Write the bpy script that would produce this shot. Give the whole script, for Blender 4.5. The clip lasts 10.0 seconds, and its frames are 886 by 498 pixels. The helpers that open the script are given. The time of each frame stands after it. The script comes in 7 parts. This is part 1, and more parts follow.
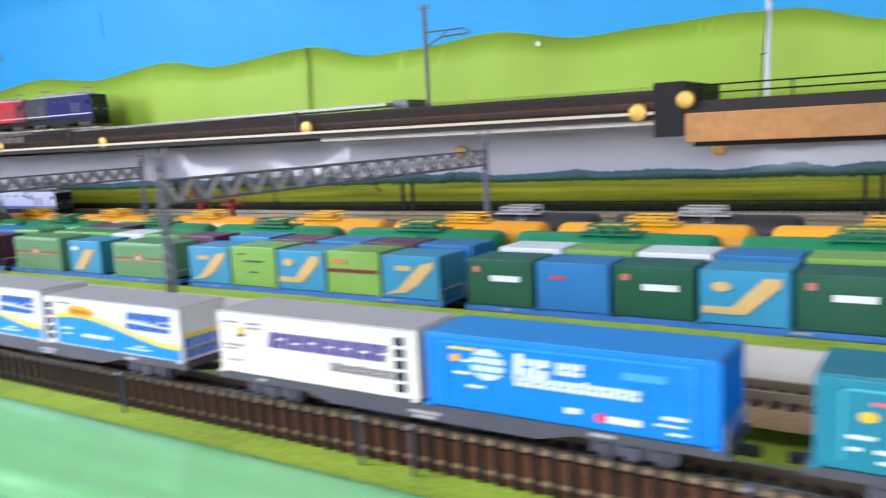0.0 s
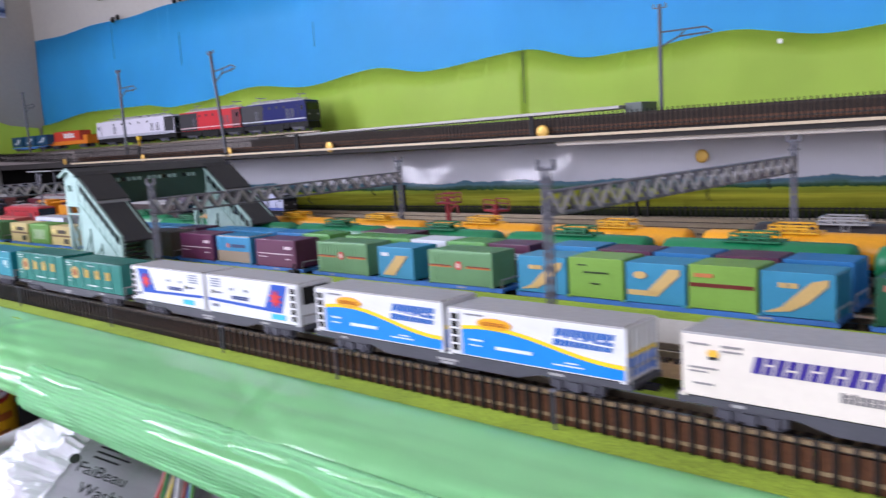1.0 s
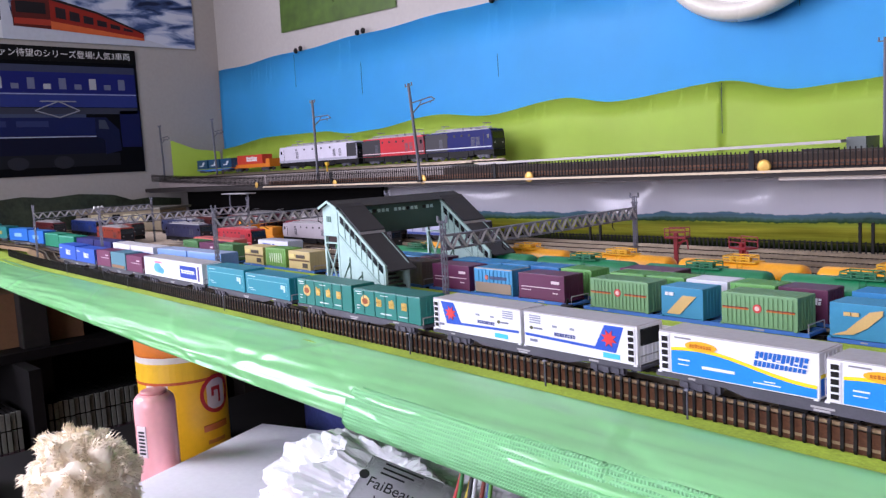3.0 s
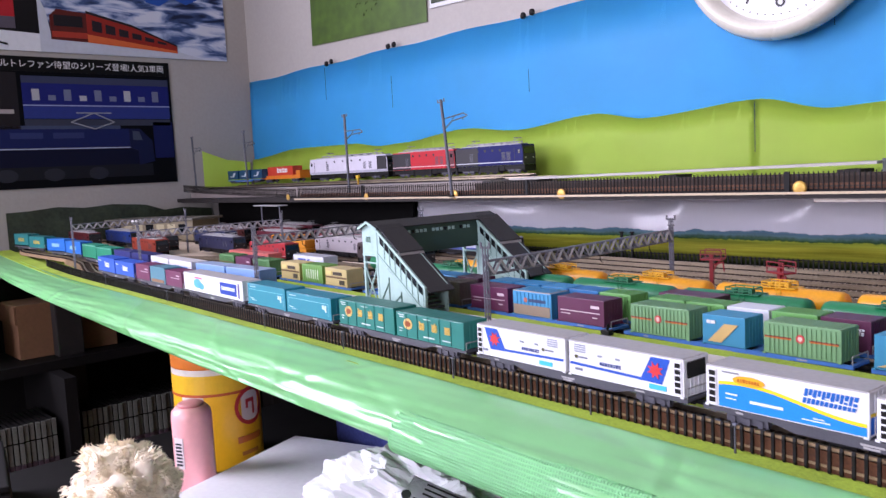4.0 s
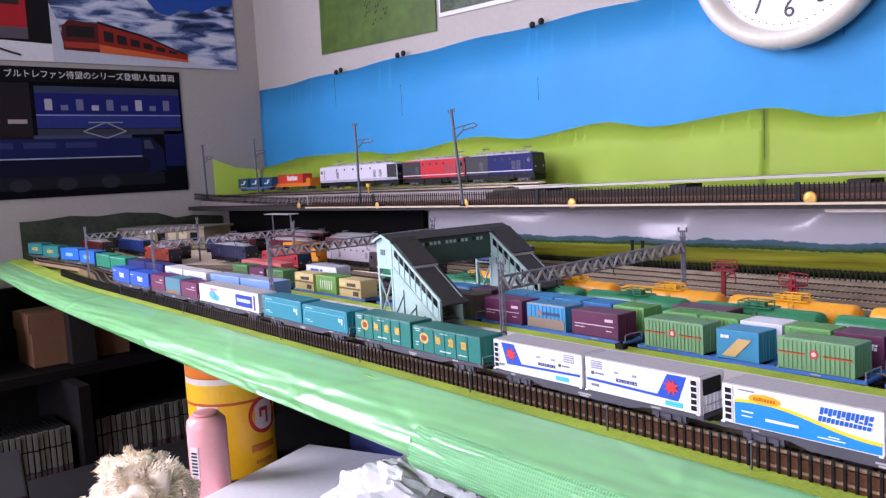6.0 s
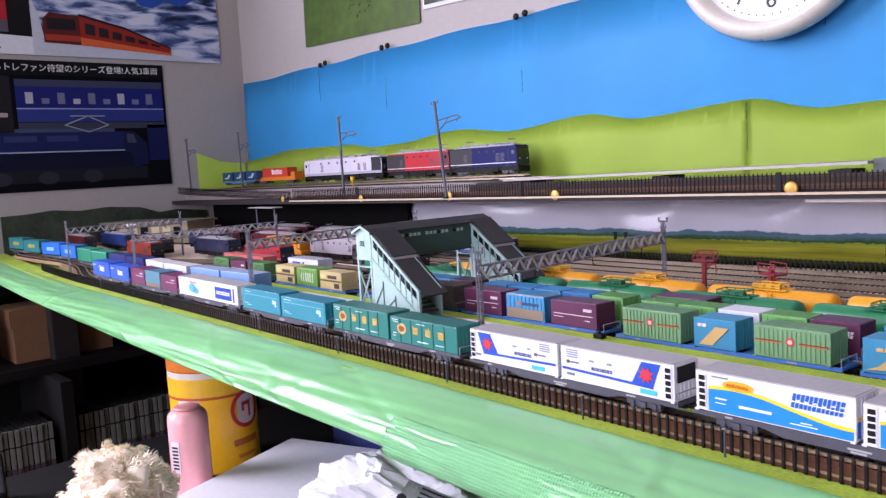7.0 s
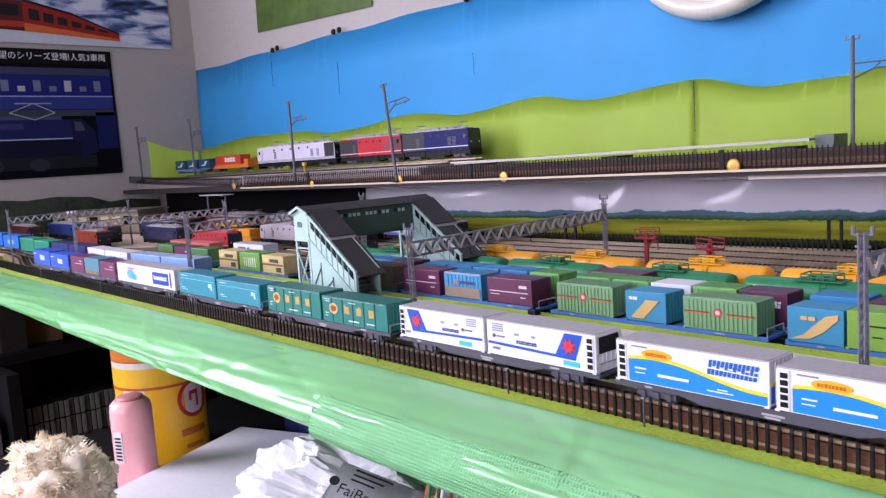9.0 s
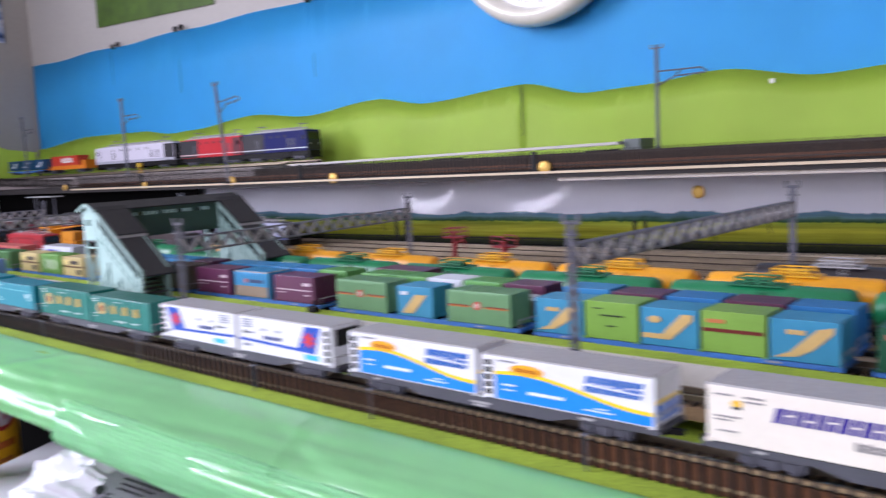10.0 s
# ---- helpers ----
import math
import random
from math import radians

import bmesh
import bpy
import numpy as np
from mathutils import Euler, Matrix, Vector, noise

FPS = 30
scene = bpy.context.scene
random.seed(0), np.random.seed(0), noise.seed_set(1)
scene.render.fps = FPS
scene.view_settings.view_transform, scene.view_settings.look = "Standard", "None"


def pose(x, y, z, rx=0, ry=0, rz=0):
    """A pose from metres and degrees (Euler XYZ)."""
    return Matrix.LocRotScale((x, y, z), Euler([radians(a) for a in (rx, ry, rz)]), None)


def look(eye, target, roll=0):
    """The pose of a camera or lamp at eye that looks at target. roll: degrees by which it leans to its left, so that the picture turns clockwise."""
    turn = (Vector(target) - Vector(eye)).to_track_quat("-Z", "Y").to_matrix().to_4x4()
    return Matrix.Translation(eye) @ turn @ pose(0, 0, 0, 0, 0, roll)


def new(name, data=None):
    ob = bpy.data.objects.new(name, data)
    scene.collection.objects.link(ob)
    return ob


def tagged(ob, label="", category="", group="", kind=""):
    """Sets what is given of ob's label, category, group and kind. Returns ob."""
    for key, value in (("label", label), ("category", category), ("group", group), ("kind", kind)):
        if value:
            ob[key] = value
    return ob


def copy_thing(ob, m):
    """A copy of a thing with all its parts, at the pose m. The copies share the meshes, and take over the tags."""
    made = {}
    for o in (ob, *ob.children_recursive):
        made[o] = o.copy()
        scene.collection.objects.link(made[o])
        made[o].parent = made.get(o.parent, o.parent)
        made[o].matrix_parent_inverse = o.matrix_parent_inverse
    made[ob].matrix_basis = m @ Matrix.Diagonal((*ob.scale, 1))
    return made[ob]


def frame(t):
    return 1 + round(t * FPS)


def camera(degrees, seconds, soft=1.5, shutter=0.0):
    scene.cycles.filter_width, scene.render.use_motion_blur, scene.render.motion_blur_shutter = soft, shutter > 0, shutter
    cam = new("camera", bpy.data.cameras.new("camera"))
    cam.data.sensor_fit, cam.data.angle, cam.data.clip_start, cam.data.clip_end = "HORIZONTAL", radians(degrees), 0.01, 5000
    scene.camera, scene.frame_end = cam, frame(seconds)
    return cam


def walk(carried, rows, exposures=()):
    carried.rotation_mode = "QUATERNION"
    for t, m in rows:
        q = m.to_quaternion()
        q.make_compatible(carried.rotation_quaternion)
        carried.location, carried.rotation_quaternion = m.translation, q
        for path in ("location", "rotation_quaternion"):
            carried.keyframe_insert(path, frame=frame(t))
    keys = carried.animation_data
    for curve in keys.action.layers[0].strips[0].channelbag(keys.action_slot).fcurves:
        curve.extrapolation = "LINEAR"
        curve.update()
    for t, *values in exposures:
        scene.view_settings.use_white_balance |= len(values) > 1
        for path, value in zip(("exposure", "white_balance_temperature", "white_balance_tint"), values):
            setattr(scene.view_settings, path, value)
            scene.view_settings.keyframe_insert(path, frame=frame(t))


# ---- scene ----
cam = camera(56.8, 10.0, soft=1.3, shutter=0.5)
EXPOSURES = ((0.0, -0.26, 5850, 15), (0.5, -0.48, 5900, 23), (1.0, -0.62, 5900, 25), (2.5, -0.55, 5950, 30), (4.0, -0.46, 6000, 34), (8.0, -0.46, 6000, 37), (9.0, -0.53, 6000, 35), (10.0, -0.58, 5900, 28))
PATH = [
    (0, (0.001, 0.043, 0.76), (-0.974, 1.765, 0.474), -3.1),
    (0.5, (-0.039, 0.023, 0.761), (-1.174, 1.644, 0.47), -3.3),
    (1, (-0.072, 0.005, 0.768), (-1.318, 1.547, 0.5), -3.5),
    (1.5, (-0.098, -0.02, 0.771), (-1.433, 1.448, 0.528), -3.6),
    (2, (-0.115, -0.042, 0.778), (-1.513, 1.37, 0.552), -3.1),
    (2.5, (-0.12, -0.058, 0.783), (-1.55, 1.323, 0.568), -3.2),
    (4, (-0.125, -0.08, 0.798), (-1.609, 1.246, 0.604), -2.9),
    (4.5, (-0.124, -0.088, 0.807), (-1.627, 1.219, 0.628), -3.1),
    (5, (-0.124, -0.089, 0.806), (-1.62, 1.226, 0.622), -3.1),
    (5.5, (-0.124, -0.088, 0.806), (-1.62, 1.227, 0.625), -3.1),
    (6.8, (-0.123, -0.085, 0.804), (-1.61, 1.238, 0.604), -3.4),
    (7, (-0.122, -0.08, 0.802), (-1.6, 1.253, 0.603), -3.3),
    (7.5, (-0.121, -0.077, 0.799), (-1.587, 1.271, 0.609), -2.9),
    (8, (-0.118, -0.068, 0.795), (-1.564, 1.297, 0.584), -3.4),
    (8.5, (-0.117, -0.062, 0.793), (-1.554, 1.312, 0.568), -3.7),
    (9, (-0.114, -0.06, 0.792), (-1.539, 1.326, 0.566), -3.8),
    (9.5, (-0.104, -0.047, 0.787), (-1.48, 1.386, 0.562), -3.5),
    (10, (-0.074, -0.017, 0.781), (-1.293, 1.553, 0.559), -3.1),
]
walk(cam, [(t, look(eye, target, roll)) for t, eye, target, roll in PATH], EXPOSURES)

# ---- world and light ----
world = bpy.data.worlds.new("sky")
scene.world = world
world.use_nodes = True
wn = world.node_tree.nodes
sky = wn.new("ShaderNodeTexSky")
sky.sky_type, sky.sun_disc = "NISHITA", False
sky.sun_elevation, sky.sun_rotation = radians(48), radians(200)
world.node_tree.links.new(sky.outputs[0], wn["Background"].inputs[0])
wn["Background"].inputs[1].default_value = 0.12


def area_lamp(name, m, width, height, watts, rgb):
    data = bpy.data.lights.new(name, "AREA")
    data.shape, data.size, data.size_y, data.energy, data.color = "RECTANGLE", width, height, watts, rgb
    ob = new(name, data)
    ob.matrix_world = m
    return ob


# daylight of the two windows
area_lamp("window_light", look((0.25, -3.58, 1.25), (0.05, 0.5, 0.85)), 1.9, 1.5, 128, (0.95, 0.98, 1.0))
area_lamp("side_window_light", look((-1.640, -0.65, 1.36), (0.2, -0.70, 1.25)), 0.95, 1.05, 76, (0.95, 0.98, 1.0))


# ---- materials ----
def mat(name, rgb, rough=0.5, metal=0.0, var=0.12, scale=60.0, bump=0.0, fine=None, coat=0.0, trans=0.0, spec=0.5):
    m = bpy.data.materials.new(name)
    m.use_nodes = True
    n, l = m.node_tree.nodes, m.node_tree.links
    p = n["Principled BSDF"]
    p.inputs["Roughness"].default_value, p.inputs["Metallic"].default_value = rough, metal
    p.inputs["Coat Weight"].default_value = coat
    p.inputs["Transmission Weight"].default_value = trans
    p.inputs["Specular IOR Level"].default_value = spec
    tc = n.new("ShaderNodeTexCoord")
    a, b = n.new("ShaderNodeTexNoise"), n.new("ShaderNodeTexNoise")
    a.inputs["Scale"].default_value, a.inputs["Detail"].default_value = scale, 4
    b.inputs["Scale"].default_value, b.inputs["Detail"].default_value = fine or scale * 9, 3
    for k in (a, b):
        l.new(tc.outputs["Object"], k.inputs["Vector"])
    add = n.new("ShaderNodeMath")
    add.operation = "ADD"
    l.new(a.outputs["Fac"], add.inputs[0])
    l.new(b.outputs["Fac"], add.inputs[1])
    rng = n.new("ShaderNodeMapRange")
    rng.inputs["From Min"].default_value, rng.inputs["From Max"].default_value = 0.65, 1.35
    rng.inputs["To Min"].default_value, rng.inputs["To Max"].default_value = 1 - var, 1 + var
    l.new(add.outputs[0], rng.inputs["Value"])
    mul = n.new("ShaderNodeVectorMath")
    mul.operation = "SCALE"
    mul.inputs[0].default_value = rgb
    l.new(rng.outputs[0], mul.inputs["Scale"])
    l.new(mul.outputs[0], p.inputs["Base Color"])
    rr = n.new("ShaderNodeMapRange")
    rr.inputs["To Min"].default_value, rr.inputs["To Max"].default_value = max(0.02, rough - 0.08), min(1, rough + 0.1)
    l.new(a.outputs["Fac"], rr.inputs["Value"])
    l.new(rr.outputs[0], p.inputs["Roughness"])
    if bump:
        bp = n.new("ShaderNodeBump")
        bp.inputs["Strength"].default_value, bp.inputs["Distance"].default_value = 0.6, bump
        l.new(add.outputs[0], bp.inputs["Height"])
        l.new(bp.outputs[0], p.inputs["Normal"])
    return m


def srgb(r, g, b):
    return tuple(((c / 255 + 0.055) / 1.055) ** 2.4 if c > 10 else c / 255 / 12.92 for c in (r, g, b))


PAINT = {}


def paint(r, g, b, rough=0.42, spec=0.5):
    """Slightly satin model paint of an sRGB colour."""
    key = (r, g, b, rough, spec)
    if key not in PAINT:
        PAINT[key] = mat("paint", tuple(0.86 * c for c in srgb(r, g, b)), rough, var=0.07, scale=130, spec=spec)
    return PAINT[key]


WALL = mat("plaster", (0.38, 0.36, 0.33), 0.85, var=0.05, scale=7, bump=0.0006, fine=160)
UNSEEN_WALL = mat("bounce_cutting_brown", srgb(96, 74, 54), 0.6, var=0.25, scale=6, fine=40)
CEIL = mat("ceiling_paint", (0.62, 0.60, 0.57), 0.9, var=0.04, scale=6)
FLOOR = mat("floor_boards", (0.13, 0.08, 0.045), 0.5, var=0.3, scale=9)
SKYBLUE = mat("blue_paper", srgb(66, 190, 252), 0.55, var=0.06, scale=5, bump=0.0026, fine=14)
HILL = mat("green_paper", srgb(194, 226, 82), 0.52, var=0.08, scale=5, bump=0.0026, fine=13)
FELT = mat("grass_felt", srgb(150, 176, 48), 0.95, var=0.3, scale=40, bump=0.0006, fine=700)
YARD = mat("ballast_sheet", srgb(226, 208, 184), 0.95, var=0.25, scale=30, bump=0.0004, fine=900)
ROADBED = mat("brown_roadbed", srgb(92, 56, 34), 0.85, var=0.35, scale=60, bump=0.0004, fine=900)
TANBED = mat("tan_roadbed", srgb(150, 122, 92), 0.9, var=0.3, scale=60, bump=0.0003, fine=900)
DARKBED = mat("brown_ballast", srgb(128, 104, 76), 0.95, var=0.35, scale=60, bump=0.0004, fine=900)
PALEBED = mat("pale_roadbed", srgb(232, 216, 196), 0.9, var=0.25, scale=60, bump=0.0003, fine=900)
RAIL = mat("nickel_rail", srgb(150, 136, 116), 0.35, metal=0.8, var=0.2, scale=90)
SLEEPER = mat("sleeper_plastic", srgb(44, 36, 30), 0.7, var=0.25, scale=200)
SLEEPER_GREY = mat("sleeper_weathered", srgb(70, 56, 46), 0.75, var=0.35, scale=200)
BLACK = mat("black_plastic", srgb(13, 11, 11), 0.55, var=0.2, scale=150, spec=0.25)
GREY = mat("grey_plastic", srgb(72, 72, 80), 0.45, var=0.14, scale=150)
STEEL = mat("painted_steel_grey", srgb(108, 108, 118), 0.45, var=0.12, scale=200)
PALEGREY = mat("roof_grey", srgb(160, 158, 158), 0.5, var=0.1, scale=60)
WHITE = mat("white_plastic", srgb(216, 216, 220), 0.42, var=0.04, scale=60)
CREAM = mat("cream_plastic", srgb(222, 214, 202), 0.42, var=0.04, scale=60)
BRASS = mat("brass_pin", (0.56, 0.34, 0.07), 0.42, metal=0.45, var=0.12, scale=200)
WOOD = mat("plywood_edge", srgb(160, 112, 58), 0.6, var=0.25, scale=14, fine=220)
DARKWOOD = mat("dark_board", srgb(30, 24, 22), 0.75, var=0.3, scale=12)
SHELFTOP = mat("shelf_top", srgb(206, 196, 184), 0.6, var=0.12, scale=12)
BRIDGE = mat("pale_green_plastic", srgb(160, 190, 182), 0.55, var=0.12, scale=120)
# bridge green darkened: shade of the deck sides turned from the window
BRIDGE_SHADED = mat("shaded_green_plastic", srgb(52, 78, 66), 0.55, var=0.15, scale=120)
BRIDGE_ROOF = mat("bridge_roof", srgb(34, 33, 36), 0.6, var=0.2, scale=150, bump=0.0002)
WINDOW = mat("dark_glazing", srgb(18, 22, 26), 0.2, var=0.2, scale=150)
TANK_GREEN = mat("tank_green", srgb(18, 116, 72), 0.35, var=0.12, scale=80)
TANK_YELLOW = mat("tank_yellow", srgb(226, 156, 16), 0.38, var=0.1, scale=80)
CARD = mat("cardboard", srgb(122, 86, 58), 0.85, var=0.12, scale=20)
MATT_BLACK = mat("matt_black_panel", srgb(12, 11, 11), 0.9, var=0.3, scale=20, spec=0.1)
# near black: the shade under the table is put into this colour
SHADOWY = mat("shade_black_board", srgb(15, 13, 13), 0.7, var=0.2, scale=10, spec=0.2)


def vinyl_mat():
    m = mat("green_vinyl", srgb(164, 240, 168), 0.3, var=0.07, scale=9, bump=0.0004, fine=30)
    m.node_tree.nodes["Principled BSDF"].inputs["Coat Weight"].default_value = 1.0
    m.node_tree.nodes["Principled BSDF"].inputs["Coat Roughness"].default_value = 0.27
    return m


def woven_mat():
    m = mat("woven_vinyl", srgb(158, 236, 170), 0.55, var=0.05, scale=12)
    n, l = m.node_tree.nodes, m.node_tree.links
    p, tc, weave = n["Principled BSDF"], n.new("ShaderNodeTexCoord"), n.new("ShaderNodeMath")
    weave.operation = "MAXIMUM"
    for k, way in enumerate(("X", "Z")):
        wave = n.new("ShaderNodeTexWave")
        wave.bands_direction = way
        wave.inputs["Scale"].default_value = 210
        l.new(tc.outputs["Object"], wave.inputs["Vector"])
        l.new(wave.outputs["Fac"], weave.inputs[k])
    bp = n.new("ShaderNodeBump")
    bp.inputs["Distance"].default_value = 0.0004
    l.new(weave.outputs[0], bp.inputs["Height"])
    l.new(bp.outputs[0], p.inputs["Normal"])
    tone, mul = n.new("ShaderNodeMapRange"), n.new("ShaderNodeVectorMath")
    tone.inputs["To Min"].default_value, tone.inputs["To Max"].default_value = 0.88, 1.05
    l.new(weave.outputs[0], tone.inputs["Value"])
    mul.operation = "SCALE"
    l.new(p.inputs["Base Color"].links[0].from_socket, mul.inputs[0])
    l.new(tone.outputs[0], mul.inputs["Scale"])
    l.new(mul.outputs[0], p.inputs["Base Color"])
    return m


def landscape_print(name, dark=1.0):
    """A printed panorama: pale sky, blue hills, tree line, rice fields, dark hedge; by height on the sheet."""
    m = bpy.data.materials.new(name)
    m.use_nodes = True
    n, l = m.node_tree.nodes, m.node_tree.links
    p = n["Principled BSDF"]
    p.inputs["Roughness"].default_value = 0.1
    tc, sep = n.new("ShaderNodeTexCoord"), n.new("ShaderNodeSeparateXYZ")
    l.new(tc.outputs["Object"], sep.inputs[0])
    big, small = n.new("ShaderNodeTexNoise"), n.new("ShaderNodeTexNoise")
    mp = n.new("ShaderNodeMapping")
    mp.inputs["Scale"].default_value = (1, 1, 0.15)
    l.new(tc.outputs["Object"], mp.inputs["Vector"])
    l.new(mp.outputs[0], big.inputs["Vector"])
    big.inputs["Scale"].default_value, big.inputs["Detail"].default_value = 16, 4
    l.new(tc.outputs["Object"], small.inputs["Vector"])
    small.inputs["Scale"].default_value, small.inputs["Detail"].default_value = 230, 5

    def math_node(op, a, b):
        k = n.new("ShaderNodeMath")
        k.operation = op
        for i, v in enumerate((a, b)):
            if isinstance(v, (int, float)):
                k.inputs[i].default_value = v
            else:
                l.new(v, k.inputs[i])
        return k.outputs[0]

    amp = n.new("ShaderNodeMapRange")
    amp.inputs["From Min"].default_value, amp.inputs["From Max"].default_value = 0.022, 0.033
    amp.inputs["To Min"].default_value, amp.inputs["To Max"].default_value = 0.0, 0.019
    l.new(sep.outputs[2], amp.inputs["Value"])
    h = math_node("SUBTRACT", sep.outputs[2], math_node("MULTIPLY", math_node("SUBTRACT", big.outputs["Fac"], 0.5), amp.outputs[0]))
    h = math_node("ADD", h, math_node("MULTIPLY", math_node("SUBTRACT", small.outputs["Fac"], 0.5), 0.0035))
    h = math_node("DIVIDE", h, 0.08)
    ramp = n.new("ShaderNodeValToRGB")
    l.new(h, ramp.inputs[0])
    stops = [(0.0, (34, 44, 22)), (0.06, (48, 60, 24)), (0.11, (142, 146, 44)), (0.22, (178, 176, 56)), (0.29, (160, 176, 62)), (0.305, (54, 88, 54)), (0.335, (84, 116, 104)),
             (0.355, (104, 140, 150)), (0.395, (98, 138, 162)), (0.405, (244, 242, 252)), (0.6, (250, 248, 255)), (1.0, (248, 246, 254))]
    for i, (at, rgb) in enumerate(stops):
        e = ramp.color_ramp.elements[i] if i < 2 else ramp.color_ramp.elements.new(at)
        e.position, e.color = at, (*[c * dark for c in srgb(*rgb)], 1)
    # mown and ripe strips in the fields
    long_mp, long_nz, tone, mul = n.new("ShaderNodeMapping"), n.new("ShaderNodeTexNoise"), n.new("ShaderNodeMapRange"), n.new("ShaderNodeVectorMath")
    long_mp.inputs["Scale"].default_value = (7, 7, 190)
    long_nz.inputs["Scale"].default_value, long_nz.inputs["Detail"].default_value = 1.4, 6
    l.new(tc.outputs["Object"], long_mp.inputs[0])
    l.new(long_mp.outputs[0], long_nz.inputs[0])
    tone.inputs["From Min"].default_value, tone.inputs["From Max"].default_value = 0.3, 0.7
    tone.inputs["To Min"].default_value, tone.inputs["To Max"].default_value = 0.62, 1.38
    l.new(long_nz.outputs["Fac"], tone.inputs["Value"])
    field = n.new("ShaderNodeMapRange")
    field.inputs["From Min"].default_value, field.inputs["From Max"].default_value = 0.33, 0.40
    field.inputs["To Min"].default_value, field.inputs["To Max"].default_value = 1.0, 0.0
    l.new(h, field.inputs["Value"])
    mul.operation = "SCALE"
    l.new(ramp.outputs[0], mul.inputs[0])
    l.new(math_node("ADD", 1.0, math_node("MULTIPLY", math_node("SUBTRACT", tone.outputs[0], 1.0), field.outputs[0])), mul.inputs["Scale"])
    l.new(mul.outputs[0], p.inputs["Base Color"])
    return m


def alpine_print():
    """Snow and dark rock in slanting streaks, for the mountain poster."""
    m = bpy.data.materials.new("alpine_print")
    m.use_nodes = True
    n, l = m.node_tree.nodes, m.node_tree.links
    p = n["Principled BSDF"]
    p.inputs["Roughness"].default_value, p.inputs["Specular IOR Level"].default_value = 0.5, 0.2
    tc, mp, nz, ramp = n.new("ShaderNodeTexCoord"), n.new("ShaderNodeMapping"), n.new("ShaderNodeTexNoise"), n.new("ShaderNodeValToRGB")
    mp.inputs["Rotation"].default_value, mp.inputs["Scale"].default_value = (0, radians(38), 0), (9, 9, 34)
    nz.inputs["Scale"].default_value, nz.inputs["Detail"].default_value, nz.inputs["Distortion"].default_value = 1.6, 7, 0.6
    l.new(tc.outputs["Object"], mp.inputs[0])
    l.new(mp.outputs[0], nz.inputs[0])
    l.new(nz.outputs["Fac"], ramp.inputs[0])
    for i, (at, rgb) in enumerate(((0.36, (26, 34, 62)), (0.46, (62, 84, 128)), (0.54, (150, 164, 196)), (0.62, (196, 202, 216)))):
        e = ramp.color_ramp.elements[i] if i < 2 else ramp.color_ramp.elements.new(at)
        e.position, e.color = at, (*srgb(*rgb), 1)
    l.new(ramp.outputs[0], p.inputs["Base Color"])
    return m


VINYL, WOVEN = vinyl_mat(), woven_mat()
PANORAMA = landscape_print("panorama_print")
FOREST = mat("forest_print", srgb(50, 60, 44), 0.5, var=0.55, scale=34, fine=150)


# ---- building blocks ----
def bx(bm, x0, x1, y0, y1, z0, z1):
    v = [bm.verts.new((x, y, z)) for x in (x0, x1) for y in (y0, y1) for z in (z0, z1)]
    for f in ((0, 1, 3, 2), (4, 6, 7, 5), (0, 4, 5, 1), (2, 3, 7, 6), (0, 2, 6, 4), (1, 5, 7, 3)):
        bm.faces.new([v[i] for i in f])
    return v


def boxes(*rows, bevel=0.0):
    bm = bmesh.new()
    for r in rows:
        bx(bm, *r)
    if bevel:
        bmesh.ops.bevel(bm, geom=list(bm.edges), offset=bevel, segments=2, affect="EDGES", profile=0.6)
    return bm


def tube(bm, a, b, r, seg=8, r2=None):
    a, b = Vector(a), Vector(b)
    q = (b - a).to_track_quat("Z", "Y").to_matrix()
    r2 = r if r2 is None else r2
    ring = [[bm.verts.new(c + q @ Vector((rad * math.cos(k * math.tau / seg), rad * math.sin(k * math.tau / seg), 0))) for k in range(seg)] for c, rad in ((a, r), (b, r2))]
    for k in range(seg):
        j = (k + 1) % seg
        bm.faces.new((ring[0][k], ring[0][j], ring[1][j], ring[1][k]))
    bm.faces.new(ring[0][::-1])
    bm.faces.new(ring[1])


def rods(*rows, seg=6):
    bm = bmesh.new()
    for a, b, r in rows:
        tube(bm, a, b, r, seg)
    return bm


def prism(bm, pts, axis, a, b):
    """Extrudes a polygon along an axis; pts are the two other coordinates in order."""
    def at(p, h):
        return {"x": (h, p[0], p[1]), "y": (p[0], h, p[1]), "z": (p[0], p[1], h)}[axis]
    lo, hi = [bm.verts.new(at(p, a)) for p in pts], [bm.verts.new(at(p, b)) for p in pts]
    n = len(pts)
    for k in range(n):
        bm.faces.new((lo[k], lo[(k + 1) % n], hi[(k + 1) % n], hi[k]))
    bm.faces.new(lo[::-1])
    bm.faces.new(hi)


def prisms(axis, a, b, *polys):
    bm = bmesh.new()
    for p in polys:
        prism(bm, p, axis, a, b)
    return bm


def lathe(profile, seg=32, caps=True):
    """Turns a list of (radius, height) round z."""
    bm = bmesh.new()
    rings = [[bm.verts.new((r * math.cos(k * math.tau / seg), r * math.sin(k * math.tau / seg), z)) for k in range(seg)] for r, z in profile]
    for p, q in zip(rings, rings[1:]):
        for k in range(seg):
            j = (k + 1) % seg
            bm.faces.new((p[k], p[j], q[j], q[k]))
    if caps:
        bm.faces.new(rings[0][::-1])
        bm.faces.new(rings[-1])
    return bm


def mesh_of(bm, name, material, smooth=False):
    bmesh.ops.recalc_face_normals(bm, faces=bm.faces)
    me = bpy.data.meshes.new(name)
    bm.to_mesh(me)
    bm.free()
    me.materials.append(material)
    if smooth:
        me.shade_smooth()
    return me


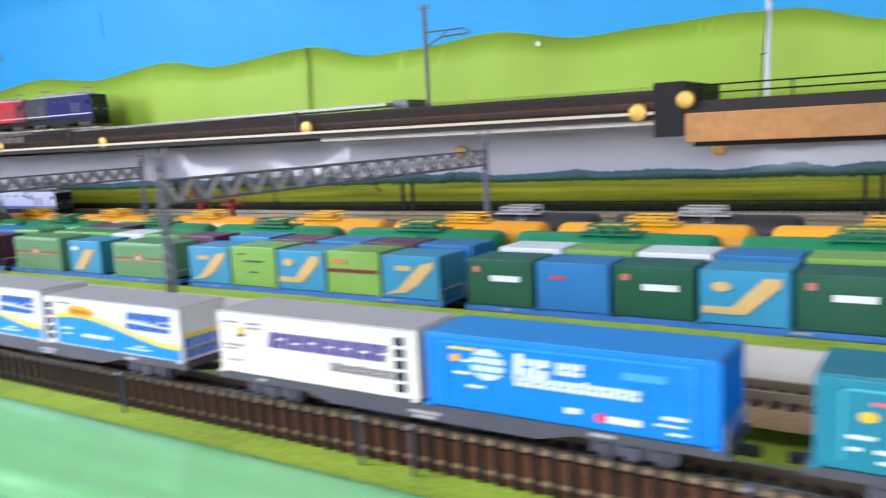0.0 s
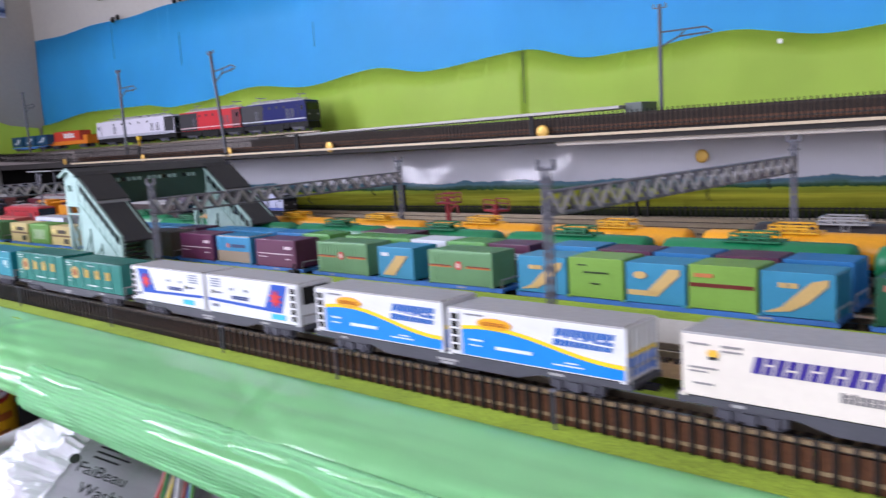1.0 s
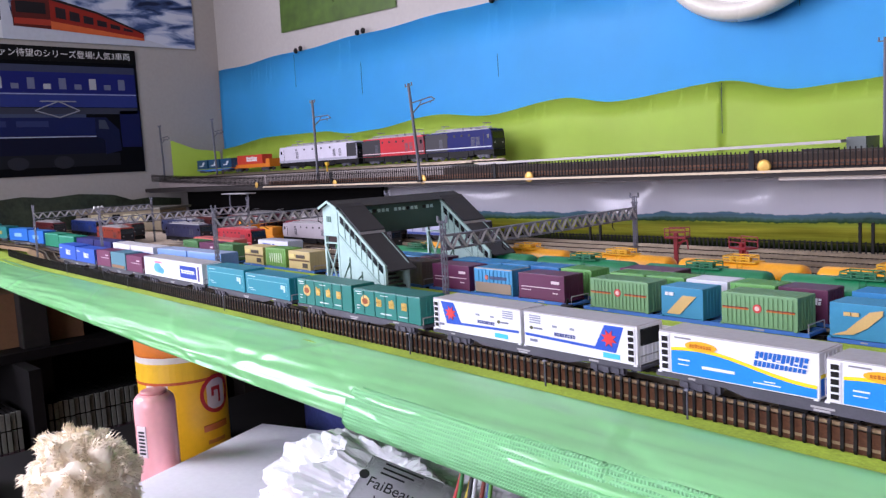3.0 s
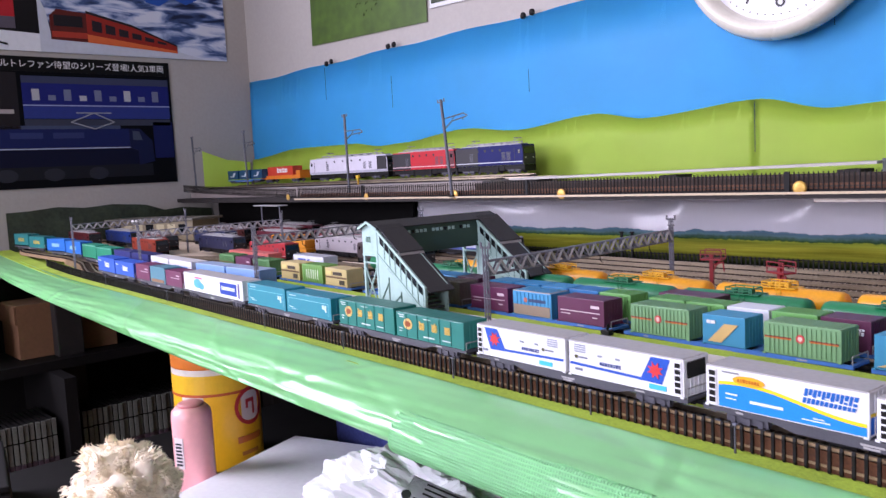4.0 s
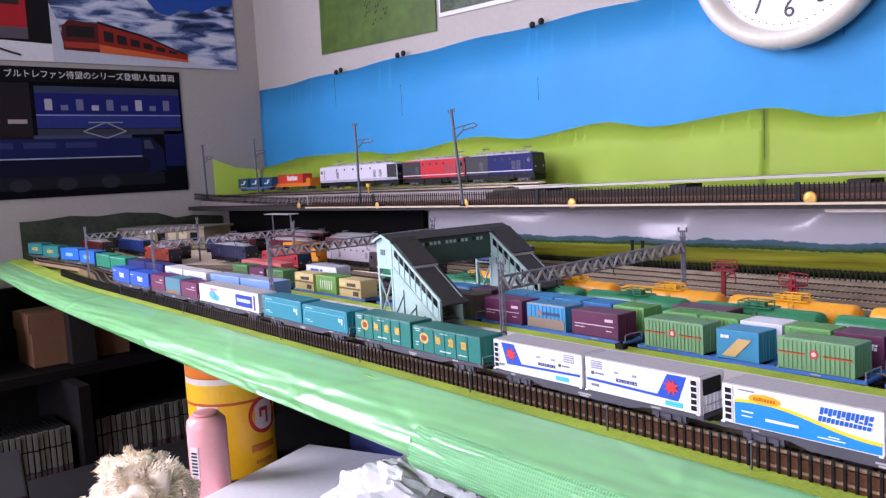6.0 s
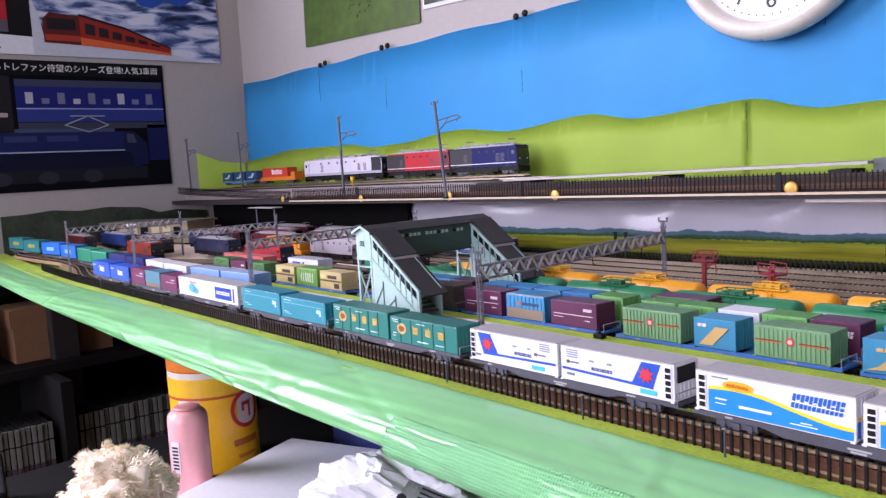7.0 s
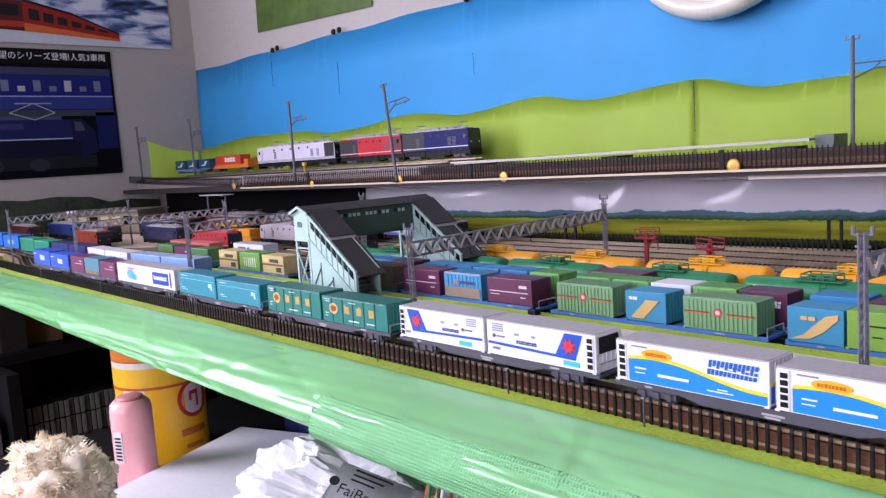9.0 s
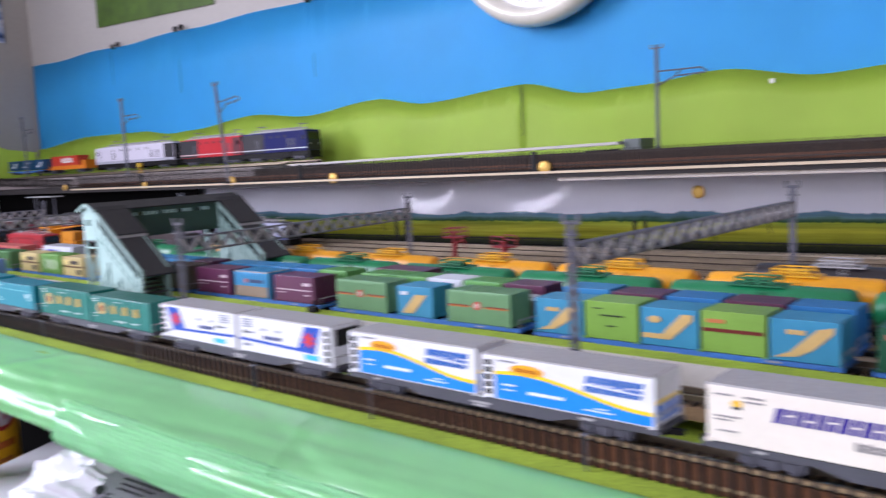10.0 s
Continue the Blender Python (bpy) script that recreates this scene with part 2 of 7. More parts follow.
def part(name, bm, material, parent, label="", smooth=False):
    ob = new(name, mesh_of(bm, name, material, smooth))
    ob.parent = parent
    return tagged(ob, label) if label else ob


def solid(name, bm, material, label, category, kind="", group="", smooth=False):
    """A thing, or a piece of the setting, of one mesh."""
    return tagged(new(name, mesh_of(bm, name, material, smooth)), label, category, group, kind)


def thing(name, label, category, group="", m=None, kind=""):
    ob = tagged(new(name), label, category, group, kind)
    ob.empty_display_size = 0.02
    if m is not None:
        ob.matrix_basis = m
    return ob


SLOPE, TURN = 0.062, -3.55


def rise(x):
    return 0.013 * (max(0.0, -1.15 - x) / 0.43) ** 1.5


def on_row(x, y0, z):
    """A pose on one of the slanting rows of the yard."""
    return pose(x, y0 - SLOPE * x, z + rise(x), 0, 0, TURN)


RAIL_TOP = 0.6955


# ---- the room ----
YB, XL, YF, XR, ZC = 0.765, -1.632, -3.60, 1.5, 2.4
solid("floor", boxes((XL - 0.1, XR + 0.1, YF - 0.1, YB + 0.1, -0.1, 0)), FLOOR, "dark wooden floor of the hobby room", "floor", "structure")
solid("ceiling", boxes((XL - 0.1, XR + 0.1, YF - 0.1, YB + 0.1, ZC, ZC + 0.1)), CEIL, "plain white painted ceiling", "ceiling", "structure")
solid("wall_north", boxes((XL - 0.1, XR + 0.1, YB, YB + 0.1, 0, ZC)), WALL, "off-white plastered wall behind the layout", "wall", "structure")
solid("wall_west", boxes((XL - 0.1, XL, YF, -1.15, 0, ZC), (XL - 0.1, XL, -1.15, -0.15, 0, 0.82), (XL - 0.1, XL, -1.15, -0.15, 1.9, ZC), (XL - 0.1, XL, -0.15, YB, 0, ZC)), WALL, "off-white side wall with posters", "wall", "structure")
# east and south walls are out of view, dark brown to hold bounce down
solid("wall_east", boxes((XR, XR + 0.1, YF, YB, 0, ZC)), UNSEEN_WALL, "unseen side wall, dark brown to cut bounced light", "wall", "structure")
solid("wall_south", boxes((XL - 0.1, -0.72, YF - 0.1, YF, 0, ZC), (-0.72, 1.22, YF - 0.1, YF, 0, 0.48), (-0.72, 1.22, YF - 0.1, YF, 2.02, ZC), (1.22, XR + 0.1, YF - 0.1, YF, 0, ZC)), UNSEEN_WALL, "unseen dark brown wall with a window opening", "wall", "structure")

# paper sky and hills pinned to the back wall
CREST = ((-1.634, 0.836), (-1.443, 0.850), (-1.28, 0.849), (-1.2, 0.841), (-1.142, 0.843), (-1.0, 0.855), (-0.895, 0.846), (-0.765, 0.857), (-0.69, 0.846), (-0.552, 0.855), (-0.473, 0.839),
         (-0.419, 0.841), (-0.337, 0.848), (-0.248, 0.835), (-0.187, 0.838), (-0.118, 0.841), (-0.076, 0.840), (-0.01, 0.825), (0.8, 0.85))


def hill_line(x):
    for (a, p), (b, q) in zip(CREST, CREST[1:]):
        if x <= b:
            t = (x - a) / (b - a)
            return p + (q - p) * t * t * (3 - 2 * t)
    return CREST[-1][1]


def paper_sheet(x0, x1, top, bottom, y, n, wave):
    bm = bmesh.new()
    cols = []
    for i in range(n + 1):
        x = x0 + (x1 - x0) * i / n
        yy = y - wave * (0.5 + 0.5 * noise.noise((x * 7, 3.1, y * 40)))
        t, b = top(x), bottom(x)
        cols.append([bm.verts.new((x, yy - 0.0012 * math.sin(5 * k / 4 + x * 20), b + (t - b) * k / 4)) for k in range(5)])
    for p, q in zip(cols, cols[1:]):
        for k in range(4):
            bm.faces.new((p[k], q[k], q[k + 1], p[k + 1]))
    bmesh.ops.solidify(bm, geom=list(bm.faces), thickness=0.0004)
    return bm


backdrop = thing("paper_backdrop", "blue sky and green hill paper pinned to wall", "backdrop", kind="structure")
part("sky_sheet", paper_sheet(-1.628, 0.75, lambda x: 0.990 + 0.010 * (x + 1.6) / 1.1 + 0.0015 * math.sin(x * 30), lambda x: 0.76, YB - 0.002, 170, 0.003), SKYBLUE, backdrop, smooth=True)
for a, b, y in ((-1.628, -0.555, YB - 0.0080), (-0.557, 0.75, YB - 0.0086)):
    part("hill_sheet", paper_sheet(a, b, hill_line, lambda x: 0.762, y, 140, 0.002), HILL, backdrop, "yellow-green paper hills with wavy top", smooth=True)
part("hill_sheet", prisms("x", XL + 0.001, XL + 0.0015, [(0.650, 0.785), (0.752, 0.785), (0.752, 0.832), (0.70, 0.838), (0.650, 0.856)]), HILL, backdrop)
SEAM = mat("paper_crease", srgb(14, 60, 96), 0.8, var=0.2)
for x, z0, z1 in ((-1.346, 0.93, 0.985), (-1.161, 0.90, 0.95), (-0.869, 0.895, 0.925), (-0.553, 0.80, 0.853), (-0.47, 0.918, 0.93)):
    part("crease", boxes((x - 0.0002, x + 0.0002, YB - 0.0118, YB - 0.0112, z0, z1)), SEAM, backdrop, "dark gap between paper sheets")


def pin(x, y, z, r, material, label, d=0.004):
    bm = lathe([(r * 0.3, 0), (r, 0.0004), (r, d * 0.6), (r * 0.7, d), (0.0001, d * 1.05)], 20)
    ob = solid("push_pin", bm, material, label, "pin", group="pins", smooth=True)
    ob.matrix_basis = pose(x, y, z, 90, 0, 0)
    return ob


for x, z in ((-1.343, 0.992), (-1.328, 0.994), (-1.168, 0.997), (-1.153, 0.998), (-0.877, 0.996), (-0.861, 0.998)):
    pin(x, YB - 0.0075, z, 0.0045, BLACK, "small dark pin holding the blue paper")

solid("paper_tag", boxes((-0.2925, -0.2885, YB - 0.0128, YB - 0.0122, 0.8310, 0.8350)), paint(236, 238, 220), "tiny white paper tag stuck on hills", "tag")

# ---- posters ----
def flat_poster(name, label, m, w, h, material):
    ob = thing(name, label, "poster", m=m)
    part("sheet", boxes((0, w, -0.0008, 0, 0, h)), material, ob)
    return ob


def patch(poster, name, rgb, poly, layer=1, rough=0.55):
    return part(name, prisms("y", -0.0008 - 0.0004 * layer, -0.0009, poly), paint(*rgb, rough, 0.15), poster)


def ellipse_at(cx, cz, rx, rz, n=20):
    return [(cx + rx * math.cos(k * math.tau / n), cz + rz * math.sin(k * math.tau / n)) for k in range(n)]


def rect(x0, x1, z0, z1):
    return [(x0, z0), (x1, z0), (x1, z1), (x0, z1)]


def lettering(body, size, m, material, parent, name="lettering", spread=1.0):
    """Letters of the built-in font as a flat mesh."""
    cu = bpy.data.curves.new(name, "FONT")
    cu.body, cu.size, cu.extrude, cu.space_character = body, size, 0.0002, spread
    tmp = bpy.data.objects.new(name, cu)
    scene.collection.objects.link(tmp)
    me = bpy.data.meshes.new_from_object(tmp.evaluated_get(bpy.context.evaluated_depsgraph_get()))
    bpy.data.objects.remove(tmp)
    me.materials.clear()
    me.materials.append(material)
    ob = new(name, me)
    ob.parent, ob.matrix_basis = parent, m
    return ob


# on the west wall: local x runs towards the corner, seen from the room
WEST = Matrix.Rotation(radians(90), 4, "Z")
train_poster = flat_poster("train_poster", "dark blue night train poster taped to wall", Matrix.Translation((XL + 0.0012, -0.05, 0.80)) @ WEST, 0.645, 0.222, paint(6, 8, 14, 0.7, 0.1))
patch(train_poster, "title_band", (8, 8, 10), rect(0.0, 0.645, 0.197, 0.222))
patch(train_poster, "coach_roof", (58, 64, 90), rect(0.385, 0.64, 0.178, 0.190))
patch(train_poster, "coach_side", (30, 36, 110), rect(0.385, 0.64, 0.142, 0.178))
patch(train_poster, "coach_skirt", (46, 58, 128), rect(0.385, 0.64, 0.118, 0.142))
patch(train_poster, "coach_line", (150, 160, 200), rect(0.385, 0.64, 0.1395, 0.1415), 2)
for k in range(9):
    patch(train_poster, "coach_window", (112, 118, 146) if k % 3 else (176, 178, 186), rect(0.40 + 0.026 * k, 0.412 + 0.026 * k, 0.149, 0.158 if k % 2 else 0.168), 2)
patch(train_poster, "engine_roof", (66, 76, 104), rect(0.0, 0.545, 0.100, 0.106))
patch(train_poster, "engine_side", (26, 34, 84), rect(0.0, 0.575, 0.068, 0.100))
patch(train_poster, "engine_lower", (13, 16, 42), rect(0.0, 0.585, 0.036, 0.066))
patch(train_poster, "engine_frame", (26, 27, 34), rect(0.0, 0.600, 0.014, 0.036))
patch(train_poster, "engine_line", (168, 178, 204), rect(0.0, 0.575, 0.0655, 0.0675), 2)
for k in range(7):
    patch(train_poster, "engine_louvre", (48, 58, 104), rect(0.02 + 0.068 * k, 0.072 + 0.068 * k, 0.084, 0.094), 2)
    patch(train_poster, "wheel", (44, 46, 54), ellipse_at(0.05 + 0.075 * k, 0.022, 0.017, 0.011), 2)
patch(train_poster, "engine_nose", (20, 26, 62), [(0.575, 0.034), (0.604, 0.040), (0.602, 0.078), (0.580, 0.100), (0.560, 0.100), (0.560, 0.066), (0.575, 0.060)], 3)
patch(train_poster, "nose_glass", (66, 74, 92), [(0.566, 0.080), (0.584, 0.079), (0.578, 0.095), (0.566, 0.096)], 4)
patch(train_poster, "far_engine", (22, 28, 78), rect(0.606, 0.643, 0.046, 0.112))
patch(train_poster, "gangway", (58, 62, 78), rect(0.385, 0.64, 0.106, 0.117))
part("pantograph", rods(*[((a, -0.0018, b), (c, -0.0018, d), 0.0011) for a, b, c, d in ((0.46, 0.112, 0.50, 0.128), (0.50, 0.128, 0.535, 0.112), (0.46, 0.112, 0.50, 0.100), (0.50, 0.100, 0.535, 0.112), (0.47, 0.128, 0.53, 0.128))]), paint(150, 155, 165), train_poster)
patch(train_poster, "side_panel", (34, 30, 34), rect(0.30, 0.378, 0.10, 0.195), 1)
patch(train_poster, "red_seal", (190, 40, 44), [(0.315 + 0.014 * math.cos(a * 0.5236), 0.130 + 0.012 * math.sin(a * 0.5236)) for a in range(12)], 2)
patch(train_poster, "panel_bars", (170, 160, 160), rect(0.34, 0.37, 0.126, 0.133), 2)
lettering("ブルトレファン待望のシリーズ登場!人気3車両", 0.0142, pose(0.340, -0.0016, 0.2045, 90, 0, 0), paint(232, 232, 232), train_poster)

alps_poster = flat_poster("mountain_poster", "snowy mountain poster with red mountain railcar", Matrix.Translation((XL + 0.0012, 0.372, 1.031)) @ WEST, 0.345, 0.25, alpine_print())
patch(alps_poster, "blue_sky", (40, 84, 170), [(0.10, 0.25), (0.345, 0.25), (0.345, 0.13), (0.30, 0.118), (0.268, 0.102), (0.24, 0.112), (0.215, 0.095), (0.19, 0.10), (0.16, 0.135), (0.13, 0.15)])
rnd = random.Random(4)
patch(alps_poster, "snow_edge", (196, 202, 214), [(0, 0), (0.30, 0), (0.25, 0.012), (0.09, 0.020), (0.02, 0.022), (0.012, 0.07), (0.0, 0.10)], 3)
patch(alps_poster, "railcar_side", (150, 44, 34), [(0.079, 0.020), (0.243, 0.010), (0.243, 0.022), (0.16, 0.052), (0.079, 0.070)], 4)
patch(alps_poster, "railcar_sill", (216, 104, 56), [(0.079, 0.020), (0.243, 0.010), (0.243, 0.014), (0.079, 0.034)], 5)
patch(alps_poster, "railcar_front", (92, 36, 32), [(0.018, 0.022), (0.079, 0.020), (0.079, 0.070), (0.030, 0.074), (0.018, 0.062)], 4)
patch(alps_poster, "cab_window", (34, 30, 34), rect(0.024, 0.072, 0.045, 0.064), 5)
patch(alps_poster, "cab_band", (170, 60, 44), rect(0.020, 0.079, 0.026, 0.036), 5)
for k in range(6):
    u = 0.088 + 0.0235 * k
    patch(alps_poster, "railcar_glazing", (44, 34, 40), [(u, 0.040 - 0.0028 * k), (u + 0.017, 0.038 - 0.0028 * k), (u + 0.017, 0.056 - 0.0056 * k), (u, 0.059 - 0.0056 * k)], 5)
patch(alps_poster, "railcar_roof", (40, 34, 38), [(0.079, 0.070), (0.16, 0.052), (0.243, 0.022), (0.243, 0.0245), (0.16, 0.056), (0.079, 0.0745)], 5)
engine_poster = flat_poster("engine_poster", "poster of red electric engine in snow", Matrix.Translation((XL + 0.0016, 0.0, 1.031)) @ WEST, 0.372, 0.25, paint(22, 20, 22, 0.6, 0.15))
patch(engine_poster, "engine_front", (176, 40, 46), rect(0.20, 0.335, 0.055, 0.13))
patch(engine_poster, "engine_glass", (50, 40, 44), rect(0.22, 0.325, 0.092, 0.112), 2)
patch(engine_poster, "engine_skirt", (90, 84, 96), rect(0.20, 0.335, 0.036, 0.055), 2)
patch(engine_poster, "snow", (222, 226, 232), [(0, 0), (0.372, 0), (0.372, 0.03), (0.2, 0.036), (0, 0.04)], 1)
part("track_curve", rods(*[((0.2 + 0.02 * k, -0.002, 0.018 + 0.010 * math.sin(k * 0.7)), (0.22 + 0.02 * k, -0.002, 0.018 + 0.010 * math.sin(k * 0.7 + 0.7)), 0.0018) for k in range(6)]), paint(24, 24, 26), engine_poster)

meadow_poster = flat_poster("meadow_poster", "green meadow poster on the wall above paper", pose(-1.393, YB - 0.002, 1.03, 0, 1.5, 0), 0.315, 0.21, mat("meadow_print", srgb(62, 88, 20), 0.5, var=0.35, scale=14, fine=60))
for k in range(40):
    a, r = rnd.random() * 6.28, 0.04 * math.sqrt(rnd.random())
    x, z = 0.16 + r * math.cos(a), 0.065 + r * 0.9 * math.sin(a)
    patch(meadow_poster, "shrub", (50, 62, 20), [(x, z), (x + 0.004, z + 0.001), (x + 0.003, z + 0.004)], 1)
garden_poster = flat_poster("garden_poster", "dark garden photograph poster with white border", pose(-1.07, YB - 0.002, 1.040, 0, 1.5, 0), 0.30, 0.2, paint(220, 222, 224, 0.35))
garden = mat("garden_print", srgb(50, 66, 44), 0.35, var=0.9, scale=40, fine=220)
part("picture", boxes((0.004, 0.296, -0.0014, -0.0009, 0.006, 0.196)), garden, garden_poster)

# ---- wall clock ----
clock = thing("wall_clock", "round wall clock with cream rim, white dial", "clock", m=pose(-0.517, YB - 0.016, 1.017, 90, 0, 0))
RIM = mat("cream_rim", srgb(214, 210, 196), 0.25, var=0.05, scale=30, coat=0.3)
part("rim", lathe([(0.086, 0.004), (0.104, 0.0), (0.107, 0.010), (0.104, 0.020), (0.097, 0.026), (0.091, 0.024), (0.089, 0.012), (0.0862, 0.0076)], 72, False), RIM, clock, smooth=True)
part("dial", lathe([(0.0895, 0.005), (0.0895, 0.008)], 64), WHITE, clock)
INK = paint(30, 30, 34)
for k in range(4, 9):
    a = radians(90 - 30 * k)
    lettering(str(k), 0.024, pose(0.066 * math.cos(a) - 0.007, 0.066 * math.sin(a) - 0.008, 0.0085), INK, clock, "numeral")
part("minute_ring", boxes(*[(0.081 * math.cos(radians(6 * k)) - 0.0006, 0.081 * math.cos(radians(6 * k)) + 0.0006, 0.081 * math.sin(radians(6 * k)) - 0.0006, 0.081 * math.sin(radians(6 * k)) + 0.0006, 0.0081, 0.0086) for k in range(60)]), INK, clock)

# ---- table, felt, vinyl cover ----
X0, X1 = -1.60, 0.45
def strip(y_a, y_b, z_lo, z_hi, n=40, x0=X0, x1=X1):
    bm = bmesh.new()
    prev = None
    for i in range(n + 1):
        x = x0 + (x1 - x0) * i / n
        ys = (y_a - SLOPE * x, y_b if y_b > 0.5 else y_b - SLOPE * x)
        r = rise(x)
        ring = [bm.verts.new((x, y, z + r)) for y, z in ((ys[0], z_lo), (ys[1], z_lo), (ys[1], z_hi), (ys[0], z_hi))]
        if prev:
            for k in range(4):
                bm.faces.new((prev[k], prev[(k + 1) % 4], ring[(k + 1) % 4], ring[k]))
        else:
            bm.faces.new(ring[::-1])
        prev = ring
    bm.faces.new(prev)
    return bm


table = thing("layout_table", "long layout table covered with green felt", "table")
part("tabletop", strip(0.190, 0.762, 0.655, 0.6815), DARKWOOD, table, "dark board under the felt")
for x, y in ((-1.5, 0.33), (-1.5, 0.70), (0.35, 0.2), (0.35, 0.70)):
    part("leg", boxes((x - 0.02, x + 0.02, y - 0.02, y + 0.02, 0, 0.656), bevel=0.002), DARKWOOD, table)
solid("felt_ground", strip(0.161, 0.1865, 0.6812, 0.6878), FELT, "yellow-green felt ground in front of track", "ground", "structure")
solid("felt_ground", strip(0.1866, 0.30, 0.6812, 0.6830), FELT, "green felt beneath the main tracks", "ground", "structure")
solid("yard_ground", strip(0.270, 0.665, 0.682, 0.6905), YARD, "pale beige ballast sheet of the freight yard", "ground", "structure")
platform = thing("grass_platform", "raised grassy strip with pale edging", "platform", kind="structure")
part("bank", strip(0.2565, 0.2695, 0.683, 0.7010, x0=-1.12), FELT, platform)
part("edging", strip(0.2550, 0.2562, 0.683, 0.7016, x0=-1.12), paint(214, 210, 200), platform, "pale edging strip")

# sharp folds of the sheet: where they start, how they run down it, height, width
FOLDS = ((-0.300, 0.030, 0.0016, 0.0030), (-0.288, 0.012, -0.0012, 0.0035), (-0.62, 0.10, 0.0018, 0.006), (-0.47, -0.12, 0.0016, 0.007), (-0.74, 0.16, 0.0020, 0.008), (-0.90, 0.10, 0.0018, 0.007), (-1.05, -0.08, 0.0015, 0.008), (-0.15, 0.05, 0.0012, 0.005), (-0.36, 0.20, -0.0014, 0.009), (-0.56, 0.22, -0.0016, 0.010))


def vinyl_sheet(profile, x0, x1, n, thick, wr, first=0, out=0.0, hang=0.0):
    bm = bmesh.new()
    cols = []
    m = len(profile)
    for i in range(n + 1):
        x = x0 + (x1 - x0) * i / n
        col = []
        for k, (y, z) in enumerate(profile):
            if k < first:
                continue
            y, z = y - out, z - 0.4 * out - hang * (k - first) / (m - 1 - first)
            w = wr * (k / (m - 1))
            d = w * noise.noise((x * 6, k * 0.22, 1.7)) + w * 0.7 * noise.noise((x * 17 + k * 0.35, k * 0.3, 8.2)) + w * 0.25 * noise.noise((x * 48 - k * 0.8, k * 0.6, 3.3))
            for fx, run, high, wide in FOLDS:
                u = (x - fx - run * k / (m - 1)) / wide
                if abs(u) < 3:
                    d += 0.55 * high * math.exp(-u * u) * min(1.0, 4.0 * k / (m - 1))
            if k < 4 and z > 0.685:
                d += (1 - k / 4) * (0.0042 * noise.noise((x * 9, 0.3, 4.4)) + 0.0016 * noise.noise((x * 33, 2.3, 1.4)))
            shrink = 1.0 - 0.38 * max(0.0, min(1.0, (-0.75 - x) / 0.7))
            col.append(bm.verts.new((x, y - SLOPE * x - d, 0.685 + (z - 0.685) * shrink + 0.5 * d + rise(x))))
        cols.append(col)
    for p, q in zip(cols, cols[1:]):
        for k in range(len(p) - 1):
            bm.faces.new((p[k], q[k], q[k + 1], p[k + 1]))
    bmesh.ops.solidify(bm, geom=list(bm.faces), thickness=thick)
    return bm


def smooth_profile(pts, n):
    out = []
    for i in range(len(pts) - 1):
        p = [Vector(pts[max(0, min(len(pts) - 1, i + k))]) for k in (-1, 0, 1, 2)]
        for j in range(n):
            t = j / n
            out.append(tuple(0.5 * (2 * p[1] + (p[2] - p[0]) * t + (2 * p[0] - 5 * p[1] + 4 * p[2] - p[3]) * t * t + (3 * p[1] - p[0] - 3 * p[2] + p[3]) * t ** 3)))
    return out + [pts[-1]]


cover = thing("vinyl_cover", "glossy pale green vinyl sheet over table edge", "cover")
PROFILE = smooth_profile([(0.1690, 0.6884), (0.1660, 0.6892), (0.157, 0.6874), (0.147, 0.6848), (0.138, 0.6812), (0.1320, 0.6765), (0.1298, 0.6712), (0.1306, 0.6662), (0.139, 0.662)], 5)
part("sheet", vinyl_sheet(PROFILE, X0, X1, 760, 0.0006, 0.0028), VINYL, cover, smooth=True)
part("lower_flap", vinyl_sheet(PROFILE, -0.435, -0.06, 220, 0.0006, 0.0028, 19, 0.0018, 0.0035), WOVEN, cover, "woven-textured lower flap", smooth=True)

# ---- printed panorama behind the yard ----
def curved_print(x0, x1, y, z0, z1):
    bm = bmesh.new()
    prev = None
    for i in range(181):
        x = x0 + (x1 - x0) * i / 180
        bulge = 0.0009 * math.sin((x - x0) * 14) + 0.0003 * math.sin((x - x0) * 37)
        sag = 0.0085 * math.sin(math.pi * (x + 0.690) / 0.124) ** 2 if -0.690 < x < -0.442 else 0.0016 + 0.0016 * math.sin(x * 21) ** 2
        col = [bm.verts.new((x, y - bulge * math.sin(math.pi * k / 14) + sag * (k / 14) ** 3, z0 + (z1 - z0) * k / 14)) for k in range(15)]
        if prev:
            for k in range(14):
                bm.faces.new((prev[k], col[k], col[k + 1], prev[k + 1]))
        prev = col
    bmesh.ops.solidify(bm, geom=list(bm.faces), thickness=0.0005)
    return bm


pan = solid("panorama_print", curved_print(-1.012, 0.45, 0.668, 0.0, 0.066), PANORAMA, "glossy printed panorama of fields and hills", "backdrop", "structure", smooth=True)
pan.location = (0, 0, 0.6905)
# matt black panel across the left end below the shelf
solid("dark_partition", boxes((-1.60, -1.013, 0.660, 0.664, 0.684, 0.7596)), MATT_BLACK, "dark panel under the upper shelf", "partition", "structure")
forest = solid("forest_print", prisms("x", XL + 0.001, XL + 0.002, [(0.292, -0.02), (0.66, -0.02), (0.66, 0.030), (0.60, 0.036), (0.565, 0.033), (0.53, 0.045), (0.47, 0.050), (0.42, 0.0465), (0.375, 0.051), (0.33, 0.047), (0.292, 0.046)]), FOREST, "dim printed forest panorama on side wall", "backdrop", "structure")
forest.location = (0, 0, 0.715)

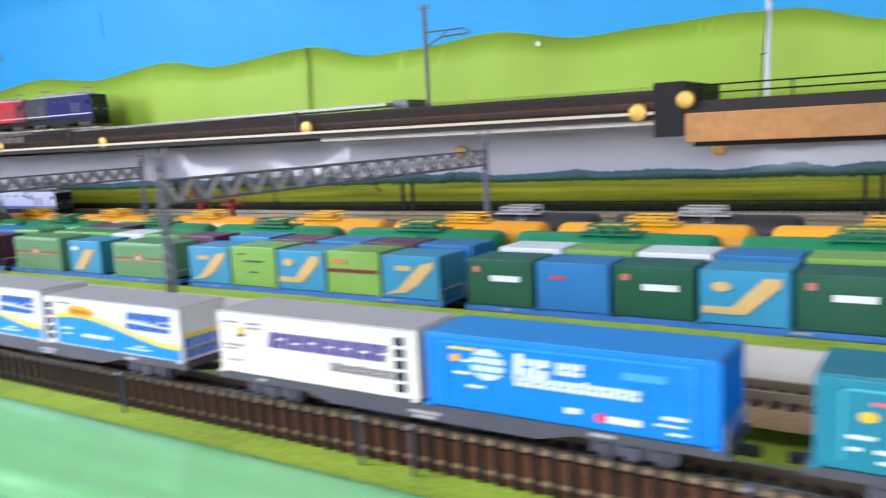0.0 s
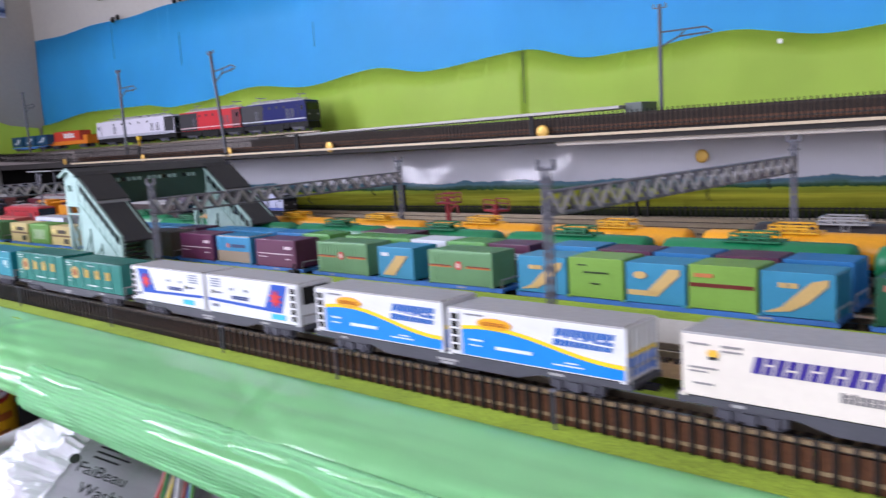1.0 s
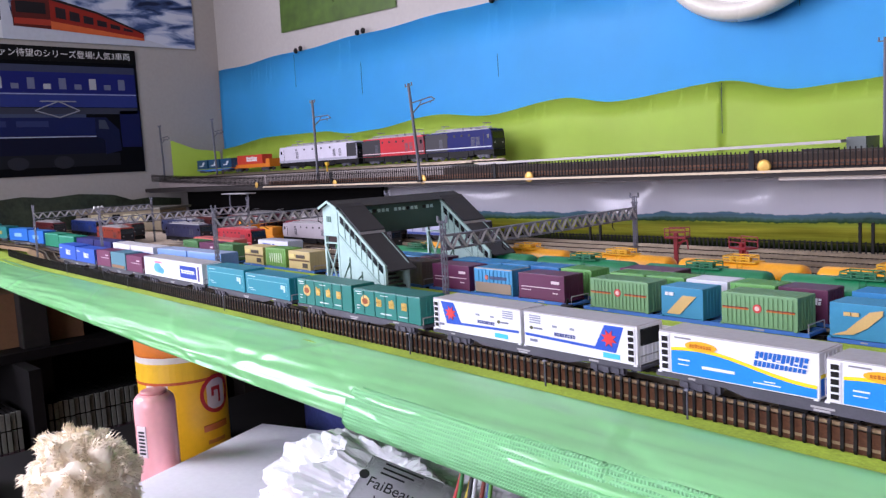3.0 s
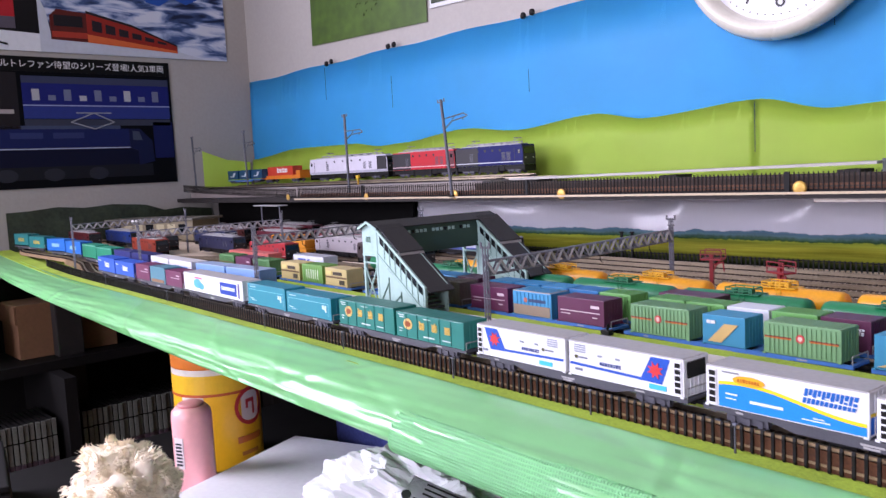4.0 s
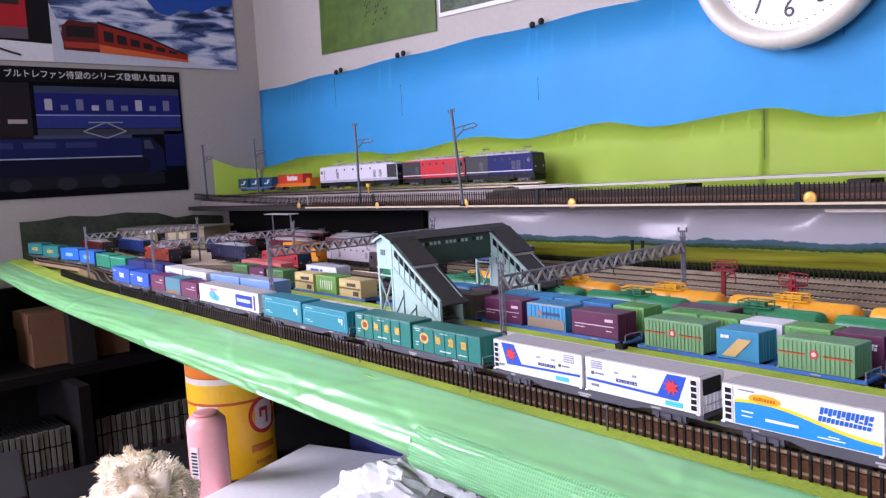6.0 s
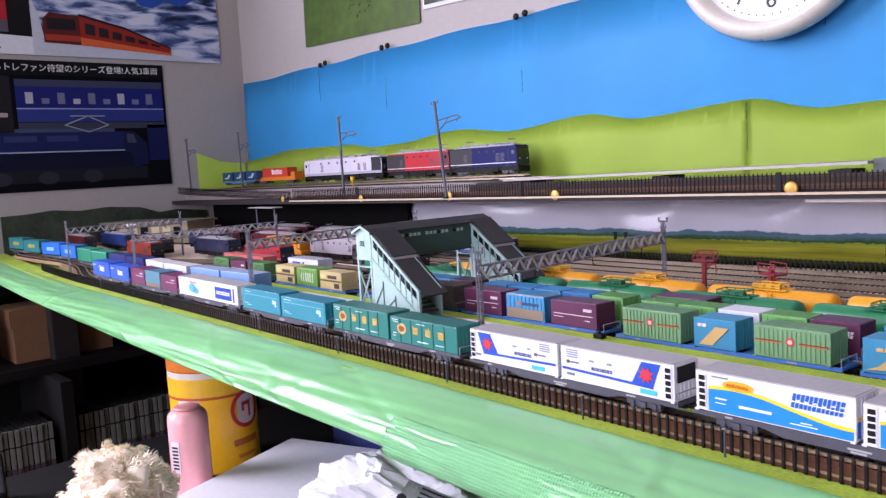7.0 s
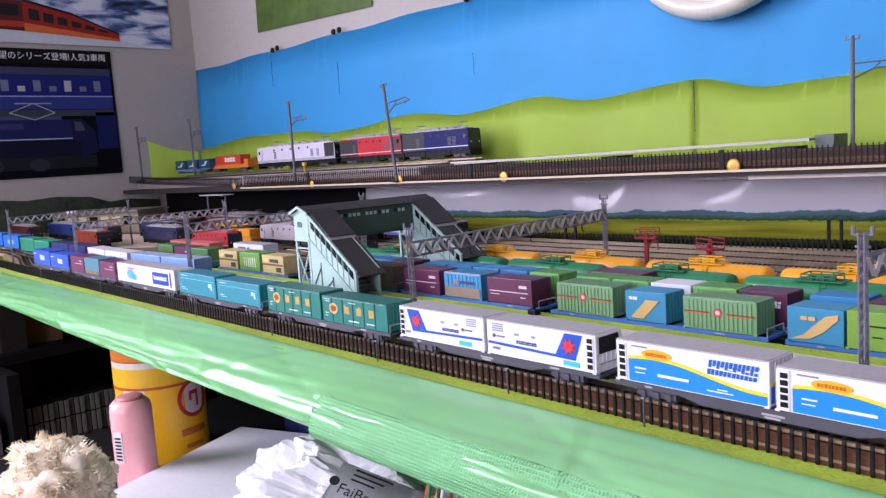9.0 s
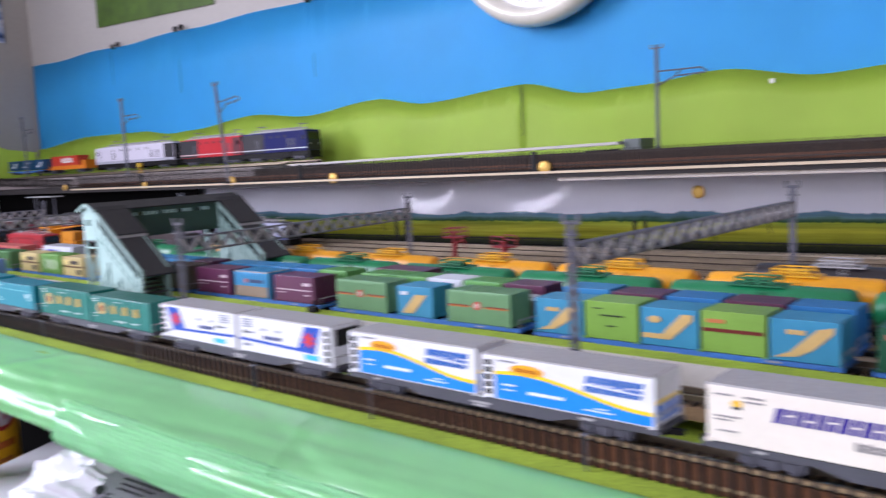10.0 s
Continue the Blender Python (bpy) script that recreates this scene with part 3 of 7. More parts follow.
# ---- upper shelf ----
shelf = thing("upper_shelf", "narrow wall shelf carrying a model railway", "shelf")
part("board", boxes((-1.628, -0.142, 0.590, YB - 0.012, 0.7598, 0.7665), bevel=0.0008), DARKWOOD, shelf)
part("front_edge", boxes((-1.600, -0.142, 0.5855, 0.5896, 0.7592, 0.7650)), DARKWOOD, shelf, "dark front strip")
part("riser", boxes((-1.615, -0.822, 0.612, 0.750, 0.7667, 0.7815), bevel=0.001), mat("riser_board", srgb(138, 128, 124), 0.6, var=0.2, scale=12), shelf, "raised track base")
part("backing", boxes((-0.82, -0.142, 0.598, 0.602, 0.7667, 0.7790)), mat("umber_strip", srgb(58, 44, 34), 0.8, var=0.3, scale=30), shelf, "brown strip behind the fence")
part("lower_line", boxes((-1.20, -0.142, 0.5950, 0.5975, 0.7667, 0.7712)), mat("russet_strip", srgb(104, 66, 42), 0.7, var=0.3, scale=40), shelf, "russet strip behind the fence foot")
part("edge_strip", boxes((-1.20, -0.142, 0.5836, 0.5852, 0.7628, 0.7648)), paint(206, 186, 156), shelf, "cream edge strip below the fence")
part("liner", boxes((-0.42, -0.142, 0.592, 0.62, 0.7560, 0.7596)), SHELFTOP, shelf, "pale strip below the board")
part("bracket", boxes((-0.1415, -0.122, 0.583, 0.70, 0.748, 0.783)), BLACK, shelf, "black joint piece")
shelf_right = thing("upper_shelf", "wooden wall shelf board with dark top", "shelf")
part("board", boxes((-0.121, 0.6, 0.580, YB - 0.012, 0.744, 0.7625), bevel=0.0006), WOOD, shelf_right)
part("top", boxes((-0.121, 0.6, 0.582, YB - 0.012, 0.7627, 0.7700)), DARKWOOD, shelf_right, "dark grey top strip")
# dark strip in place of the shadow line below the wooden shelf
shelf_shadow_strip = solid("board", boxes((-0.12, 0.6, 0.60, 0.655, 0.7405, 0.7435)), DARKWOOD, "thin dark strip standing in for the shelf's shadow", "board", "structure")


# ---- tracks ----
def resample(pts, step):
    pts = [Vector(p) for p in pts]
    out, carry = [], 0.0
    for a, b in zip(pts, pts[1:]):
        d = (b - a).length
        s = carry
        while s < d:
            out.append((a + (b - a) * (s / d), (b - a).normalized()))
            s += step
        carry = s - d
    return out


def curve_points(pts, n=10):
    v = [Vector(p) for p in pts]
    out = []
    for i in range(len(v) - 1):
        p = [v[max(0, min(len(v) - 1, i + k))] for k in (-1, 0, 1, 2)]
        for j in range(n):
            t = j / n
            out.append(0.5 * (2 * p[1] + (p[2] - p[0]) * t + (2 * p[0] - 5 * p[1] + 4 * p[2] - p[3]) * t * t + (3 * p[1] - p[0] - 3 * p[2] + p[3]) * t ** 3))
    return out + [v[-1]]


def sweep(pts, section):
    """Sweeps a closed section of (side, up) along a path."""
    bm = bmesh.new()
    prev = None
    for i, p in enumerate(pts):
        d = (pts[min(i + 1, len(pts) - 1)] - pts[max(i - 1, 0)])
        side = Vector((-d.y, d.x, 0)).normalized()
        ring = [bm.verts.new(p + side * s + Vector((0, 0, u))) for s, u in section]
        if prev:
            for k in range(len(ring)):
                j = (k + 1) % len(ring)
                bm.faces.new((prev[k], prev[j], ring[j], ring[k]))
        else:
            bm.faces.new(ring[::-1])
        prev = ring
    bm.faces.new(prev)
    return bm


def sec(s0, s1, u0, u1):
    return [(s0, u0), (s1, u0), (s1, u1), (s0, u1)]


def track(pts, label, bed=None, bed_h=0.0, sleeper=SLEEPER, pitch=0.0042, group="yard tracks"):
    """pts run along the rail head; the sleepers lie 2 mm below."""
    ob = thing("railway_track", label, "track", group)
    path = curve_points(pts, 12)
    for s in (-0.0045, 0.0045):
        part("rail", sweep(path, sec(s - 0.0005, s + 0.0005, -0.0021, 0)), RAIL, ob)
    bm = bmesh.new()
    for p, d in resample(path, pitch):
        q = Matrix.Translation(p) @ Matrix.Rotation(math.atan2(d.y, d.x), 4, "Z")
        v = bx(bm, -0.0009, 0.0009, -0.0078, 0.0078, -0.0037, -0.0019)
        for w in v:
            w.co = q @ w.co
    tagged(part("sleeper_bed", bm, sleeper, ob), kind="stuff")
    if bed:
        part("roadbed", sweep(path, [(-0.0092, -0.0034 - bed_h), (0.0092, -0.0034 - bed_h), (0.0088, -0.0030), (-0.0088, -0.0030)]), bed, ob)
    return ob


def row_pts(y0, x0, x1, n=9, z=RAIL_TOP):
    return [(x0 + (x1 - x0) * k / n, y0 - SLOPE * (x0 + (x1 - x0) * k / n), z + rise(x0 + (x1 - x0) * k / n)) for k in range(n + 1)]


T1, T2, R3, R4, R5, R6, R7 = 0.191, 0.243, 0.281, 0.3065, 0.343, 0.374, 0.408
track(row_pts(T1, 0.40, -1.13) + [(-1.20, 0.276, RAIL_TOP), (-1.28, 0.297, RAIL_TOP + 0.002), (-1.36, 0.304, RAIL_TOP + 0.005)], "front track on brown roadbed behind a fence", DARKBED, 0.0075, SLEEPER_GREY, group="main tracks")
track(row_pts(T2, 0.40, -0.8, 6) + [(-1.05, 0.293, RAIL_TOP), (-1.2, 0.300, RAIL_TOP + 0.001), (-1.33, 0.305, RAIL_TOP + 0.004), (-1.45, 0.292, RAIL_TOP + 0.008), (-1.52, 0.288, RAIL_TOP + 0.011), (-1.575, 0.32, RAIL_TOP + 0.013), (-1.585, 0.38, RAIL_TOP + 0.013),
       (-1.56, 0.415, RAIL_TOP + 0.012), (-1.50, 0.44, RAIL_TOP + 0.01), (-1.36, 0.455, RAIL_TOP + 0.004)], "second main track looping round at its end", TANBED, 0.004, group="main tracks")
for y0, a, b in ((R3, 0.35, -1.10), (R4, 0.35, -1.10), (R5, 0.35, -1.0), (R6, 0.35, -1.0), (R7, 0.35, -1.25), (0.440, 0.35, -1.3), (0.470, 0.35, -1.35), (0.500, 0.35, -1.38), (0.530, 0.35, -1.38), (0.560, 0.35, -1.38), (0.590, 0.3, -0.95)):
    track(row_pts(y0, a, b), "yard track laid on pale ballast", PALEBED if y0 > 0.43 else None, 0.001, SLEEPER_GREY)
for ya, yb in ((0.36, 0.305), (0.40, 0.31), (0.44, 0.32)):
    track([(-0.95, ya + 0.05, RAIL_TOP), (-1.06, ya + 0.045, RAIL_TOP), (-1.2, (ya + yb) / 2 + 0.02, RAIL_TOP + 0.001), (-1.36, yb + 0.01, RAIL_TOP + 0.005), (-1.5, yb + 0.02, RAIL_TOP + 0.01)], "curving lead track with tan ballast", PALEBED, 0.001)


# ---- fences made of track laid on edge ----
FENCE_RAIL = mat("tan_fence_rail", srgb(58, 46, 36), 0.5, var=0.2, scale=120)


def edge_fence(name, label, x0, x1, y_of, z_lo, z_hi, pitch, rails, singles, width=0.0014, rail_mat=FENCE_RAIL):
    ob = thing(name, label, "fence")
    hb = z_hi - z_lo
    bow = [(-0.0002, 0), (-0.0007, 0.12 * hb), (-0.0005, 0.5 * hb), (-0.0007, 0.85 * hb), (-0.0003, hb), (0.0004, hb), (0.0004, 0)]
    mesh = mesh_of(prisms("x", -width / 2, width / 2, bow), "bar", BLACK)
    n = int((x1 - x0) / pitch)
    rest = bmesh.new()
    for k in range(n):
        x = x1 - k * pitch
        m = pose(x, y_of(x), z_lo + rise(x), 0, 0, 0)
        if k < singles:
            bar = new("bar", mesh)
            bar.parent, bar.matrix_basis = ob, m
        else:
            for w in bx(rest, -width / 2, width / 2, -0.0004, 0.0004, 0, z_hi - z_lo):
                w.co = m @ w.co
    if n > singles:
        tagged(part("far_bar", rest, BLACK, ob), kind="stuff")
    else:
        rest.free()
    for z in rails:
        path = [Vector((x0 + (x1 - x0) * k / 24, y_of(x0 + (x1 - x0) * k / 24) + 0.0011, z + rise(x0 + (x1 - x0) * k / 24))) for k in range(25)]
        part("rail", sweep(path, sec(-0.0004, 0.0006, -0.0005, 0.0005)), rail_mat, ob)
    return ob


edge_fence("track_fence", "black fence of flexible track set on edge", -1.34, 0.14, lambda x: 0.1805 - SLOPE * x, 0.6879, 0.6978, 0.0041, (0.6900, 0.6964), 300, 0.0011, mat("tan_rail", srgb(146, 122, 92), 0.5, var=0.2, scale=120))
tf = bpy.data.objects["track_fence"]
part("backing_strip", sweep([Vector((-1.30 + 1.44 * k / 60, 0.1818 - SLOPE * (-1.30 + 1.44 * k / 60), rise(-1.30 + 1.44 * k / 60))) for k in range(61)], sec(-0.0004, 0.0004, 0.6872, 0.6952)), ROADBED, tf, "orange-brown ballast strip behind the bars")
edge_fence("shelf_fence", "black track panel fence along the shelf front", -1.20, -0.143, lambda x: 0.5885, 0.7655, 0.7810, 0.0040, (0.769, 0.7775), 260, 0.0008)
edge_fence("shelf_fence", "dim fence along the shelf's far end", -1.60, -1.205, lambda x: 0.5895, 0.7655, 0.7790, 0.0040, (0.769, 0.776), 90, 0.0008)
right_rail = thing("shelf_fence", "thin dark wire rails on the wooden shelf", "fence")
for z in (0.7745, 0.7795):
    part("wire", rods(((-0.121, 0.584, z), (0.6, 0.584, z), 0.0006)), BLACK, right_rail)
for k in range(12):
    part("post", rods(((-0.118 + 0.06 * k, 0.584, 0.7695), (-0.118 + 0.06 * k, 0.584, 0.7797), 0.0006)), BLACK, right_rail)
for x in (-0.44, -0.73, -1.03):
    solid("fence_joiner", boxes((x - 0.002, x + 0.002, 0.5866, 0.5880, 0.765, 0.7815)), BLACK, "small black joiner clip on the fence", "clip", group="fence clips")
yard_fence = thing("yard_fence", "low dark picket fence before the panorama", "fence")
PICKET = mesh_of(boxes((-0.0006, 0.0006, -0.0004, 0.0004, 0, 0.0105)), "picket", BLACK)
for k in range(290):
    pk = new("picket", PICKET)
    pk.parent, pk.matrix_basis = yard_fence, pose(-1.0 + 0.0046 * k, 0.6534, 0.690, 0, 0, 0)
part("rail", boxes((-1.0, 0.36, 0.6539, 0.6545, 0.6985, 0.6995)), BLACK, yard_fence)
for k, x in enumerate((0.118, -0.020, -0.088, -0.102, -0.185, -0.275, -0.345, -0.44, -0.55, -0.66, -0.86, -1.05)):
    y = 0.1770 - SLOPE * x
    post = thing("lineside_post", "short grey post standing beside the fence", "post", "lineside posts", pose(x, y, 0.6876, 0, 0, 0))
    part("shaft", boxes((-0.0003, 0.0003, -0.0003, 0.0003, 0, 0.0108)), GREY, post)
    part("cap", boxes((-0.0008, 0.0008, -0.0008, 0.0008, 0.0108, 0.0116), bevel=0.0003), STEEL, post)
for x, y, z, r in ((-0.429, 0.586, 0.768, 0.0058), (-0.68, 0.577 + 0.009, 0.766, 0.0055), (-0.844, 0.586, 0.767, 0.0055), (-1.02, 0.586, 0.766, 0.0045), (-1.22, 0.586, 0.767, 0.0045), (-0.152, 0.584, 0.7645, 0.0062), (-0.120, 0.579, 0.771, 0.0058)):
    pin(x, y, z, r, BRASS, "brass drawing pin on the shelf front", 0.0014)
for x, z in ((-0.323, 0.741), (-0.114, 0.737)):
    pin(x, 0.655, z, 0.0055, BRASS, "brass drawing pin holding the panorama", 0.0014)

# ---- wagons and containers ----
W = 0.0166


def bogie_parts(ob, x):
    frame_mat = GREY
    bog = part("bogie", boxes((x - 0.0085, x + 0.0085, -0.0068, -0.0056, 0.0018, 0.0044), (x - 0.0085, x + 0.0085, 0.0056, 0.0068, 0.0018, 0.0044), (x - 0.003, x + 0.003, -0.0060, 0.0060, 0.002, 0.0048),
                              (x - 0.0066, x - 0.0046, -0.0073, -0.0056, 0.0012, 0.004), (x + 0.0046, x + 0.0066, -0.0073, -0.0056, 0.0012, 0.004), (x - 0.0015, x + 0.0015, -0.0075, -0.0056, 0.0014, 0.004)), frame_mat, ob)
    for dx in (-0.0055, 0.0055):
        for y in (-0.0049, 0.0040):
            part("wheel", rods(((x + dx, y, 0.0029), (x + dx, y + 0.0009, 0.0029), 0.0029), seg=14), STEEL, bog)


def flat_wagon(colour, label, length=0.128):
    ob = thing("flat_wagon", label, "wagon", "container wagons")
    h = length / 2
    deck = bmesh.new()
    prism(deck, [(-h, 0.0048), (-h * 0.55, 0.0048), (-h * 0.42, 0.0028), (h * 0.42, 0.0028), (h * 0.55, 0.0048), (h, 0.0048), (h, 0.0066), (-h, 0.0066)], "y", -0.0080, -0.0068)
    prism(deck, [(-h, 0.0048), (-h * 0.55, 0.0048), (-h * 0.42, 0.0028), (h * 0.42, 0.0028), (h * 0.55, 0.0048), (h, 0.0048), (h, 0.0066), (-h, 0.0066)], "y", 0.0068, 0.0080)
    for k in range(9):
        x = -h + length * k / 8
        bx(deck, max(-h, x - 0.002), min(h, x + 0.002), -0.0069, 0.0069, 0.0052, 0.0065)
    part("deck", deck, colour, ob)
    part("centre_sill", boxes((-h + 0.001, h - 0.001, -0.0016, 0.0016, 0.003, 0.0060)), BLACK, ob)
    part("brake_gear", boxes((-0.016, -0.006, -0.006, -0.003, 0.001, 0.0032), (0.004, 0.011, -0.0062, -0.003, 0.0012, 0.0034), (-0.002, 0.002, -0.0065, -0.0045, 0.0015, 0.003)), BLACK, ob)
    tagged(part("side_print", boxes(*[(a, b, -0.00815, -0.00795, z, z + 0.0007) for a, b, z in ((-0.004, 0.004, 0.0041), (-0.003, 0.0025, 0.0031), (-0.05, -0.047, 0.0054), (0.038, 0.043, 0.0054))]), PALEGREY, ob), kind="stuff")
    for s in (-1, 1):
        bogie_parts(ob, s * h * 0.72)
        part("coupler", boxes((s * h - 0.001 if s > 0 else -h - 0.0035, h + 0.0035 if s > 0 else -h + 0.001, -0.001, 0.001, 0.0034, 0.005)), BLACK, ob)
    part("handrail", rods(((h - 0.0006, -0.0074, 0.0060), (h - 0.0006, -0.0074, 0.0105), 0.0003), ((h - 0.0006, -0.0074, 0.0105), (h - 0.0006, 0.0074, 0.0105), 0.0003), ((h - 0.0006, 0.0074, 0.0105), (h - 0.0006, 0.0074, 0.0060), 0.0003), seg=4), PALEGREY, ob)
    return ob


def glyphs(x0, x1, z0, z1, n, seed, slant=0.0, weight=0.40):
    """A row of plain slanted bars in letter-sized clusters."""
    r = random.Random(seed)
    w = (x1 - x0) / n
    polys = []
    for k in range(n):
        a, b = x0 + k * w + w * 0.04, x0 + (k + 1) * w - w * 0.10
        hz = z1 - z0

        def q(p0, p1, q0, q1):
            polys.append([(u + slant * (v - z0), v) for u, v in ((p0, q0), (p1, q0), (p1, q1), (p0, q1))])
        m = a + (b - a) * r.uniform(0.38, 0.5)
        cut = z0 + hz * r.uniform(0.42, 0.62)
        q(a, m, z0, z1 + (0.2 * hz if r.random() < 0.25 else 0))
        q(m + w * 0.13, b, z0, cut - 0.07 * hz)
        q(m + w * 0.13, b, cut + 0.07 * hz, z1)
    return polys


def decal(ob, name, rgb, polys, layer=1, label=""):
    ob = part(name, prisms("y", -W / 2 - 0.00012 * layer, -W / 2 + 0.0001, *polys), paint(*rgb), ob, label)
    return tagged(ob, kind="stuff") if len(polys) > 3 and "print" in name else ob


def band(f0, f1, x0, x1, n=24):
    xs = [x0 + (x1 - x0) * k / n for k in range(n + 1)]
    return [[(a, f0(a)), (b, f0(b)), (b, f1(b)), (a, f1(a))] for a, b in zip(xs, xs[1:])]


def ellipse(cx, cz, rx, rz, n=20):
    return [(cx + rx * math.cos(k * math.tau / n), cz + rz * math.sin(k * math.tau / n)) for k in range(n)]


def container(label, colour, L, H=0.0173, roof=None, ribs=0, group="freight containers", end=None, plain_end=True):
    ob = thing("freight_container", label, "container", group)
    h = L / 2
    part("body", boxes((-h, h, -W / 2, W / 2, 0.0003, H - 0.0006 if roof else H), bevel=0.00025), colour, ob)
    if roof:
        part("roof", boxes((-h + 0.0001, h - 0.0001, -W / 2 + 0.0001, W / 2 - 0.0001, H - 0.0008, H), bevel=0.0002), roof, ob)
    if ribs:
        step = (L - 0.003) / ribs
        part("rib_panel", boxes(*[(-h + 0.0015 + (k + 0.22) * step, -h + 0.0015 + (k + 0.78) * step, -W / 2 - 0.00035, -W / 2 + 0.0002, 0.0012, H - 0.0012) for k in range(ribs)],
                           *[(-h + 0.0015 + (k + 0.22) * step, -h + 0.0015 + (k + 0.78) * step, -W / 2 + 0.0012, W / 2 - 0.0012, H - 0.0001, H + 0.00025) for k in range(ribs)]), colour, ob)
    ef = boxes((h - 0.0001, h + 0.0004, -W / 2, -W / 2 + 0.0011, 0.0004, H - 0.0003), (h - 0.0001, h + 0.0004, W / 2 - 0.0011, W / 2, 0.0004, H - 0.0003), (h - 0.0001, h + 0.0004, -W / 2 + 0.0011, W / 2 - 0.0011, H - 0.0014, H - 0.0003),
               (h - 0.0001, h + 0.0004, -W / 2 + 0.0011, W / 2 - 0.0011, 0.0004, 0.0012))
    for y in (-0.004, -0.0015, 0.0015, 0.004):
        tube(ef, (h + 0.0003, y, 0.0008), (h + 0.0003, y, H - 0.001), 0.00022, 4)
    part("end_frame", ef, end or colour, ob)
    part("base_casting", boxes((-h * 0.97, h * 0.97, -W / 2 + 0.002, W / 2 - 0.002, 0.0, 0.0006), *[(sx * h - 0.0008, sx * h + 0.0008, sy * (W / 2) - 0.0007, sy * (W / 2) + 0.0007, 0.0, 0.0009) for sx in (-0.985, 0.985) for sy in (-0.97, 0.97)]), end or colour, ob)
    return ob


def vents(ob, x, H, n=5, w=0.0026, dark=True):
    step = (H - 0.0032) / n
    part("vent_frame", boxes((x - w / 2 - 0.0005, x + w / 2 + 0.0005, -W / 2 - 0.0003, -W / 2 + 0.0001, 0.0008, H - 0.001)), WHITE, ob)
    for k in range(n):
        part("vent", boxes((x - w / 2, x + w / 2, -W / 2 - 0.00045, -W / 2, 0.0016 + k * step + 0.0003, 0.0016 + (k + 1) * step - 0.0005)), BLACK, ob)


LB = 0.0610
H31 = 0.0173


def swoosh_container():
    ob = container("white container with blue wave and yellow stripe", WHITE, LB, roof=PALEGREY)
    h = LB / 2
    f = lambda x: 0.0080 + 0.0026 * math.cos((x + 0.012) * 78) - 0.030 * (x + 0.012)
    decal(ob, "blue_wave", (10, 138, 240), band(lambda x: 0.0008, f, -h + 0.0055, h - 0.0003), 1)
    decal(ob, "yellow_stripe", (252, 214, 10), band(f, lambda x: f(x) + 0.0013, -h + 0.0055, h - 0.0003), 2)
    decal(ob, "emblem", (248, 176, 20), [ellipse(-0.0125, f(-0.0125) + 0.0022, 0.0065, 0.0020)], 3, "orange oval emblem")
    decal(ob, "emblem_print", (190, 110, 10), glyphs(-0.0170, -0.0078, f(-0.0125) + 0.0015, f(-0.0125) + 0.0028, 4, 3), 4)
    decal(ob, "logo", (10, 100, 190), glyphs(0.0080, 0.0268, 0.0090, 0.0146, 6, 11, 0.2, 0.30), 2, "slanted blue logo shapes")
    decal(ob, "logo_line", (244, 244, 248), [[(0.008, 0.0113), (0.0275, 0.0105), (0.0275, 0.0109), (0.008, 0.0118)]], 3)
    decal(ob, "data_print", (226, 236, 250), [rect(-0.012, 0.001, 0.0042, 0.0053), rect(-0.022, -0.017, 0.0062, 0.0068), rect(-0.022, -0.0175, 0.0044, 0.0048), rect(0.008, 0.018, 0.0024, 0.0028), rect(0.012, 0.016, 0.0034, 0.0038)], 3)
    decal(ob, "number_print", (140, 140, 146), [rect(-0.0235, -0.0165, 0.0150, 0.0156)], 2)
    part("end_panel", boxes((h + 0.0001, h + 0.0003, -W / 2 + 0.001, W / 2 - 0.001, 0.0006, 0.0084)), paint(10, 110, 220), ob)
    part("end_stripe", boxes((h + 0.0001, h + 0.00045, -W / 2 + 0.001, W / 2 - 0.001, 0.0076, 0.0088)), paint(252, 214, 10), ob)
    vents(ob, -h + 0.0028, H31)
    return ob


def cream_container():
    ob = container("cream container with bold purple logo shapes", CREAM, LB, roof=PALEGREY)
    h = LB / 2
    decal(ob, "logo", (52, 34, 140), glyphs(-0.0135, 0.0225, 0.0086, 0.0128, 7, 6, 0.25, 0.36), 2, "slanted purple logo shapes")
    decal(ob, "company_print", (130, 126, 128), glyphs(0.006, 0.0245, 0.0046, 0.0066, 8, 8), 2)
    decal(ob, "emblem", (240, 190, 60), [ellipse(-0.0225, 0.0120, 0.0014, 0.0012)], 2)
    decal(ob, "emblem_foot", (40, 40, 44), [rect(-0.0236, -0.0214, 0.0105, 0.0113)], 3)
    decal(ob, "data_print", (150, 146, 146), [rect(-0.0285, -0.0235, 0.0141, 0.0146), rect(-0.0205, -0.0155, 0.0128, 0.0133), rect(-0.0205, -0.0155, 0.0140, 0.0146), rect(-0.0285, -0.0215, 0.0078, 0.0083), rect(-0.0285, -0.0240, 0.0068, 0.0072), rect(-0.0275, -0.0225, 0.0036, 0.0041)], 2)
    vents(ob, h - 0.0042, H31)
    return ob


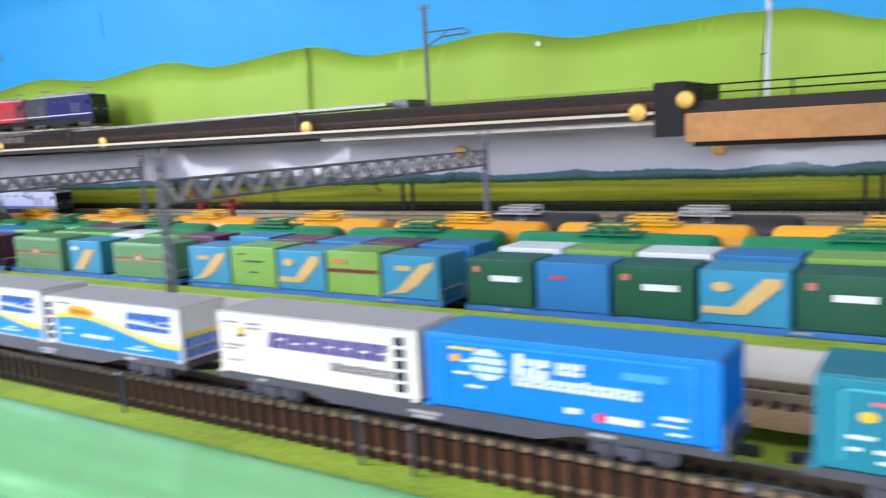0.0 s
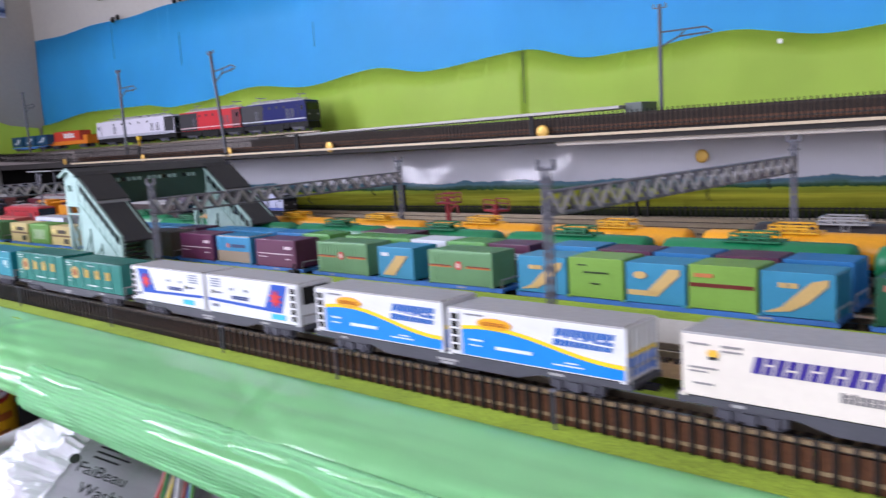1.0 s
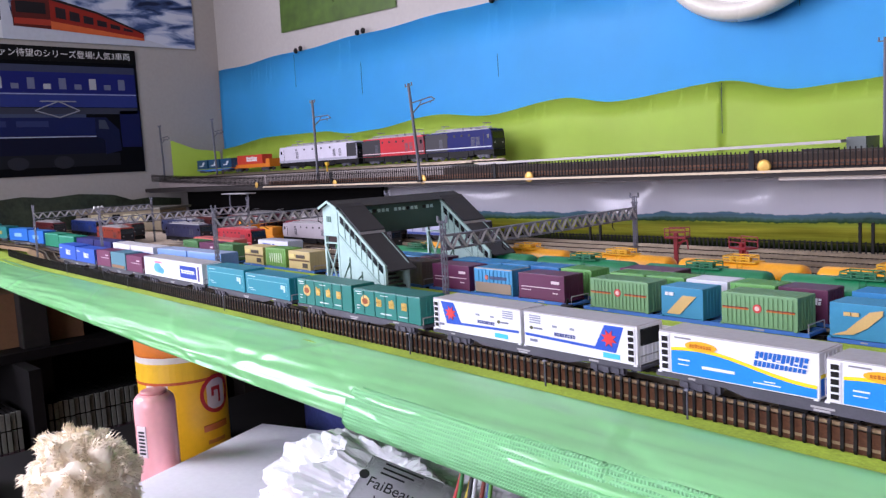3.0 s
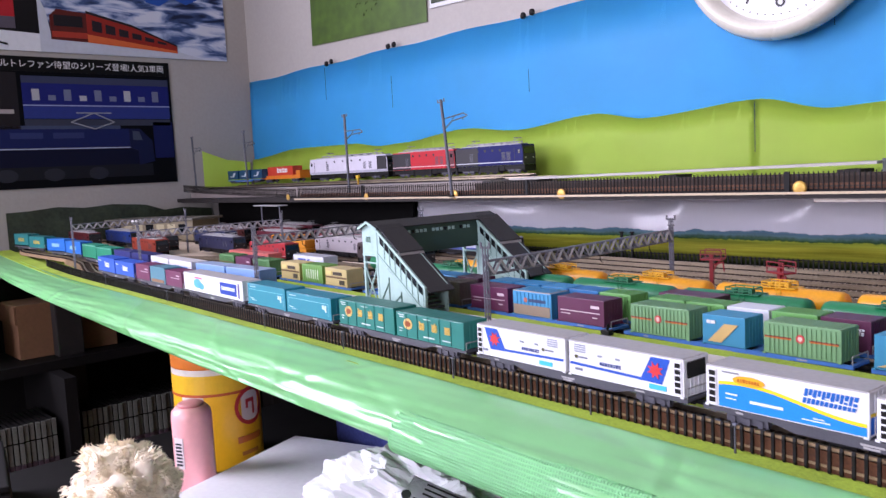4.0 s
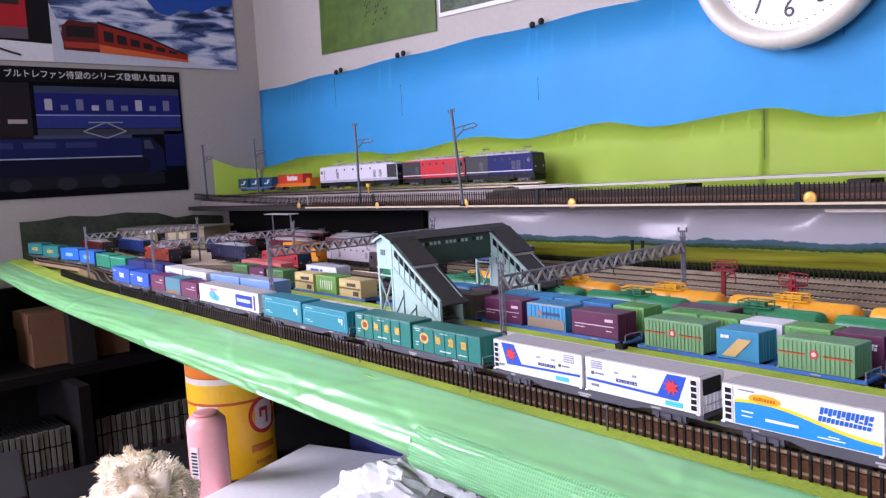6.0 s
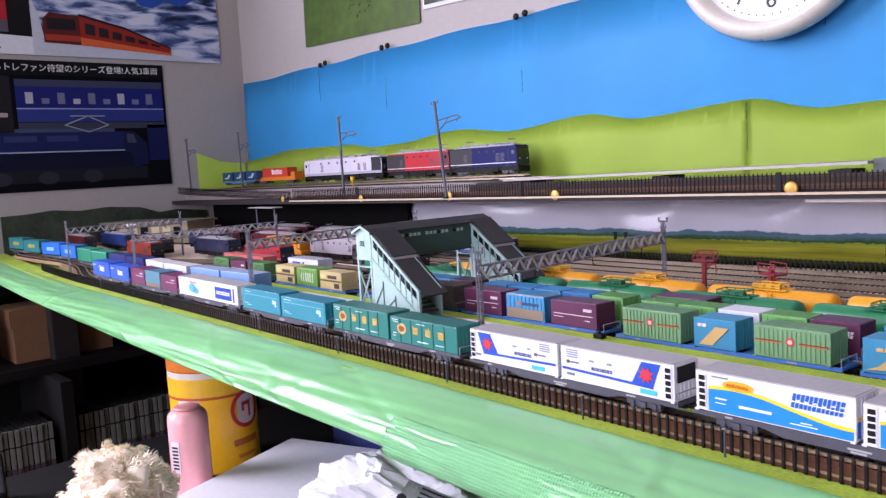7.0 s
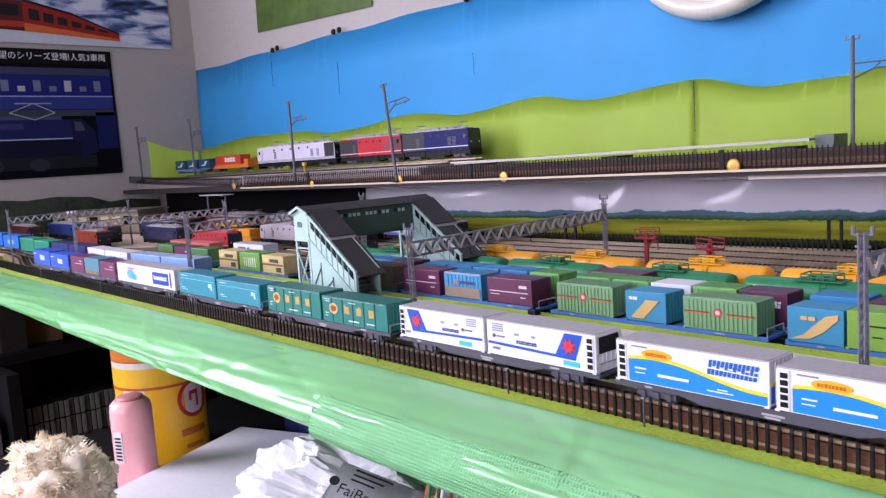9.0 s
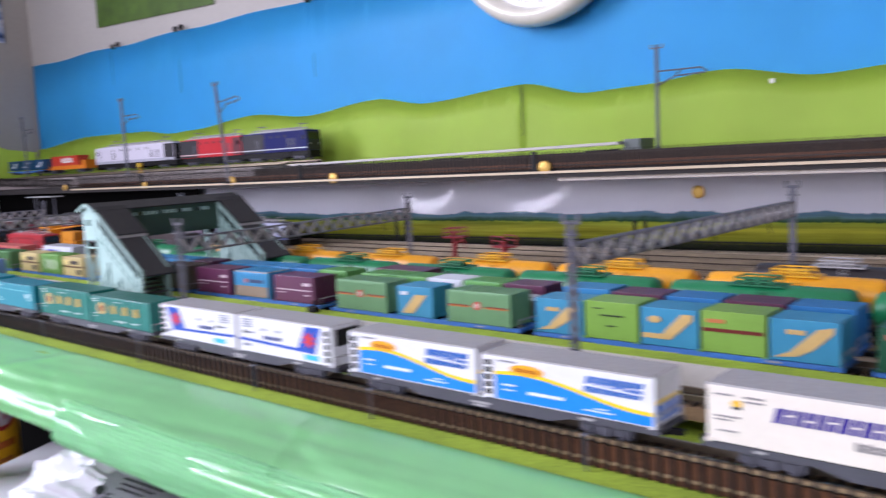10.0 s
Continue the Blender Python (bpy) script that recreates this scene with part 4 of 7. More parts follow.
def blue_container():
    BLUE = paint(6, 128, 226)
    ob = container("bright blue container with white globe emblem", BLUE, LB, roof=paint(18, 132, 214))
    h = LB / 2
    part("frame_panel", boxes((-h + 0.004, -h + 0.0046, -W / 2 - 0.0003, -W / 2, 0.0010, 0.0158), (h - 0.0046, h - 0.004, -W / 2 - 0.0003, -W / 2, 0.001, 0.0158), (-h + 0.0046, h - 0.0046, -W / 2 - 0.0003, -W / 2, 0.0152, 0.0158)), paint(40, 150, 236), ob)
    decal(ob, "globe", (206, 226, 246), [ellipse(-0.0155, 0.0112, 0.0039, 0.0036, 24)], 2, "pale globe emblem")
    decal(ob, "globe_grid", (30, 140, 232), [rect(-0.0195, -0.0115, z, z + 0.0004) for z in (0.0092, 0.0110, 0.0128)], 3)
    decal(ob, "logo", (232, 240, 250), glyphs(-0.0098, -0.0018, 0.0090, 0.0136, 2, 2, 0.1, 0.42) + glyphs(-0.0004, 0.0052, 0.0109, 0.0136, 2, 4, 0.1, 0.42) + glyphs(-0.0095, 0.0165, 0.0074, 0.0096, 9, 9, 0.1, 0.42), 2)
    decal(ob, "yellow_line", (236, 210, 60), [rect(-h + 0.006, -h + 0.0125, 0.0140, 0.0146)], 2)
    decal(ob, "emblem", (246, 180, 30), [ellipse(-0.0232, 0.0120, 0.0012, 0.0009)], 2)
    decal(ob, "data_print", (226, 236, 248), [rect(-0.0215, -0.0175, 0.0112, 0.0118), rect(-0.0235, -0.0195, 0.0084, 0.0090), rect(-0.0205, -0.0165, 0.0056, 0.0062), rect(0.0015, 0.0045, 0.0030, 0.0042), rect(0.0205, 0.0250, 0.0046, 0.0053), rect(0.0190, 0.0245, 0.0032, 0.0036), rect(0.0215, 0.0250, 0.0016, 0.0021), rect(0.0100, 0.0165, 0.0022, 0.0036)], 2)
    decal(ob, "pale_panel", (70, 164, 240), [rect(0.0130, 0.0215, 0.0116, 0.0132)], 2)
    decal(ob, "red_mark", (230, 60, 70), [ellipse(0.0088, 0.0030, 0.0012, 0.0010)], 2)
    return ob


def star_container(mirror):
    ob = container("white container with blue panel and red star", WHITE, LB, roof=PALEGREY)
    h = LB / 2
    s = -1 if mirror else 1
    def X(poly):
        return [(s * x, z) for x, z in poly]
    decal(ob, "blue_panel", (34, 84, 190), [X([(0.0095, 0.0052), (0.0205, 0.0045), (0.0245, 0.0160), (0.0150, 0.0160)])], 1)
    decal(ob, "blue_stripe", (34, 84, 190), [X([(-h + 0.0008, 0.0056), (0.0205, 0.0044), (0.0205, 0.0056), (-h + 0.0008, 0.0068)])], 2)
    pts = [(0.0172 + (0.0042 if k % 2 else 0.0021) * math.cos(k * math.tau / 16), 0.0102 + (0.0040 if k % 2 else 0.0020) * math.sin(k * math.tau / 16)) for k in range(16)]
    decal(ob, "red_star", (222, 56, 60), [X(pts)], 3, "red star emblem")
    decal(ob, "cyan_tag", (60, 190, 232), [rect(0.0140, 0.0225, 0.0016, 0.0038)], 2)
    o = 0.0245 if mirror else 0.0
    decal(ob, "company_print", (70, 84, 140), glyphs(-0.0125 + 0.6 * o, -0.0005 + 0.6 * o, 0.0074, 0.0090, 4, 21), 2)
    decal(ob, "data_table", (150, 156, 170), [rect(-0.027 + 1.9 * o, -0.0205 + 1.9 * o, 0.0152 - 0.0011 * k, 0.0158 - 0.0011 * k) for k in range(4)] + [rect(-0.0135 + 0.6 * o, -0.0110 + 0.6 * o, 0.0112, 0.0122), rect(-0.0035 + 0.6 * o, -0.0012 + 0.6 * o, 0.0112, 0.0122)], 2)
    decal(ob, "emblem", (90, 90, 60), [ellipse(-0.0260 + 1.75 * o, 0.0096, 0.0010, 0.0009)], 2)
    decal(ob, "number_print", (120, 126, 146), [rect(-0.0245 + 1.75 * o, -0.0195 + 1.75 * o, 0.0092, 0.0100), rect(-0.027, -0.0225, 0.0030, 0.0042)], 2)
    vents(ob, s * (h - 0.0024), H31)
    part("cooler_unit", boxes((h + 0.0001, h + 0.0008, -0.0058, 0.0058, 0.0085, 0.0155)), BLACK, ob, "dark cooling unit grille")
    return ob


def courier_container():
    TEAL = paint(14, 122, 112)
    ob = container("dark teal parcel container with gold emblem", TEAL, LB, roof=paint(18, 104, 92), ribs=0)
    h = LB / 2
    part("seam_rib", boxes(*[(-h + LB * k / 6 - 0.0002, -h + LB * k / 6 + 0.0002, -W / 2 - 0.0003, -W / 2, 0.0008, 0.0166) for k in range(1, 6)]), paint(12, 104, 96), ob)
    decal(ob, "emblem", (226, 186, 110), [ellipse(-0.0190, 0.0098, 0.0042, 0.0037, 24)], 2, "gold oval emblem")
    decal(ob, "emblem_core", (150, 74, 30), [ellipse(-0.0190, 0.0098, 0.0028, 0.0020, 16)], 3)
    for k, x in enumerate((-0.0058, 0.0058, 0.0172)):
        decal(ob, "gold_glyph", (222, 182, 90), glyphs(x - 0.0024, x + 0.0024, 0.0075, 0.0122, 2, 30 + k, 0, 0.42) + [rect(x - 0.0024, x + 0.0024, 0.0094, 0.0103)], 2)
    decal(ob, "data_print", (214, 224, 222), [rect(-0.0285, -0.0225, 0.0152, 0.0157), rect(-0.027, -0.0225, 0.0138, 0.0143), rect(-0.0275, -0.0245, 0.0060, 0.0066), rect(-0.0275, -0.0250, 0.0042, 0.0047), rect(-0.0045, 0.0055, 0.0028, 0.0036), rect(0.0125, 0.0195, 0.0030, 0.0036), rect(-0.004, 0.003, 0.0146, 0.0150)], 2)
    return ob


def teal_container():
    ob = container("teal blue container with pale outline", paint(22, 138, 158), LB, roof=paint(28, 124, 142))
    h = LB / 2
    decal(ob, "outline", (130, 200, 212), [rect(-h + 0.003, h - 0.003, 0.0124, 0.0128), rect(-h + 0.003, -h + 0.0034, 0.003, 0.0128), rect(h - 0.0034, h - 0.003, 0.003, 0.0128)], 1)
    decal(ob, "data_print", (206, 230, 234), [rect(-0.026, -0.016, 0.0146, 0.0151), rect(-0.026, -0.020, 0.0050, 0.0055), rect(-0.024, -0.016, 0.0036, 0.0040), rect(0.0195, 0.0225, 0.0080, 0.0110), rect(0.0232, 0.0250, 0.0060, 0.0110)], 2)
    return ob


def badge_container():
    ob = container("teal container with yellow badge and bars", paint(20, 130, 150), LB, roof=paint(26, 116, 134))
    h = LB / 2
    decal(ob, "outline", (70, 176, 196), [rect(-h + 0.004, h - 0.004, 0.0146, 0.0151), rect(-h + 0.004, -h + 0.0045, 0.002, 0.0151)], 1)
    decal(ob, "badge", (244, 196, 40), [ellipse(-0.0225, 0.0103, 0.0013, 0.0010)], 2)
    decal(ob, "red_mark", (220, 110, 120), [rect(-0.022, -0.0165, 0.0124, 0.0131)], 2)
    decal(ob, "data_print", (224, 236, 238), [rect(-0.0255, -0.0215, 0.0062, 0.0069), rect(-0.0215, -0.010, 0.0040, 0.0047), rect(-0.0255, -0.0235, 0.0040, 0.0047), rect(-0.021, -0.012, 0.0022, 0.0028)], 2)
    return ob


def picture_container():
    ob = container("white container with blue panel and picture print", WHITE, 0.122, roof=PALEGREY)
    decal(ob, "blue_panel", (24, 62, 170), [rect(0.018, 0.050, 0.0030, 0.0135)], 1)
    decal(ob, "panel_print", (230, 236, 246), glyphs(0.021, 0.047, 0.0070, 0.0100, 9, 40), 2)
    decal(ob, "picture", (90, 180, 226), [ellipse(-0.030, 0.0080, 0.0085, 0.0045), ellipse(-0.022, 0.0060, 0.006, 0.003)], 1)
    decal(ob, "pink_mark", (226, 120, 150), [rect(-0.036, -0.020, 0.0125, 0.0142)], 1)
    decal(ob, "purple_end", (80, 60, 130), [rect(0.0525, 0.0555, 0.002, 0.0145)], 1)
    return ob


def plain_box(label, rgb, L, marks=None, H=0.0168, ribs=0, roof=None, seed=0):
    ob = container(label, paint(*rgb), L, H, ribs=ribs, roof=paint(*roof) if roof else None)
    for k, (c, polys) in enumerate(marks or ()):
        decal(ob, "marking", c, polys, 3 + k)
    return ob


LOW = Matrix.Diagonal((1, 1, 0.93, 1))


def put(ob, x, y0, z=RAIL_TOP + 0.0066):
    ob.matrix_basis = on_row(x, y0, z) @ LOW
    return ob


GREY_WAGON = flat_wagon(GREY, "grey container wagon standing on the track")
BLUE_WAGON = flat_wagon(paint(70, 124, 196), "blue container wagon standing on the track")
GREY_WAGON.matrix_basis, BLUE_WAGON.matrix_basis = on_row(-0.2275, T1, RAIL_TOP), on_row(-0.335, R3, RAIL_TOP)

# front train, from the right end to the tail
PITCH = 0.1345
CENTRES = [0.052, -0.0875, -0.2275, -0.3625, -0.4985, -0.634, -0.767, -0.897, -1.03]
for x in CENTRES:
    if x != -0.2275:
        copy_thing(GREY_WAGON, on_row(x, T1, RAIL_TOP))
HALF = 0.0318
first = put(badge_container(), CENTRES[0] - HALF, T1)
copy_thing(first, on_row(CENTRES[0] + HALF, T1, RAIL_TOP + 0.0066) @ LOW)
put(cream_container(), CENTRES[1] - HALF, T1)
put(blue_container(), CENTRES[1] + HALF, T1)
sw = put(swoosh_container(), CENTRES[2] - HALF, T1)
copy_thing(sw, on_row(CENTRES[2] + HALF, T1, RAIL_TOP + 0.0066) @ LOW)
put(star_container(True), CENTRES[3] - HALF, T1)
put(star_container(False), CENTRES[3] + HALF, T1)
co = put(courier_container(), CENTRES[4] - HALF, T1)
copy_thing(co, on_row(CENTRES[4] + HALF, T1, RAIL_TOP + 0.0066) @ LOW)
te = put(teal_container(), CENTRES[5] - HALF, T1)
copy_thing(te, on_row(CENTRES[5] + HALF, T1, RAIL_TOP + 0.0066) @ LOW)
put(picture_container(), CENTRES[6], T1)
pu = plain_box("small maroon container with pale line marking", (112, 46, 84), 0.040, [((220, 200, 210), [rect(-0.006, 0.016, 0.0090, 0.0096), rect(0.008, 0.015, 0.0115, 0.0128)])])
put(pu, CENTRES[7] - 0.0425, T1)
copy_thing(pu, on_row(CENTRES[7] + 0.0425, T1, RAIL_TOP + 0.0066) @ LOW)
put(plain_box("weathered grey-blue container between maroon ones", (82, 132, 150), 0.040, [((150, 110, 80), [rect(-0.017, 0.017, 0.001, 0.004)])]), CENTRES[7], T1)
bl = plain_box("royal blue container with white logo shapes", (44, 90, 190), LB, [((226, 232, 246), glyphs(-0.004, 0.012, 0.006, 0.0115, 3, 55) + [rect(-0.027, -0.018, 0.0125, 0.0135)])], H31)
put(bl, CENTRES[8] - HALF, T1)
copy_thing(bl, on_row(CENTRES[8] + HALF, T1, RAIL_TOP + 0.0066) @ LOW)

# stored container rows
def swoop(kind):
    if kind == 0:
        return [[(-0.011, 0.0015), (-0.002, 0.0025), (0.004, 0.006), (0.0105, 0.0125), (0.0105, 0.0148), (0.005, 0.0135), (-0.001, 0.008), (-0.005, 0.004)]]
    if kind == 1:
        return [[(-0.009, 0.002), (-0.001, 0.002), (0.009, 0.0125), (0.0010, 0.0125)]]
    return [rect(-0.0115, 0.001, 0.0035, 0.0056), [(0.001, 0.0035), (0.0105, 0.0125), (0.0105, 0.0148), (0.0060, 0.0148), (-0.003, 0.0056)]]


BEIGE = (214, 178, 112)
WHITE_MARK = (232, 232, 236)
KINDS = {
    "blue0": ("light blue container with sand-coloured swoosh", (54, 142, 180), 0.0245, [(BEIGE, swoop(0)), (BEIGE, [rect(-0.006, -0.003, 0.011, 0.0128), rect(-0.0025, 0.0005, 0.011, 0.0128)])], 0, None),
    "blue1": ("light blue container with sand-coloured slanted bar", (54, 142, 180), 0.0245, [(BEIGE, swoop(1)), (WHITE_MARK, [rect(-0.0095, -0.0075, 0.012, 0.0138), rect(-0.007, -0.0045, 0.012, 0.0138)])], 0, None),
    "blue2": ("light blue container with sand-coloured angular band", (54, 142, 180), 0.0245, [(BEIGE, swoop(2)), (BEIGE, [ellipse(-0.006, 0.0118, 0.0028, 0.0015)])], 0, None),
    "blue": ("plain mid-blue container with red marking", (38, 116, 176), 0.0245, [((200, 60, 90), [rect(-0.007, -0.002, 0.011, 0.0122)])], 0, None),
    "lime": ("lime green container with small dark bars", (126, 170, 66), 0.0245, [((40, 60, 20), [rect(-0.005, 0.006, 0.0105, 0.0112), rect(-0.008, -0.004, 0.0135, 0.0140), rect(-0.002, 0.002, 0.0060, 0.0066)])], 0, None),
    "limered": ("lime green container with dark red stripe", (126, 168, 66), 0.0245, [((110, 30, 24), [rect(-0.0118, 0.0118, 0.0086, 0.0100)]), ((200, 120, 70), [rect(-0.010, -0.003, 0.0122, 0.0136)])], 0, None),
    "dkgreen": ("dark green container with white bars, red square", (16, 82, 56), 0.0245, [(WHITE_MARK, [rect(-0.003, 0.008, 0.0092, 0.0112)]), ((206, 120, 100), [rect(-0.0095, -0.0072, 0.0122, 0.0142)])], 0, None),
    "green20": ("ribbed mid-green container with orange stripe", (118, 164, 116), 0.0385, [((200, 110, 40), [rect(-0.0185, -0.0045, 0.0086, 0.0092), rect(0.0045, 0.0185, 0.0086, 0.0092)]), ((130, 40, 30), [rect(-0.0185, -0.0045, 0.0093, 0.0098), rect(0.0045, 0.0185, 0.0093, 0.0098)]), ((206, 70, 66), [ellipse(0, 0.0098, 0.0022, 0.0022)]), ((230, 200, 190), [ellipse(0, 0.0098, 0.0012, 0.0012)])], 15, None),
    "maroon20": ("maroon container with white line and mark", (98, 40, 76), 0.0375, [((226, 206, 214), [rect(-0.016, 0.016, 0.0080, 0.0085), rect(0.009, 0.0155, 0.0112, 0.0130), rect(-0.016, -0.008, 0.0060, 0.0064), rect(0.010, 0.014, 0.0050, 0.0056)])], 0, None),
    "rusty20": ("worn blue container with rusty lower half", (60, 150, 200), 0.0345, [((150, 130, 112), [rect(-0.0165, 0.0165, 0.0008, 0.0075)]), ((50, 70, 110), [rect(-0.002, 0.013, 0.0098, 0.0118)]), ((196, 110, 90), [ellipse(-0.005, 0.0108, 0.0016, 0.0016)])], 9, (150, 146, 140)),
    "brown20": ("dusty brown-grey container behind the stairs", (112, 102, 96), 0.0375, [], 10, None),
    "beige20": ("beige container with brown stripes and dark lettering", (204, 184, 124), 0.0365, [((112, 84, 50), [rect(-0.0178, 0.0178, 0.0076, 0.0092)]), ((70, 60, 50), [rect(-0.004, 0.010, 0.0105, 0.0135), rect(0.006, 0.014, 0.0020, 0.0062)]), ((226, 206, 130), [rect(-0.0165, -0.006, 0.0105, 0.0140)])], 0, None),
    "greenwhite20": ("green container with white vertical streaks", (118, 170, 84), 0.0365, [((214, 226, 200), [rect(-0.010 + 0.004 * k, -0.0085 + 0.004 * k, 0.004, 0.0125) for k in range(6)])], 10, None),
    "midgreen20": ("mid-green container with thin brown line", (90, 140, 86), 0.0375, [((120, 90, 60), [rect(-0.018, 0.018, 0.0085, 0.0095)])], 12, None),
    "maroon12": ("maroon container with broad white lettering shapes", (92, 40, 70), 0.0245, [(WHITE_MARK, glyphs(-0.0085, 0.0095, 0.0090, 0.0124, 5, 71, 0.15, 0.4))], 0, None),
    "white12": ("plain white container with dark small bars", (224, 228, 234), 0.0245, [((150, 156, 166), [rect(-0.006, 0.002, 0.008, 0.0086)])], 0, None),
    "limerib": ("ribbed pale green container on stored wagon", (108, 172, 92), 0.0245, [], 10, None),
    "skyblue12": ("sky blue container on a stored wagon", (44, 130, 182), 0.0245, [(BEIGE, [rect(0.004, 0.009, 0.0008, 0.010)])], 0, None),
}
MADE = {}


def stock(kind, x, y0):
    m = on_row(x, y0, RAIL_TOP + 0.0066) @ Matrix.Diagonal((0.98, 1, 0.96, 1))
    if kind in MADE:
        return copy_thing(MADE[kind], m)
    label, rgb, L, marks, ribs, roof = KINDS[kind]
    MADE[kind] = ob = plain_box(label, rgb, L, marks, 0.0168, ribs, roof)
    ob.matrix_basis = m
    return ob


def wagon_load(x0, y0, kinds, wagon):
    """Containers end to end on one wagon that starts at x0."""
    widths = [KINDS[k][2] for k in kinds]
    gap = (0.128 - sum(widths)) / (len(kinds) + 1)
    x = x0
    for k, w in zip(kinds, widths):
        x += gap
        stock(k, x + w / 2, y0)
        x += w
    copy_thing(wagon, on_row(x0 + 0.064, y0, RAIL_TOP))


for x0, kinds in ((0.146, ["dkgreen", "blue", "dkgreen", "blue1", "dkgreen"]), (0.011, ["blue0", "dkgreen", "blue", "dkgreen", "blue2"]), (-0.1255, ["dkgreen", "blue", "dkgreen", "blue2", "dkgreen"]), (-0.2625, ["blue0", "lime", "blue2", "limered", "blue0"]),
                  (-0.5345, ["maroon20", "rusty20", "maroon20"]), (-0.8135, ["beige20", "greenwhite20", "beige20"]), (-0.957, ["midgreen20", "maroon20", "midgreen20"])):
    wagon_load(x0, R3, kinds, BLUE_WAGON)
for kind, x in (("green20", -0.3735), ("blue1", -0.3345), ("green20", -0.294)):
    stock(kind, x, R3)
BLUE_WAGON.matrix_basis = on_row(-0.334, R3, RAIL_TOP)
stock("brown20", -0.560, R3)
copy_thing(BLUE_WAGON, on_row(-0.604, R3, RAIL_TOP))
for x0, kinds in ((0.146, ["limerib", "white12", "lime", "blue", "white12"]), (0.011, ["white12", "limered", "blue0", "maroon12", "white12"]), (-0.1255, ["white12", "lime", "white12", "blue", "lime"]), (-0.2625, ["skyblue12", "maroon12", "blue", "maroon12", "blue"]),
                  (-0.399, ["limerib", "limerib", "white12", "limerib", "maroon12"]), (-0.538, ["skyblue12", "skyblue12", "skyblue12", "blue", "limerib"]), (-0.676, ["white12", "skyblue12", "skyblue12", "skyblue12", "maroon12"])):
    wagon_load(x0, R4, kinds, BLUE_WAGON)
loose = plain_box("open-topped maroon container beside the green ones", (96, 46, 74), 0.0375, [(WHITE_MARK, glyphs(0.002, 0.014, 0.010, 0.0126, 4, 3))], 0.0165)
put(loose, -0.385, R4 + 0.019)
stripe_box = plain_box("white container with blue slanted stripes", (216, 220, 230), LB, [((40, 70, 170), [[(-0.024, 0.003), (-0.008, 0.003), (-0.004, 0.013), (-0.020, 0.013)], [(-0.004, 0.003), (0.000, 0.003), (0.004, 0.013), (0.000, 0.013)]])], 0.0168, roof=(170, 170, 176))
put(stripe_box, -0.832, R4 + 0.018)
copy_thing(GREY_WAGON, on_row(-0.80, R4 + 0.018, RAIL_TOP))


# ---- the second train, standing towards the far end ----
T2_LINE = curve_points([(-0.60, 0.278, 0), (-0.8, 0.276, 0), (-0.93, 0.280, 0), (-1.05, 0.292, 0), (-1.2, 0.300, 0.001), (-1.33, 0.305, 0.004), (-1.45, 0.295, 0.008), (-1.56, 0.288, 0.0125)], 8)


def on_line(x):
    for a, b in zip(T2_LINE, T2_LINE[1:]):
        if b.x <= x <= a.x:
            t = (x - a.x) / (b.x - a.x)
            p = a + (b - a) * t
            return Matrix.Translation((p.x, p.y, RAIL_TOP + p.z)) @ Matrix.Rotation(math.atan2(a.y - b.y, a.x - b.x), 4, "Z")
    return on_row(x, T2, RAIL_TOP)


def line_load(xs, obs):
    for ob, x in zip(obs, xs):
        ob.matrix_basis = on_line(x) @ pose(0, 0, 0.0066)


UP = pose(0, 0, 0.0066)
mv = [(-0.815, "pale"), (-0.95, "white"), (-1.085, "navy"), (-1.22, "green"), (-1.355, "azure"), (-1.487, "teal")]
SECOND = {
    "pale": ("pale blue container with white top edge", (120, 160, 214), (150, 170, 200), [((226, 230, 240), [rect(-0.02, 0.02, 0.004, 0.009)])]),
    "white": ("white container with faint blue lettering shapes", (226, 226, 230), (206, 204, 204), [((60, 120, 190), glyphs(-0.018, 0.02, 0.007, 0.0115, 9, 13, 0.2))]),
    "navy": ("navy container with small white shapes", (36, 38, 112), (46, 48, 104), [((210, 214, 230), glyphs(-0.006, 0.010, 0.006, 0.010, 4, 14))]),
    "green": ("emerald green container with pale upper edge", (18, 138, 104), (34, 148, 116), [((150, 210, 190), [rect(-0.029, 0.029, 0.0160, 0.0165)])]),
    "azure": ("azure blue container with pale panel", (32, 112, 206), (40, 120, 200), [((140, 190, 230), [rect(-0.012, 0.012, 0.006, 0.011)])]),
    "teal": ("teal container with gold lettering shapes", (20, 126, 128), (26, 112, 112), [((200, 180, 90), glyphs(-0.012, 0.014, 0.006, 0.011, 3, 15))]),
}
made2 = {}
for x, kind in mv:
    copy_thing(GREY_WAGON, on_line(x))
    for dx in (-HALF, HALF):
        if kind not in made2:
            label, rgb, roof, marks = SECOND[kind]
            made2[kind] = plain_box(label, rgb, LB, marks, H31, 0, roof)
            made2[kind].matrix_basis = on_line(x + dx) @ UP
        else:
            copy_thing(made2[kind], on_line(x + dx) @ UP)


